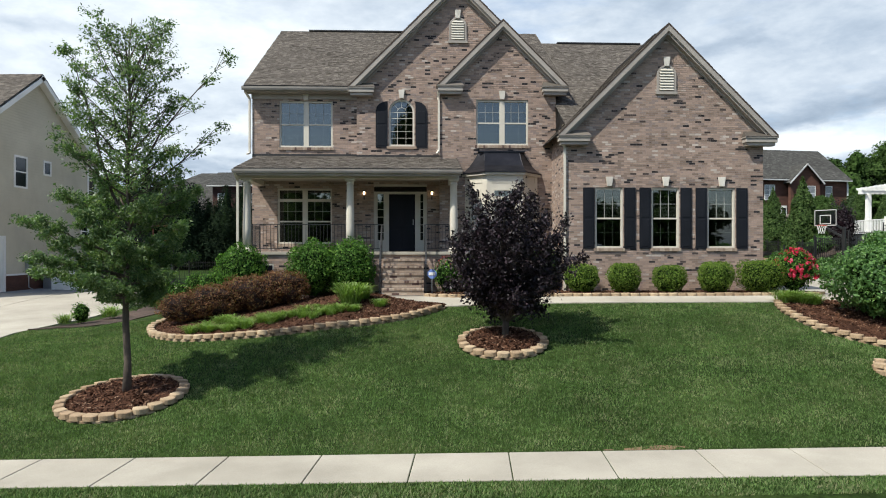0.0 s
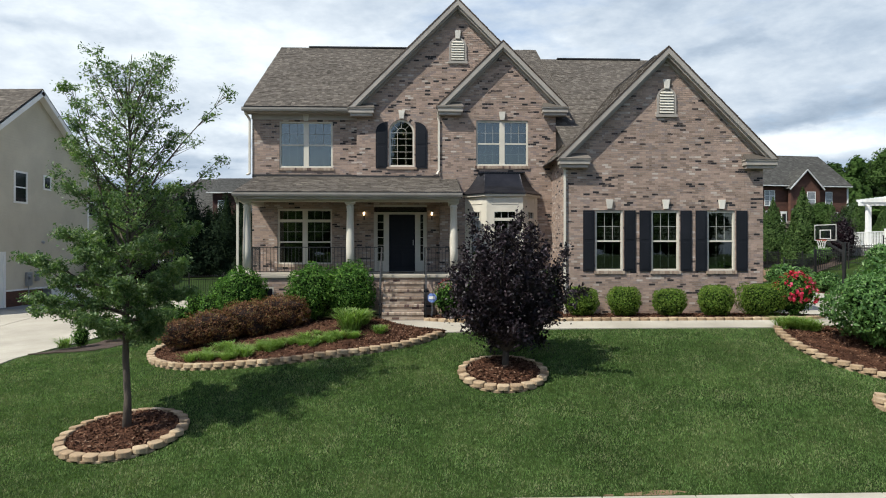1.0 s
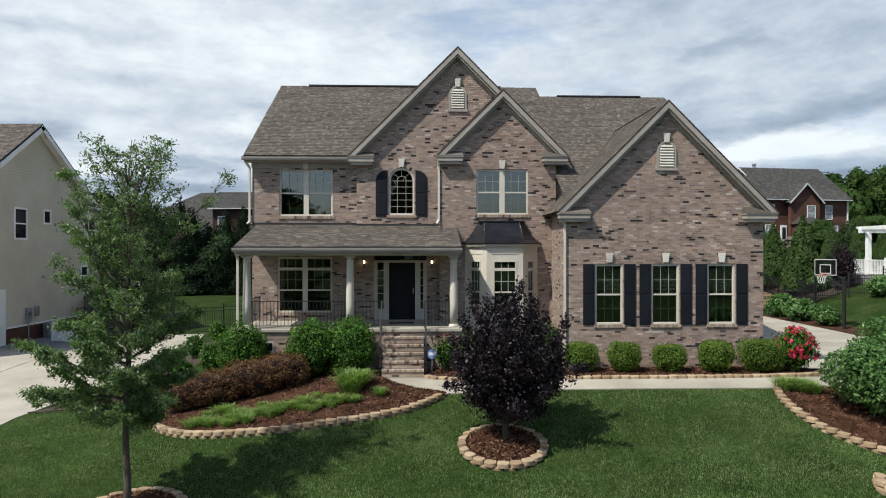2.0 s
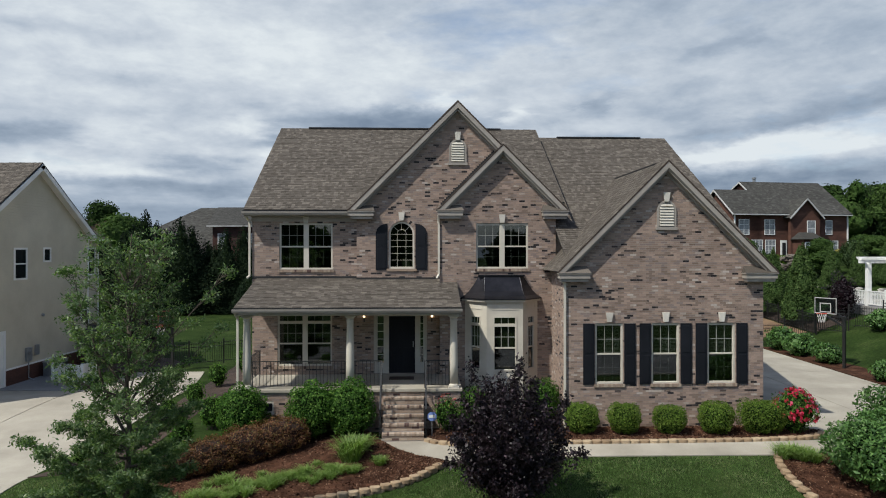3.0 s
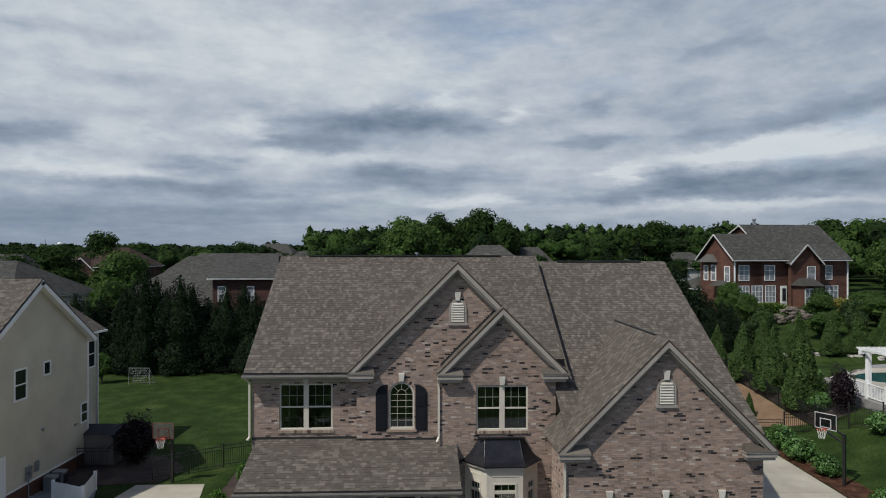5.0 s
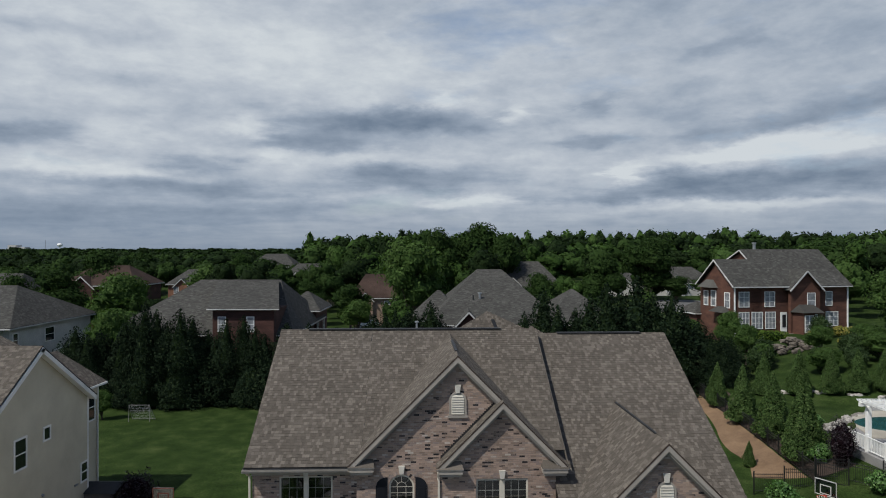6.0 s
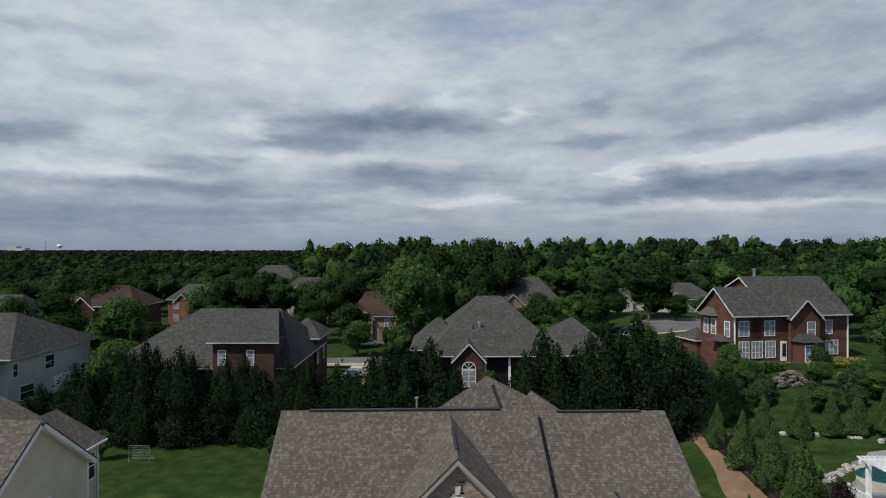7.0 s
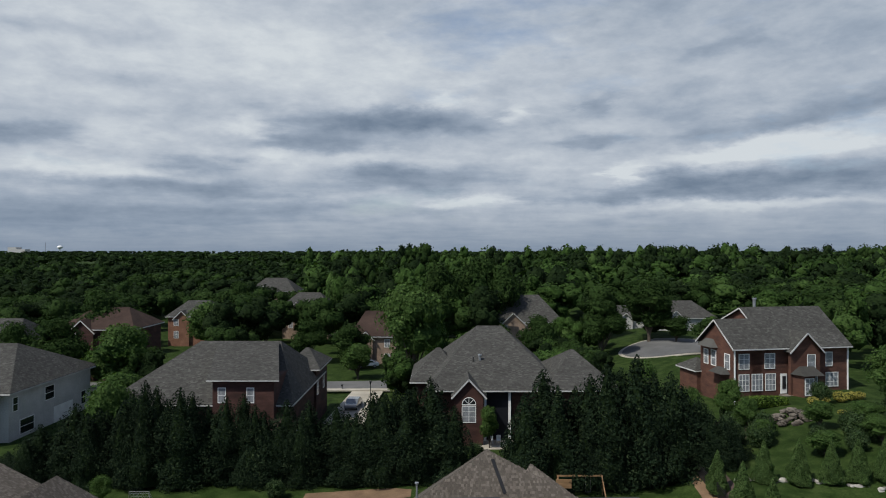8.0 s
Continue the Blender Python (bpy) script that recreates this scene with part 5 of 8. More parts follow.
def roof_plane(name, corners, material=SHINGLE, thick=0.035, row=0.145, piece=(0.07, 0.16), parent=None, label="", lay=True):
    """A roof slope: corners in order, the first two along the eave."""
    c = [Vector(p) for p in corners]
    n = (c[1] - c[0]).cross(c[2] - c[0]).normalized()
    if n.z < 0:
        n = -n
    ob = part(name, Build().prism([p - n * thick for p in c], n * (thick - 0.012)), FLASHING if lay else material, parent or house, label)
    if lay:
        u = (c[1] - c[0]).normalized()
        SHINGLES.append((ob, c[0], u, n.cross(u) if n.cross(u).z > 0 else -n.cross(u), n, [((p - c[0]).dot(u), (p - c[0]).dot(n.cross(u) if n.cross(u).z > 0 else -n.cross(u))) for p in c], row, piece, material))
    return ob


EAVE_Y, EAVE_Z, RIDGE_Y, RIDGE_Z = 24.32, 9.20, 31.1, 13.27
lp = (RIDGE_Z - EAVE_Z) / (RIDGE_Y - EAVE_Y)
roof_plane("main_roof", [(-7.0, EAVE_Y, EAVE_Z), (-2.9, EAVE_Y, EAVE_Z), (-2.9, RIDGE_Y, RIDGE_Z), (-7.0, RIDGE_Y, RIDGE_Z)], label="weathered grey-brown shingle roof")
roof_plane("main_roof", [(-2.9, 24.88, EAVE_Z + 0.56 * lp), (4.5, 24.88, EAVE_Z + 0.56 * lp), (4.5, RIDGE_Y, RIDGE_Z), (-2.9, RIDGE_Y, RIDGE_Z)])
roof_plane("rear_roof", [(4.5, 37.9, 9.2), (-7.0, 37.9, 9.2), (-7.0, RIDGE_Y, RIDGE_Z), (4.5, RIDGE_Y, RIDGE_Z)], lay=False)
R_Y, R_Z, rp = 31.6, 13.0, 0.60
roof_plane("side_roof", [(4.02, 22.3, R_Z - (R_Y - 22.3) * rp), (10.66, 22.3, R_Z - (R_Y - 22.3) * rp), (10.66, R_Y, R_Z), (4.02, R_Y, R_Z)])
roof_plane("rear_roof", [(10.66, 40.2, 8.5), (4.02, 40.2, 8.5), (4.02, R_Y, R_Z), (10.66, R_Y, R_Z)], lay=False)
part("side_gable_wall", Build().prism([(10.1, 22.9, 6.6), (10.1, 22.9, 7.5), (10.1, R_Y, R_Z - 0.16), (10.1, 39.9, 8.5), (10.1, 39.9, 6.6)], (0.2, 0, 0)), MORTAR, house)
# garage gable
roof_plane("garage_roof", [(3.57, 29.0, 7.09), (3.57, 21.6, 7.09), (7.155, 21.6, 10.675), (7.155, 29.0, 10.675)])
roof_plane("garage_roof", [(10.74, 21.6, 7.09), (10.74, 29.0, 7.09), (7.155, 29.0, 10.675), (7.155, 21.6, 10.675)])
# great and small front gables share their right slope
roof_plane("gable_roof", [(-3.36, 31.0, 9.19), (-3.36, 24.30, 9.19), (0.56, 24.30, 13.11), (0.56, 31.0, 13.11)])
roof_plane("gable_roof", [(2.14, 24.30, 11.53), (2.14, 31.0, 11.53), (0.56, 31.0, 13.11), (0.56, 24.30, 13.11)])
roof_plane("gable_roof", [(4.48, 23.97, 9.19), (4.48, 29.0, 9.19), (2.14, 29.0, 11.53), (2.14, 23.97, 11.53)])
roof_plane("gable_roof", [(-0.20, YB, 9.19), (-0.20, 23.97, 9.19), (2.14, 23.97, 11.53), (2.14, YB, 11.53)])
roof_plane("porch_roof", [(-6.62, 21.62, 5.97), (0.52, 21.62, 5.97), (0.52, 24.72, 6.76), (-6.62, 24.72, 6.76)], piece=(0.10, 0.22))
# hipped rear wing
apex, apex2 = (3.05, 38.2, 13.42), (3.05, 38.4, 13.42)
for c in ([(-4.3, 35.2, 9.5), (11.7, 35.2, 9.5), apex], [(-1.0, 42, 9.5), (-4.3, 35.2, 9.5), apex, apex2], [(11.7, 35.2, 9.5), (8.0, 42, 9.5), apex2, apex], [(8.0, 42, 9.5), (-1.0, 42, 9.5), apex2]):
    roof_plane("rear_wing_roof", c, lay=len(c) == 3)
roof_plane("rear_wing_roof", [(4.0, 36.6, 11.2), (7.8, 36.6, 11.2), (5.5, 38.3, 12.6)])
part("rear_wing", Build().box(-0.8, 7.8, 35.5, 41.7, 1.7, 9.6), MORTAR, house)
# ridge vents and flashings
cap = Build().box(-5.75, 2.9, RIDGE_Y - 0.14, RIDGE_Y + 0.14, RIDGE_Z - 0.02, RIDGE_Z + 0.035)
part("ridge_vent", cap, FLASHING, house, "dark ridge vent")
part("ridge_vent", Build().box(5.6, 9.5, R_Y - 0.14, R_Y + 0.14, R_Z - 0.02, R_Z + 0.035), FLASHING, house, "dark ridge vent")
part("ridge_vent", Build().box(0.51, 0.61, 25.4, 28.4, 13.06, 13.135), FLASHING, house, "dark ridge vent")
part("ridge_vent", Build().box(7.115, 7.195, 22.8, 27.5, 10.635, 10.70), FLASHING, house, "dark ridge vent")
part("ridge_vent", Build().beam((3.3, 37.85, 13.0), (3.85, 36.7, 11.5), 0.20, 0.05), FLASHING, house, "dark ridge vent")
part("rake_flashing", Build().beam((4.515, EAVE_Y - 0.02, EAVE_Z - 0.05), (4.515, RIDGE_Y, RIDGE_Z - 0.05), 0.02, 0.12), SHINGLE, house)
st = Build()
for k in range(34):
    x = -0.05 + k * 2.14 / 34
    z = 9.19 + (x + 0.20)
    st.box(x, x + 0.066, YB - 0.022, YB - 0.002, z - 0.02, z + 0.15)
part("step_flashing", st, FLASHING, house, "stepped dark flashing")
part("wall_flashing", Build().box(-6.78, -3.06, YA - 0.03, YA - 0.012, 6.74, 6.84).box(-3.06, 0.62, YB - 0.03, YB - 0.012, 6.70, 6.80), FLASHING, house)
part("roof_pipe", Build().tube([(-0.9, 33.0, 12.0), (-0.9, 33.0, 13.36)], 0.05, 10).tube([(-0.9, 33.0, 13.36), (-0.9, 33.0, 13.42)], 0.10, 10), GALVANISED, house)


def rake(p_low, p_top, y, wall_y, name="rake_board"):
    """The trim along a gable's slope: barge board, shadow board and soffit."""
    (xa, za), (xb, zb) = p_low, p_top
    d = Vector((xb - xa, 0, zb - za)).normalized()
    n = Vector((-d.z, 0, d.x))
    n = n if n.z > 0 else -n

    def strip(t0, t1, ya, yb):
        pts = [Vector((xa, ya, za)) - n * t0, Vector((xb, ya, zb)) - n * t0 / 1.0, Vector((xb, ya, zb)) - n * t1, Vector((xa, ya, za)) - n * t1]
        for p in pts[1:3]:
            p += d * ((p.x - xb) / d.x * -1.0)
        return Build().prism(pts, (0, yb - ya, 0))

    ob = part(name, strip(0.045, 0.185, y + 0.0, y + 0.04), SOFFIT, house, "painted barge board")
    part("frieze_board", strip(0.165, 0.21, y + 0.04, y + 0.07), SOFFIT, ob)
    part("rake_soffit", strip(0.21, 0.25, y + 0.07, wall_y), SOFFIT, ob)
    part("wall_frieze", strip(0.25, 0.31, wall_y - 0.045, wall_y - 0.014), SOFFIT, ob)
    part("drip_edge", strip(0.012, 0.045, y - 0.008, y + 0.03), DARK_MULCH, ob)


def cornice(x0, x1, z, y, wall_y, name="cornice_return"):
    """A boxed eave return with a little sloped roof of its own."""
    b = Build().box(x0, x1, y, wall_y, z - 0.14, z).box(x0 + 0.05, x1 - 0.05, y + 0.05, wall_y, z - 0.24, z - 0.14).box(x0 - 0.03, x1 + 0.03, y - 0.03, wall_y, z, z + 0.04)
    ob = part(name, b, SOFFIT, house, "boxed cornice return", bevel=0.008)
    part("return_roof", Build().add([(x0 - 0.03, y - 0.04, z + 0.045), (x1 + 0.03, y - 0.04, z + 0.045), (x1 - 0.05, wall_y - 0.013, z + 0.26), (x0 + 0.05, wall_y - 0.013, z + 0.26), (x1 + 0.03, wall_y - 0.013, z + 0.045), (x0 - 0.03, wall_y - 0.013, z + 0.045)],
                                    [(0, 1, 2, 3), (1, 4, 2), (5, 0, 3)]), SHINGLE, ob)


rake((3.57, 7.09), (7.155, 10.675), 21.6, YG), rake((10.74, 7.09), (7.155, 10.675), 21.6, YG)
rake((-3.36, 9.19), (0.56, 13.11), 24.30, YB), rake((2.14, 11.53), (0.56, 13.11), 24.30, YB)
rake((4.48, 9.19), (2.14, 11.53), 23.97, YC), rake((-0.20, 9.19), (2.14, 11.53), 23.97, YC)
cornice(3.63, 4.62, 7.0, 21.6, YG), cornice(9.67, 10.70, 7.0, 21.6, YG)
cornice(-3.30, -2.42, 9.12, 24.28, YB), cornice(-0.16, 0.72, 9.12, 23.95, YC), cornice(3.54, 4.44, 9.12, 23.95, YC)
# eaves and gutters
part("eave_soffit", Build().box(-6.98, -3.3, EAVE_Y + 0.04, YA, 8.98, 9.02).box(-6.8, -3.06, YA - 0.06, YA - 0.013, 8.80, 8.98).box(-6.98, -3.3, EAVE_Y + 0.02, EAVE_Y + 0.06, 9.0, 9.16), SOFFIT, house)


def gutter(x0, x1, y, z, name="gutter"):
    c = [(0, 0.0), (0, -0.10), (-0.03, -0.12), (-0.09, -0.12), (-0.115, -0.06), (-0.125, 0.0), (-0.115, 0.0), (-0.10, -0.06), (-0.08, -0.108), (-0.012, -0.108), (-0.012, 0.0)]
    return part(name, Build().prism([(x0, y + a, z + b) for a, b in c], (x1 - x0, 0, 0)), SOFFIT, house, "painted metal gutter")


gutter(-7.04, -3.34, EAVE_Y + 0.02, 9.14), gutter(-6.66, 0.54, 21.66, 5.93)
part("porch_fascia", Build().box(-6.60, 0.50, 21.66, 21.70, 5.74, 5.93).box(-6.60, -6.56, 21.7, YA, 5.74, 5.95), SOFFIT, house)
part("drip_edge", Build().box(-6.64, 0.54, 21.60, 21.64, 5.93, 5.95), FLASHING, house)
part("drip_edge", Build().box(-7.04, -3.36, EAVE_Y - 0.02, EAVE_Y + 0.02, 9.15, 9.17), FLASHING, house)


def downspout(path):
    b = Build()
    for p, q in zip(path[:-1], path[1:]):
        b.beam(p, q, 0.075, 0.055, (0, 1, 0) if abs(q[2] - p[2]) > 0.3 else (0, 0, 1))
    part("downspout", b, CREAM, house, "cream downspout", bevel=0.006)


downspout([(-0.14, 24.15, 9.0), (-0.14, 24.22, 8.8), (-0.12, 24.20, 8.7), (-0.12, 24.20, 6.92), (-0.2, 24.05, 6.78)])
downspout([(-6.96, 24.4, 9.0), (-6.86, 24.68, 8.8), (-6.86, 24.68, 6.86), (-6.90, 24.5, 6.80)])
downspout([(3.65, 21.65, 6.92), (3.85, 21.84, 6.7), (3.85, 21.84, 2.0)])
downspout([(-6.58, 21.62, 5.82), (-6.56, 21.9, 5.6), (-6.56, 21.9, 2.0)])


# ---- the neighbouring house with lap siding ----
next_house = thing("house", "two-storey beige vinyl-sided house with a grey shingle gable roof", "house", at=(-26, 36, 1.4))
NX, PEAK_Y, PEAK_Z = -20.17, 33.8, 12.11
part("core", Build().prism([(NX - 0.03, 26.9, 1.0), (NX - 0.03, 38.75, 1.0), (NX - 0.03, 38.75, 8.7), (NX - 0.03, PEAK_Y, PEAK_Z - 0.12), (NX - 0.03, 26.9, 7.25)], (-12, 0, 0))
     .box(-33, -21.9, 38.75, 43.3, 1.0, 8.45), SIDING, next_house)
for k in range(75):
    z = 2.25 + k * 0.135
    lo, hi = 26.92, 38.73
    if z > 6.5:
        lo = max(lo, PEAK_Y - (PEAK_Z - 0.15 - z) / 0.68)
        hi = min(hi, PEAK_Y + (PEAK_Z - 0.15 - z) / 0.66)
    if hi - lo > 0.3:
        part("siding_board", Build().prism([(NX, lo, z), (NX + 0.022, lo, z), (NX + 0.004, lo, z + 0.138), (NX, lo, z + 0.138)], (0, hi - lo, 0)), SIDING, next_house)
    if z < 8.3:
        part("siding_board", Build().prism([(-21.9, 38.77, z), (-21.878, 38.77, z), (-21.896, 38.77, z + 0.138), (-21.9, 38.77, z + 0.138)], (0, 4.5, 0)), SIDING, next_house)
part("foundation", Build().box(NX - 0.02, NX + 0.015, 31.45, 38.75, 1.2, 2.25), RED_BRICK, next_house, "dark red brick foundation")
part("sill_board", Build().box(NX - 0.02, NX + 0.05, 31.45, 38.75, 2.20, 2.28), WHITE, next_house)
part("corner_board", Build().box(NX - 0.02, NX + 0.035, 38.65, 38.79, 2.2, 8.6), WHITE, next_house)
part("corner_board", Build().box(-21.92, -21.86, 43.2, 43.32, 1.4, 8.4), WHITE, next_house)
part("garage_trim", Build().box(NX - 0.02, NX + 0.05, 28.8, 31.4, 3.9, 4.05).box(NX - 0.02, NX + 0.05, 31.25, 31.4, 1.4, 3.9), WHITE, next_house)
part("garage_door", Build().box(NX - 0.01, NX + 0.03, 28.7, 31.25, 1.4, 3.9), WHITE, next_house)


def side_window(y0, y1, z0, z1, x, name="window", parent=next_house, rail=True, face=1, trim=0.09, drawn=False):
    """A window in a wall that faces along x."""
    def b(ya, yb, za, zb, t):
        return (x - 0.01, x + t, ya, yb, za, zb) if face > 0 else (x - t, x + 0.01, ya, yb, za, zb)
    ob = part(name, Build().box(*b(y0, y1, z0, z1, 0.03)), BLIND_GLASS if drawn else DARK_GLASS, parent, "window pane with pale blinds drawn" if drawn else "dark window pane")
    part("window_frame", Build().ring((x - 0.01 * face, y0, z0), (0, 1, 0), (0, 0, 1), y1 - y0, z1 - z0, trim, (0.07 * face, 0, 0)), WHITE, ob, "white window frame")
    if rail:
        part("meeting_rail", Build().box(*b(y0, y1, (z0 + z1) / 2 - 0.03, (z0 + z1) / 2 + 0.03, 0.045)), WHITE, ob, "white bar")
    return ob


def front_window(x0, x1, z0, z1, y, parent, cols=2, rows=3, arch=False, trim=0.07):
    """A window of a far house, in a wall that faces the street behind the camera."""
    ob = part("window", Build().box(x0, x1, y - 0.03, y + 0.005, z0, z1), BLIND_GLASS, parent, "window pane with pale blinds drawn")
    part("window_frame", Build().ring((x0, y + 0.01, z0), (1, 0, 0), (0, 0, 1), x1 - x0, z1 - z0, trim, (0, -0.07, 0)), WHITE, ob, "white window frame")
    for k in range(1, cols):
        x = x0 + (x1 - x0) * k / cols
        part("mullion", Build().box(x - 0.03, x + 0.03, y - 0.05, y, z0, z1), WHITE, ob, "white bar")
    for k in range(1, rows):
        z = z0 + (z1 - z0) * k / rows
        part("muntin", Build().box(x0, x1, y - 0.045, y, z - 0.02, z + 0.02), WHITE, ob, "white bar")
    if arch:
        r, cx = (x1 - x0) / 2, (x0 + x1) / 2
        fan = Build()
        arc = [math.pi * k / 10 for k in range(11)]
        for a, b in zip(arc[:-1], arc[1:]):
            fan.prism([(cx + q * math.cos(t), y - 0.05, z1 + 0.25 + q * math.sin(t)) for q, t in ((r, a), (r, b), (r + trim, b), (r + trim, a))], (0, 0.05, 0))
        for t in (0.25, 0.5, 0.75):
            fan.beam((cx, y - 0.04, z1 + 0.25), (cx + r * math.cos(math.pi * t), y - 0.04, z1 + 0.25 + r * math.sin(math.pi * t)), 0.05, 0.03, (0, 1, 0))
        fan.box(x0 - trim, x1 + trim, y - 0.05, y, z1 + 0.15, z1 + 0.25)
        part("fanlight", fan, WHITE, ob)
        part("fan_pane", Build().prism([(cx + r * math.cos(t), y - 0.02, z1 + 0.25 + r * math.sin(t)) for t in arc], (0, 0.02, 0)), DARK_GLASS, ob)
    return ob


BLIND_GLASS = surface("blind_behind_glass", [(0.2, (0.17, 0.18, 0.19)), (0.8, (0.25, 0.26, 0.27))], rough=0.12, bump=0, specular=0.6, stain=2.0)
DARK_GLASS = surface("dark_window", [(0.2, (0.012, 0.014, 0.016)), (0.8, (0.02, 0.023, 0.026))], rough=0.06, bump=0, specular=0.6)
side_window(32.1, 32.94, 6.44, 7.80, NX), side_window(34.45, 34.95, 7.25, 7.82, NX, rail=False), side_window(38.0, 38.6, 3.95, 4.92, NX)
side_window(42.1, 42.8, 6.3, 7.85, -21.9)
c = [Vector(p) for p in ((-19.83, 26.6, 7.21), (-19.83, PEAK_Y, PEAK_Z), (-19.83, 39.15, 8.58))]
for a, b in ((0, 1), (1, 2)):
    p, q = c[a], c[b]
    n = (q - p).cross(Vector((-1, 0, 0))).normalized()
    n = n if n.z > 0 else -n
    slope = [p, q, q + Vector((-14, 0, 0)), p + Vector((-14, 0, 0))]
    rf = part("roof", Build().prism([v - n * 0.035 for v in slope], n * 0.025), FLASHING, next_house, "grey shingle roof slope")
    u, v = Vector((-1, 0, 0)), (q - p).normalized() if (q - p).z > 0 else (p - q).normalized()
    low = p if p.z < q.z else q
    length = (q - p).length
    SHINGLES.append((rf, low, u, v, n, [(0, 0), (14, 0), (14, length), (0, length)], 0.145, (0.09, 0.19), SHINGLE))
    part("barge_board", Build().beam(p - n * 0.2 + Vector((0.02, 0, 0)), q - n * 0.2 + Vector((0.02, 0, 0)), 0.22, 0.03, (1, 0, 0)), WHITE, next_house, "white barge board")
    part("rake_soffit", Build().beam(p - n * 0.27 + Vector((-0.18, 0, 0)), q - n * 0.27 + Vector((-0.18, 0, 0)), 0.02, 0.36, (1, 0, 0)), WHITE, next_house)
for c in ([(-21.5, 39.2, 8.5), (-21.5, 43.6, 8.5), (-24.0, 42.4, 10.6), (-24.0, 38.6, 10.6)], [(-21.5, 43.6, 8.5), (-27.0, 43.6, 8.5), (-24.0, 42.4, 10.6)], [(-27.0, 43.6, 8.5), (-27.0, 38.6, 8.5), (-24.0, 38.6, 10.6), (-24.0, 42.4, 10.6)],
          [(-23.9, 37.2, 10.05), (-23.9, 41.6, 10.05), (-27.2, 41.6, 11.75), (-27.2, 37.2, 11.75)], [(-30.5, 41.6, 10.05), (-30.5, 37.2, 10.05), (-27.2, 37.2, 11.75), (-27.2, 41.6, 11.75)]):
    roof_plane("roof", c, parent=next_house)
part("gutter", Build().box(-21.6, -21.42, 39.9, 43.6, 8.36, 8.48), WHITE, next_house, "white gutter")
part("downspout", Build().beam((-21.8, 43.1, 8.4), (-21.8, 43.1, 1.5), 0.08, 0.06, (0, 1, 0)), WHITE, next_house)
meter = part("meter_box", Build().box(NX, NX + 0.14, 32.9, 33.3, 2.4, 3.05), GALVANISED, next_house, "grey electric meter box", bevel=0.01)
part("meter_dial", Build().tube([(NX + 0.14, 33.1, 2.82), (NX + 0.2, 33.1, 2.82)], 0.09, 14), GALVANISED, meter)
part("conduit", Build().tube([(NX + 0.07, 33.1, 2.4), (NX + 0.07, 33.1, 1.6), (NX + 0.3, 33.2, 1.45)], 0.025, 8), GALVANISED, meter)
part("meter_box", Build().box(NX, NX + 0.1, 33.65, 33.95, 2.6, 3.1), GALVANISED, next_house, bevel=0.01)
part("wall_vent", Build().tube([(NX, 34.3, 4.55), (NX + 0.12, 34.3, 4.5)], 0.07, 10), GALVANISED, next_house)
part("wall_vent", Build().box(NX, NX + 0.08, 37.3, 37.6, 3.9, 4.0), GALVANISED, next_house)
for y in (34.3, 35.1):
    ac = thing("gas_regulator", "grey utility cabinet beside the foundation", "utility cabinet", "utility cabinets", at=(NX + 0.5, y, on_ground(-20, y)))
    z = on_ground(-20, y)
    part("cabinet", Build().box(NX + 0.2, NX + 0.75, y - 0.25, y + 0.25, z, z + 0.72), GALVANISED, ac, bevel=0.03)
    part("grille", Build().box(NX + 0.75, NX + 0.765, y - 0.2, y + 0.2, z + 0.12, z + 0.6), IRON, ac)
    part("lid", Build().box(NX + 0.18, NX + 0.77, y - 0.27, y + 0.27, z + 0.72, z + 0.75), GALVANISED, ac)
# white vinyl screen
scr = thing("privacy_screen", "white vinyl corner screen fence hiding bins", "screen fence", at=(-17.6, 32.9, 1.45))
for (xa, ya), (xb, yb) in (((-18.8, 33.0), (-17.0, 32.2)), ((-17.0, 32.2), (-17.5, 34.3))):
    n = 9
    for k in range(n):
        p, q = (Vector((xa + (xb - xa) * (k + e) / n, ya + (yb - ya) * (k + e) / n, 1.87)) for e in (0.02, 0.98))
        part("board", Build().beam(p, q, 0.03, 0.92), WHITE, scr)
for x, y in ((-18.85, 33.0), (-17.0, 32.2), (-17.5, 34.35)):
    part("post", Build().box(x - 0.06, x + 0.06, y - 0.06, y + 0.06, 1.3, 2.38).box(x - 0.07, x + 0.07, y - 0.07, y + 0.07, 2.38, 2.41), WHITE, scr)
shed = thing("storage_shed", "low brown resin garden shed against the siding", "shed", at=(-19, 39, 1.5))
part("wall_shell", Build().box(-20.3, -18.5, 38.3, 40.2, 1.4, 3.2), WOODY := surface("taupe_resin", [(0.2, (0.13, 0.11, 0.095)), (0.8, (0.17, 0.145, 0.125))], rough=0.7), shed, bevel=0.03)
part("roof", Build().prism([(-20.45, 38.15, 3.2), (-20.45, 39.25, 3.55), (-20.45, 40.35, 3.2)], (2.1, 0, 0)), FLASHING, shed, bevel=0.02)
part("door", Build().box(-20.0, -18.8, 38.27, 38.3, 1.5, 3.05), WOODY, shed)


# ---- fences ----
def fence_panel(length):
    ob = thing("fence_panel", "black metal picket fence panel", "fence", "metal picket fences")
    for z in (0.15, 0.98, 1.16):
        part("rail", Build().box(0, length, -0.018, 0.018, z - 0.015, z + 0.015), IRON, ob)
    part("post", Build().box(-0.032, 0.032, -0.032, 0.032, -0.2, 1.32).box(-0.04, 0.04, -0.04, 0.04, 1.32, 1.35), IRON, ob)
    n = round(length / 0.12)
    pk = Build().box(-0.009, 0.009, -0.009, 0.009, 0.06, 1.24).mesh("picket")
    pk.materials.append(IRON)
    for k in range(1, n):
        o = new("picket", pk)
        o.parent, o.matrix_basis = ob, pose(length * k / n, 0, 0)
    return ob


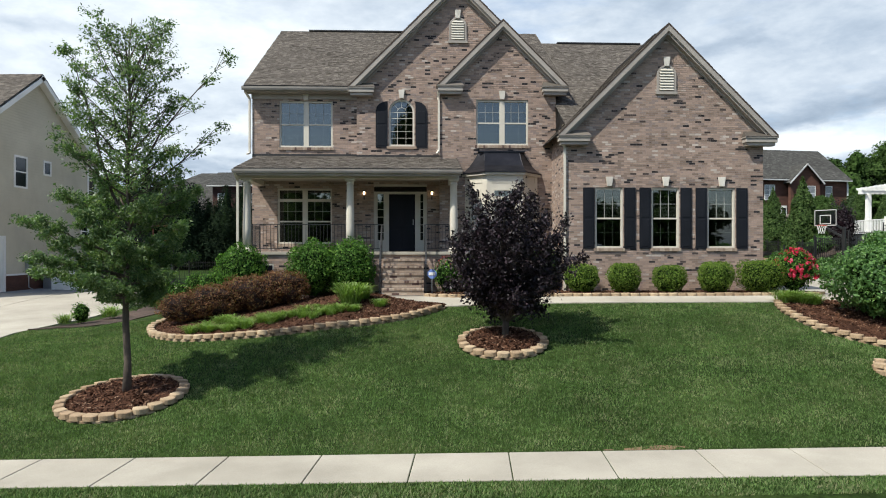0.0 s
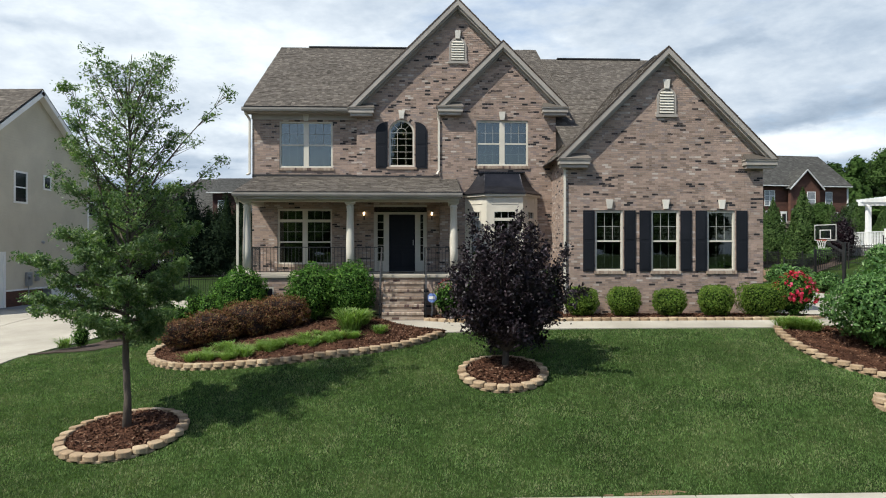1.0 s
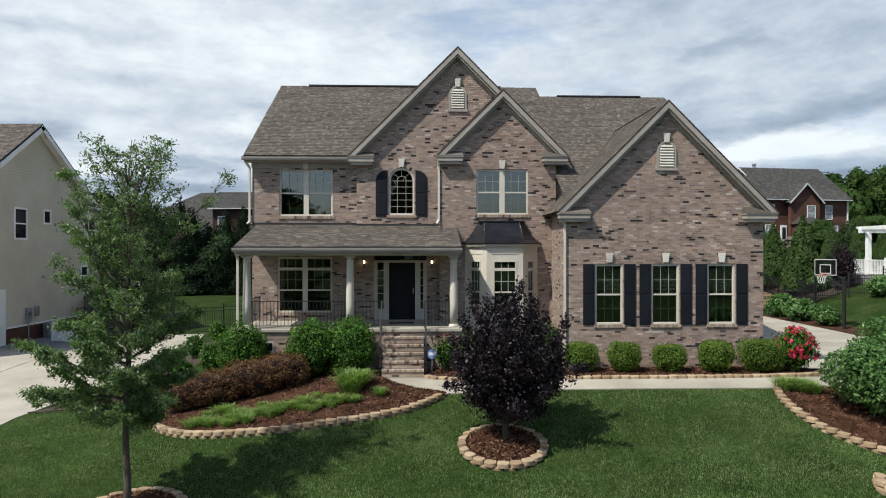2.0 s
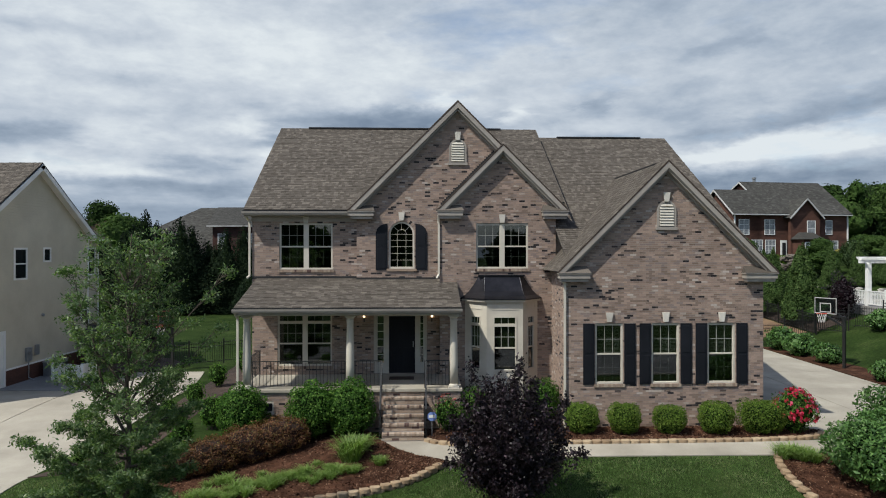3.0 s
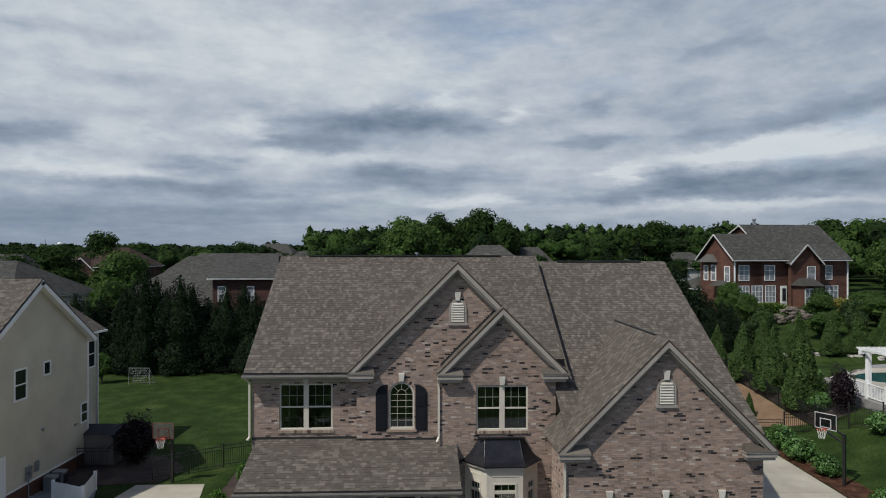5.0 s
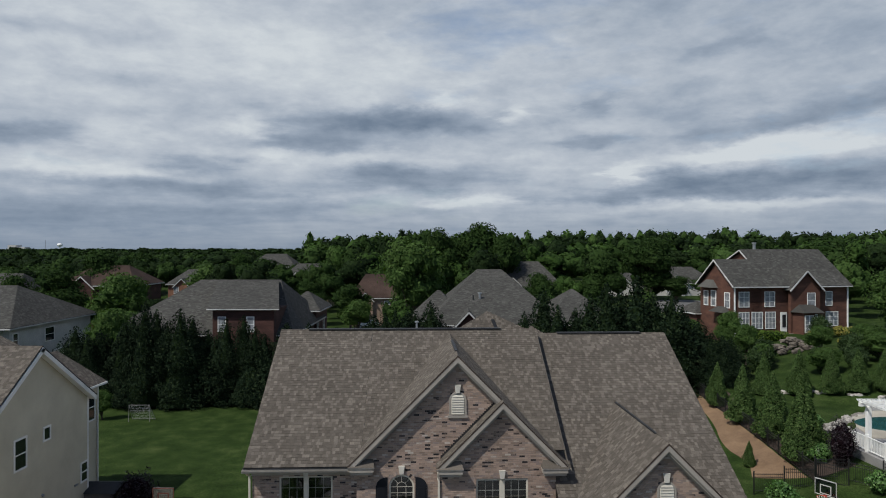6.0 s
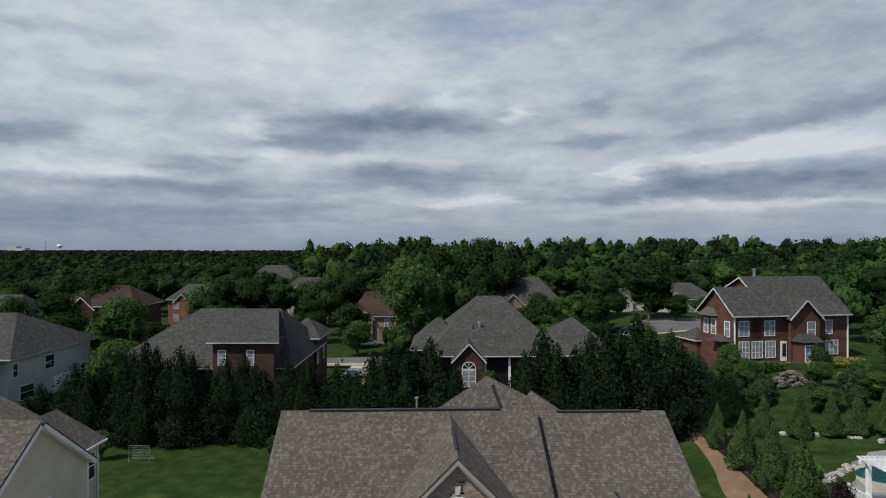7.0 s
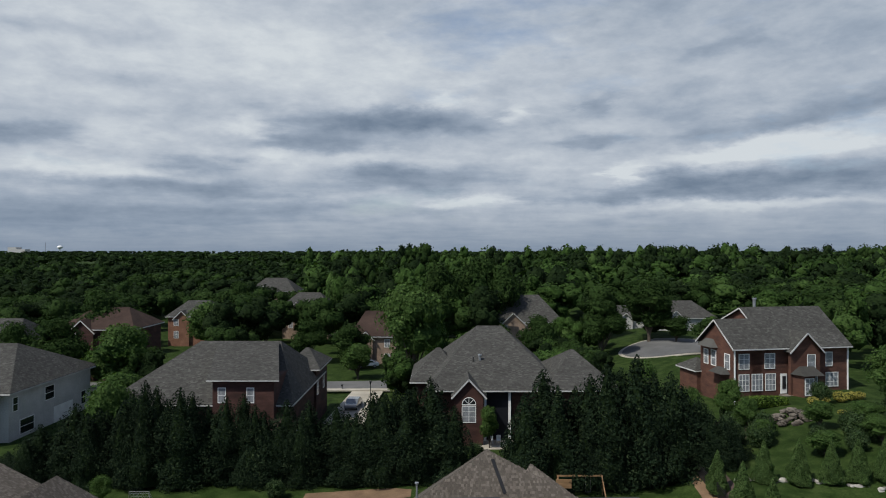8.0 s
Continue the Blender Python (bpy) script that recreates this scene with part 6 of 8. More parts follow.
panel, used = fence_panel(1.83), []
for line in ([(-15.2, 35.7), (-8.0, 40.2)], [(18.95, 41.6), (22.7, 41.5)], [(22.7, 41.5), (23.45, 52.0), (24.35, 67.0)], [(22.7, 41.5), (25.2, 38.2), (31.0, 37.0)], [(32.5, 80.0), (27.6, 68.0)], [(-20.2, 37.5), (-18.4, 37.6)]):
    for (xa, ya), (xb, yb) in zip(line[:-1], line[1:]):
        d = math.hypot(xb - xa, yb - ya)
        for k in range(int(d / 1.83) + 1):
            x, y = xa + (xb - xa) * k * 1.83 / d, ya + (yb - ya) * k * 1.83 / d
            x2, y2 = x + (xb - xa) * 1.83 / d, y + (yb - ya) * 1.83 / d
            used.append(pose(x, y, (on_ground(x, y) + on_ground(x2, y2)) / 2 + 0.02, 0, 0, math.degrees(math.atan2(yb - ya, xb - xa))))
for m in used[1:]:
    copy_thing(panel, m)
panel.matrix_basis = used[0]


# ---- basketball hoops, goal, pergola ----
def hoop(x, y, height, reach, board, label, edge=WHITE, name="basketball_hoop", turn=0):
    """A driveway hoop with its arm reach long; turn: degrees by which the board looks away to -x."""
    z = on_ground(x, y)
    ob = thing(name, label, "basketball hoop", "basketball hoops", at=(x, y, z))
    part("pole", Build().beam((x, y, z), (x, y, z + height - 0.5), 0.13, 0.13, (0, 1, 0)), IRON, ob, bevel=0.01)
    part("arm", Build().beam((x, y, z + height - 0.6), (x - reach, y - 0.25, z + height - 0.1), 0.06, 0.1).beam((x, y, z + height - 1.0), (x - reach, y - 0.25, z + height - 0.5), 0.06, 0.1), IRON, ob)
    bx, by, bz, W2 = x - reach, y - 0.3, z + height, 0.54
    pane = part("backboard", Build().box(bx - W2, bx + W2, by, by + 0.03, bz - 0.4, bz + 0.4), board, ob, "framed backboard")
    fr = Build()
    for a in (bx - W2, bx + W2 - 0.03):
        fr.box(a, a + 0.03, by - 0.012, by, bz - 0.4, bz + 0.4)
    fr.box(bx - W2 + 0.04, bx + W2 - 0.04, by - 0.012, by, bz + 0.36, bz + 0.4).box(bx - W2 + 0.04, bx + W2 - 0.04, by - 0.012, by, bz - 0.4, bz - 0.36)
    part("border", fr, edge, pane)
    sq = Build()
    sq.box(bx - 0.28, bx - 0.24, by - 0.014, by, bz - 0.32, bz + 0.14).box(bx + 0.24, bx + 0.28, by - 0.014, by, bz - 0.32, bz + 0.14).box(bx - 0.24, bx + 0.24, by - 0.014, by, bz + 0.10, bz + 0.14).box(bx - 0.24, bx + 0.24, by - 0.014, by, bz - 0.32, bz - 0.28)
    part("target_square", sq, edge, pane)
    ring = [(bx + 0.23 * math.cos(k * math.tau / 20), by - 0.34 + 0.23 * math.sin(k * math.tau / 20), bz - 0.38) for k in range(21)]
    rim = part("rim", Build().tube(ring, 0.012, 6, False).box(bx - 0.08, bx + 0.08, by - 0.12, by, bz - 0.41, bz - 0.36), RED, ob, "orange-red rim")
    net = Build()
    for k in range(12):
        for s in (-1, 1):
            a, b = k * math.tau / 12, (k + s * 1.0) * math.tau / 12
            net.tube([(bx + r * math.cos(t), by - 0.34 + r * math.sin(t), bz - h) for r, t, h in ((0.22, a, 0.39), (0.17, (a + b) / 2, 0.58), (0.13, b, 0.80))], 0.006, 4, False)
    part("net", net, WHITE, rim, "white cord net")
    swing_round = Matrix.Translation((x, y, 0)) @ Matrix.Rotation(radians(-turn), 4, "Z") @ Matrix.Translation((-x, -y, 0))
    for o in ob.children_recursive:
        o.data.transform(swing_round)
    return ob


hoop(19.7, 33.5, 3.05, 0.75, GLASS, "black pole basketball hoop with a clear backboard", TRIM, turn=58)
hoop(-14.0, 35.3, 2.75, 0.35, GLASS, "dark pole basketball hoop with a red-edged clear backboard", DULL_RED)
goal = thing("soccer_goal", "small white tube soccer goal with a sagging net", "soccer goal", at=(-26.9, 61.2, 1.42))
gz = on_ground(-26.9, 61.2)
part("goal_frame", Build().tube([(-28.2, 61.2, gz), (-28.15, 61.2, gz + 1.5), (-26.35, 61.2, gz + 1.5), (-26.3, 61.2, gz)], 0.028, 8).tube([(-28.15, 61.2, gz + 1.5), (-28.3, 62.2, gz)], 0.02, 6).tube([(-26.35, 61.2, gz + 1.5), (-26.2, 62.2, gz)], 0.02, 6).tube([(-28.3, 62.2, gz + 0.03), (-26.2, 62.2, gz + 0.03)], 0.02, 6), OLD_CONCRETE, goal)
netb = Build()
for k in range(16):
    x = -28.1 + k * 1.75 / 15
    netb.tube([(x, 61.22, gz + 1.48), (x, 62.18, gz + 0.05)], 0.004, 3, False)
for k in range(9):
    s = k / 8
    netb.tube([(-28.15 - 0.15 * s, 61.2 + s, gz + 1.48 - 1.45 * s), (-26.35 + 0.15 * s, 61.2 + s, gz + 1.48 - 1.45 * s)], 0.004, 3, False)
part("net", netb, GALVANISED, goal)
swing = thing("swing_frame", "weathered wooden swing frame in the back garden", "swing set", at=(11.5, 62, 1.95))
part("top_beam", Build().beam((10.4, 62.3, 4.0), (14.6, 62.3, 4.0), 0.12, 0.12), WOOD, swing)
for x, dx in ((10.5, -0.2), (14.5, 0.25)):
    for s in (-1, 1):
        part("leg", Build().beam((x, 62.3, 4.0), (x + dx, 62.3 + s * 0.8, 1.9), 0.1, 0.1, (1, 0, 0)), WOOD, swing)
part("platform", Build().box(10.2, 11.6, 61.6, 63.0, 3.1, 3.2).box(10.2, 11.6, 61.6, 61.66, 3.2, 3.9), WOOD, swing)
part("seat", Build().box(13.0, 13.5, 62.2, 62.4, 2.5, 2.54), BLACK, swing)
part("chain", Build().tube([(13.02, 62.3, 2.52), (13.02, 62.3, 3.95)], 0.012, 4).tube([(13.48, 62.3, 2.52), (13.48, 62.3, 3.95)], 0.012, 4), GALVANISED, swing)

TZ = 4.32
setting("pool_terrace", Build().prism([(26.0, 45.0, 2.0), (26.2, 37.9, 2.0), (34, 37.4, 2.0), (41, 44, 2.0), (41, 57.0, 2.0), (34.0, 54.6, 2.0), (31.6, 51.6, 2.0), (29.0, 48.0, 2.0)], (0, 0, TZ - 2.0)), OLD_CONCRETE, "grey paved pool terrace")
setting("pool_surround", Build().prism([(28.6, 45.4, TZ), (40, 44.8, TZ), (40, 53.6, TZ), (33.4, 53.0, TZ), (30.6, 50.8, TZ), (29.2, 48.2, TZ)], (0, 0, 0.05)), CONCRETE, "pale pool coping")
setting("pool_water", Build().prism([(33.2 + 3.6 * math.cos(a), 48.7 + 2.3 * math.sin(a), TZ + 0.05) for a in np.linspace(0, math.tau, 33)[:-1]], (0, 0, 0.012)), WATER, "clear turquoise pool water")
perg = thing("pergola", "white painted pergola on square posts", "pergola", at=(29, 45, TZ))
for x in (27.0, 31.0):
    for y in (40.3, 43.3):
        part("post", Build().box(x - 0.13, x + 0.13, y - 0.13, y + 0.13, TZ, TZ + 2.62).box(x - 0.18, x + 0.18, y - 0.18, y + 0.18, TZ, TZ + 0.2), WHITE, perg, bevel=0.01)
for y in (40.3, 43.3):
    part("beam", Build().box(26.4, 31.6, y - 0.07, y + 0.07, TZ + 2.62, TZ + 2.85), WHITE, perg)
for k in range(16):
    x = 26.55 + k * 0.32
    part("rafter", Build().prism([(x, 39.7, TZ + 2.92), (x, 39.9, TZ + 2.85), (x, 43.6, TZ + 2.85), (x, 43.8, TZ + 2.92), (x, 43.8, TZ + 2.99), (x, 39.7, TZ + 2.99)], (0.045, 0, 0)), WHITE, perg)
for k in range(9):
    y = 39.9 + k * 0.46
    part("slat", Build().box(26.4, 31.6, y - 0.02, y + 0.02, TZ + 2.994, TZ + 3.03), WHITE, perg)
rl = thing("terrace_railing", "white painted balustrade round the terrace", "railing", at=(27, 42.6, TZ))
for (xa, ya), (xb, yb) in (((26.3, 44.2), (26.45, 38.2)), ((26.45, 38.2), (32.5, 37.8))):
    for z in (0.12, 0.92):
        part("rail", Build().beam((xa, ya, TZ + z), (xb, yb, TZ + z), 0.07, 0.06), WHITE, rl)
    n = round(math.hypot(xb - xa, yb - ya) / 0.14)
    for k in range(n + 1):
        x, y = xa + (xb - xa) * k / n, ya + (yb - ya) * k / n
        if k % 13 == 0:
            part("newel", Build().box(x - 0.09, x + 0.09, y - 0.09, y + 0.09, TZ, TZ + 1.08), WHITE, rl)
        else:
            part("baluster", Build().box(x - 0.02, x + 0.02, y - 0.02, y + 0.02, TZ + 0.12, TZ + 0.92), WHITE, rl)
r = random.Random(4)


def rock_at(x, y, s, seed):
    ob = part("garden_rock", blob(s, s * 0.8, s * 0.6, on_ground(x, y) + s * 0.3, seed, 2.6, 0.5, 7), ROCK if 44 <= seed < 120 else PALE_ROCK)
    ob.data.transform(Matrix.Translation((x, y, 0)))
    return tagged(ob, "pale weathered garden boulder in the slope", "rock", "garden rocks")
for k in range(44):
    x = 26.4 + 12.4 * (k + r.random()) / 44
    rock_at(x, 61.4 - (x - 27) * 0.36 + r.uniform(-0.3, 0.3), r.uniform(0.16, 0.36), k)
for k in range(46):
    a, q = r.uniform(0, math.tau), r.random() ** 0.6
    ob = rock_at(38.0 + 2.3 * q * math.cos(a), 75.2 + 1.6 * q * math.sin(a), r.uniform(0.28, 0.5), 60 + k)
    ob.data.transform(Matrix.Translation((0, 0, 1.5 * (1 - q))))
for k in range(30):
    rock_at(27.1 + k * 0.18 + r.uniform(-0.2, 0.2), 48.4 + k * 0.15 + r.uniform(-0.25, 0.25), r.uniform(0.16, 0.32), 120 + k)


# ---- houses behind ----
def hip_roof(parent, x0, x1, y0, y1, z, rise, run_x, run_y=None, material=GREY_SHINGLE, name="roof", run_x2=None):
    """A hipped roof over a rectangle; run_x: how far its ridge stands in from the ends (0: gables)."""
    ym = (y0 + y1) / 2 if run_y is None else y0 + run_y
    a, b = (x0 + run_x, ym, z + rise), (x1 - (run_x if run_x2 is None else run_x2), ym, z + rise)
    for c in ([(x0, y0, z), (x1, y0, z), b, a], [(x1, y1, z), (x0, y1, z), a, b], [(x0, y1, z), (x0, y0, z), a], [(x1, y0, z), (x1, y1, z), b]):
        if len(c) == 3 and run_x == 0:
            continue
        roof_plane(name, c, material, 0.10, 0.22, (0.2, 0.45), parent, "dark grey shingle slope" if material is GREY_SHINGLE else "")
    part("fascia", Build().box(x0, x1, y0 - 0.03, y0 + 0.05, z - 0.22, z - 0.07).box(x1 - 0.05, x1 + 0.03, y0 + 0.05, y1, z - 0.22, z - 0.06).box(x0 - 0.03, x0 + 0.05, y0 + 0.05, y1, z - 0.22, z - 0.06), TRIM, parent)


def front_gable(parent, x, half, y, yb, z, rise, wall, material=GREY_SHINGLE, base=None):
    """A gabled projection that faces the camera, with white barge boards."""
    part("gable_wall", Build().prism([(x - half, y, base if base is not None else z - 3), (x + half, y, base if base is not None else z - 3), (x + half, y, z), (x, y, z + rise), (x - half, y, z)], (0, 0.4, 0)), wall, parent)
    for s in (-1, 1):
        e = (x + s * (half + 0.4), z - 0.4 * rise / half)
        c = [(e[0], y - 0.3, e[1]), (e[0], yb, e[1]), (x, yb, z + rise + 0.02), (x, y - 0.3, z + rise + 0.02)]
        roof_plane("gable_roof", c if s > 0 else [c[1], c[0], c[3], c[2]], material, 0.08, 0.22, (0.2, 0.45), parent)
        part("barge_board", Build().beam((e[0], y - 0.33, e[1] - 0.14), (x, y - 0.33, z + rise - 0.12), 0.06, 0.17, (0, 0, 1)), TRIM, parent)


# red brick house on the rise: built square, then turned about its near corner
rb = thing("house", "large red brick two-storey house with a slate-grey roof", "house", "houses behind", at=(35.4, 83.2, 6.4))
part("wall", Build().box(35.4, 39.5, 83.2, 89.4, 4.0, 12.1).box(38.0, 52.6, 83.2, 92.2, 4.0, 12.1), RED_BRICK, rb, "red brick wall")
part("gable_wall", Build().prism([(35.42, 83.2, 12.05), (35.42, 86.3, 15.05), (35.42, 89.4, 12.05)], (0.4, 0, 0)).prism([(40.75, 86.0, 12.05), (40.75, 86.0, 14.9), (40.75, 88.0, 16.5), (40.75, 92.2, 14.3), (40.75, 92.2, 12.05)], (0.4, 0, 0)), RED_BRICK, rb)
for c in ([(40.35, 82.7, 12.15), (52.8, 82.7, 12.15), (53.0, 88.0, 16.75), (40.35, 88.0, 16.75)], [(52.8, 92.6, 14.2), (40.35, 92.6, 14.2), (40.35, 88.0, 16.75), (53.0, 88.0, 16.75)],
          [(35.0, 82.7, 12.1), (41.0, 82.7, 12.1), (43.0, 86.3, 15.45), (35.0, 86.3, 15.45)], [(43.0, 89.9, 12.1), (35.0, 89.9, 12.1), (35.0, 86.3, 15.45), (43.0, 86.3, 15.45)]):
    roof_plane("roof", c, GREY_SHINGLE, 0.08, 0.22, (0.2, 0.45), rb, "slate-grey shingle slope")
part("rear_wall", Build().box(40.75, 52.4, 91.9, 92.2, 12.1, 14.2).prism([(52.35, 83.2, 12.0), (52.35, 88.0, 16.4), (52.35, 92.2, 14.1), (52.35, 92.2, 12.0)], (0.25, 0, 0)), RED_BRICK, rb)
part("fascia", Build().box(35.0, 52.8, 82.64, 82.72, 11.94, 12.08), TRIM, rb)
for s, x, yc, half, zl, zt in ((-1, 34.95, 86.3, 3.6, 11.98, 15.33), (1, 34.95, 86.3, 3.6, 11.98, 15.33), (-1, 40.3, 88.0, 1.9, 15.0, 16.6), (1, 40.3, 88.0, 4.4, 14.2, 16.6)):
    part("barge_board", Build().beam((x, yc + s * half, zl), (x, yc, zt), 0.16, 0.06, (1, 0, 0)), TRIM, rb)
for x in (35.5, 52.5):
    part("downspout", Build().box(x - 0.07, x + 0.07, 83.06, 83.18, 5.0, 11.9), WHITE, rb)
front_gable(rb, 45.3, 2.2, 82.4, 88, 12.0, 2.1, RED_BRICK, base=4.5)
for x0, x1 in ((36.2, 37.6), (40.0, 41.4)):
    front_window(x0, x1, 9.55, 11.35, 83.2, rb)
front_window(45.6, 46.7, 9.4, 11.2, 82.4, rb, 1, 2), front_window(49.2, 50.1, 9.6, 11.3, 83.2, rb, 1, 2)
for x0, x1 in ((36.2, 37.6), (38.1, 39.6), (40.1, 41.5)):
    front_window(x0, x1, 6.8, 8.8, 83.2, rb, 3, 3)
front_window(49.2, 51.0, 7.0, 8.7, 83.2, rb, 3, 3), front_window(44.0, 45.2, 6.5, 8.5, 81.15, rb, 2, 4), front_window(46.2, 47.0, 7.2, 8.5, 82.4, rb, 1, 2)
dd = part("door", Build().box(42.3, 43.2, 83.1, 83.2, 6.3, 8.8), WHITE, rb, "white glazed back door")
part("pane", Build().box(42.5, 43.0, 83.06, 83.1, 6.9, 8.5), DARK_GLASS, dd)
part("bay_wall", Build().prism([(43.4, 82.4, 5.5), (43.8, 81.2, 5.5), (45.5, 81.2, 5.5), (46.0, 82.4, 5.5)], (0, 0, 3.4)), RED_BRICK, rb)
part("bay_roof", Build().add([(43.0, 82.4, 8.9), (43.6, 80.8, 8.9), (46.6, 80.8, 8.9), (47.6, 82.4, 8.9), (44.3, 82.4, 9.8), (46.4, 82.4, 9.8)], [(0, 1, 4), (1, 2, 5, 4), (2, 3, 5)]), GREY_SHINGLE, rb)
part("chimney_pipe", Build().tube([(45.0, 90.6, 16.2), (45.0, 90.6, 17.5)], 0.2, 10).tube([(45.0, 90.6, 17.5), (45.0, 90.6, 17.7)], 0.28, 10), GALVANISED, rb)
for x, y, z in ((47.6, 86.5, 14.2), (50.4, 86.0, 13.7)):
    part("roof_vent", Build().tube([(x, y, z), (x, y, z + 0.7)], 0.14, 8), GALVANISED, rb)
for y0, y1, z0, z1 in ((83.9, 84.7, 9.4, 11.2), (86.4, 87.2, 9.4, 11.3), (87.9, 88.6, 9.4, 11.2)):
    side_window(y0, y1, z0, z1, 35.4, parent=rb, face=-1, drawn=True)
part("side_bay_roof", Build().add([(34.5, 86.3, 11.75), (34.5, 88.9, 11.75), (35.42, 86.0, 11.75), (35.42, 89.2, 11.75), (35.42, 86.9, 12.75), (35.42, 88.3, 12.75)], [(0, 1, 5, 4), (0, 4, 2), (1, 3, 5)]), GREY_SHINGLE, rb)
part("porch_roof", Build().add([(34.2, 84.0, 8.75), (34.2, 86.4, 8.75), (35.42, 83.8, 8.75), (35.42, 86.6, 8.75), (35.42, 84.4, 9.45), (35.42, 86.0, 9.45)], [(0, 1, 5, 4), (0, 4, 2), (1, 3, 5)]), GREY_SHINGLE, rb)
part("side_wing", Build().box(34.8, 38.0, 89.4, 93.0, 4.0, 8.2), RED_BRICK, rb)
hip_roof(rb, 34.4, 38.2, 89.2, 93.4, 8.2, 1.4, 1.9)
for k in range(6):
    part("back_step", Build().box(42.0, 44.0, 82.3 - 0.35 * k, 83.1 - 0.35 * k + (0.35 if k else 0), 4.8, 6.2 - 0.2 * k), ROCK, rb)
rb.matrix_basis = Matrix.Translation((36.2, 85.0, 6.6)) @ Matrix.Rotation(radians(10.5), 4, "Z") @ Matrix.Diagonal((0.945, 1.2, 1.0, 1))

# grey-roofed brick house behind, left
lb = thing("house", "dark red brick house under a broad grey hipped roof", "house", "houses behind", at=(-25, 85, 1.5))
part("wall", Build().box(-36.6, -17.1, 76.2, 96, 1.0, 7.4), DARK_BRICK, lb, "dark red brick wall")
hip_roof(lb, -38.0, -16.6, 75.6, 97.0, 7.5, 5.6, 7.4, 10.8, run_x2=3.9)
part("upper_wall", Build().box(-25.2, -18.5, 74.6, 82, 1.0, 10.3), DARK_BRICK, lb, "dark red brick wall")
roof_plane("dormer_roof", [(-25.7, 74.1, 10.42), (-17.8, 74.1, 10.42), (-20.6, 85.6, 13.12), (-28.2, 85.6, 13.12)], GREY_SHINGLE, 0.08, 0.22, (0.2, 0.45), lb)
part("dormer_fascia", Build().box(-25.7, -17.8, 74.04, 74.12, 10.33, 10.43), TRIM, lb)
front_window(-24.55, -23.8, 7.95, 9.5, 74.6, lb, 1, 2), front_window(-21.4, -20.7, 7.95, 9.5, 74.6, lb, 1, 2)
front_window(-24.0, -21.9, 3.0, 5.2, 74.6, lb, 3, 2)
front_window(-26.2, -25.4, 4.6, 6.2, 77.4, lb, 1, 2)
roof_plane("porch_roof", [(-22.2, 72.4, 5.3), (-16.9, 72.4, 5.3), (-16.9, 75.2, 6.2), (-21.2, 75.2, 6.2)], BROWN_SHINGLE, 0.12, 0.3, (0.5, 1.1), lb)
for x in (-22.0, -17.1):
    part("porch_post", Build().box(x - 0.1, x + 0.1, 72.5, 72.7, 1.4, 5.2), WHITE, lb)
front_gable(lb, -29.2, 1.1, 76.2, 79, 7.0, 1.1, DARK_BRICK, base=5.5)
hip_roof(lb, -21.4, -16.2, 90, 99.5, 8.9, 2.2, 2.4)
part("east_wing", Build().box(-20.6, -16.8, 90.6, 98.8, 1.0, 8.8), DARK_BRICK, lb)
for y in (79.5, 83.0):
    g = part("garage_door", Build().box(-17.1, -17.04, y, y + 2.5, 1.5, 3.8), WHITE, lb, "white garage door")
for y in (90.0, 94.5):
    side_window(y + 1, y + 2.0, 5.4, 7.2, -16.8, parent=lb)
part("roof_vent", Build().tube([(-24.5, 86.0, 11.2), (-24.5, 86.0, 12.9)], 0.1, 8).tube([(-22.8, 83, 10.6), (-22.8, 83, 11.6)], 0.08, 8), GALVANISED, lb)

# grey-roofed brick house behind, middle
cb = thing("house", "red brick house with a steep grey hipped roof and white trim", "house", "houses behind", at=(6, 88, 1.9))
part("wall", Build().box(-0.8, 13.4, 81.5, 102, 1.2, 8.1), DARK_BRICK, cb, "red brick wall")
hip_roof(cb, -1.9, 14.6, 80.4, 105.0, 8.1, 6.1, 6.6, 13.6)
front_gable(cb, 3.0, 1.65, 79.0, 86, 8.0, 1.75, DARK_BRICK, base=1.4)
front_window(2.25, 3.75, 4.7, 6.5, 79.0, cb, 2, 3, True)
# black slab before the wall, painted in place of the porch's shade
part("porch_recess", Build().box(4.7, 8.2, 81.3, 81.5, 2.2, 7.6), BLACK, cb)
for x in (7.9, 5.0):
    part("porch_post", Build().box(x - 0.14, x + 0.14, 80.9, 81.18, 1.9, 7.9), WHITE, cb)
for x in (5.6, 6.5):
    ch = thing("garden_chair", "small white garden chair on a patio", "chair", "patio chairs", at=(x, 79.6, 2.0))
    part("seat", Build().box(x - 0.25, x + 0.25, 79.4, 79.9, 2.42, 2.47), WHITE, ch)
    part("backrest", Build().box(x - 0.25, x + 0.25, 79.88, 79.93, 2.47, 2.95), WHITE, ch)
    for sx in (-0.22, 0.22):
        for sy in (79.43, 79.86):
            part("leg", Build().box(x + sx - 0.02, x + sx + 0.02, sy - 0.02, sy + 0.02, 1.98, 2.42), WHITE, ch)
setting("patio", Build().box(3.8, 9.5, 77.5, 81.3, 1.8, 2.0), CONCRETE, "pale concrete patio")
hip_roof(cb, 12.2, 21.0, 80.0, 96.0, 8.2, 3.6, 4.2)
part("garage_wing", Build().box(13.0, 20.2, 80.8, 95.2, 1.2, 8.2), DARK_BRICK, cb)
hip_roof(cb, -4.2, 3.0, 86.0, 99.0, 8.0, 3.4, 3.4)
part("west_wing", Build().box(-3.4, 2.4, 86.8, 98.2, 1.2, 8.0), DARK_BRICK, cb)
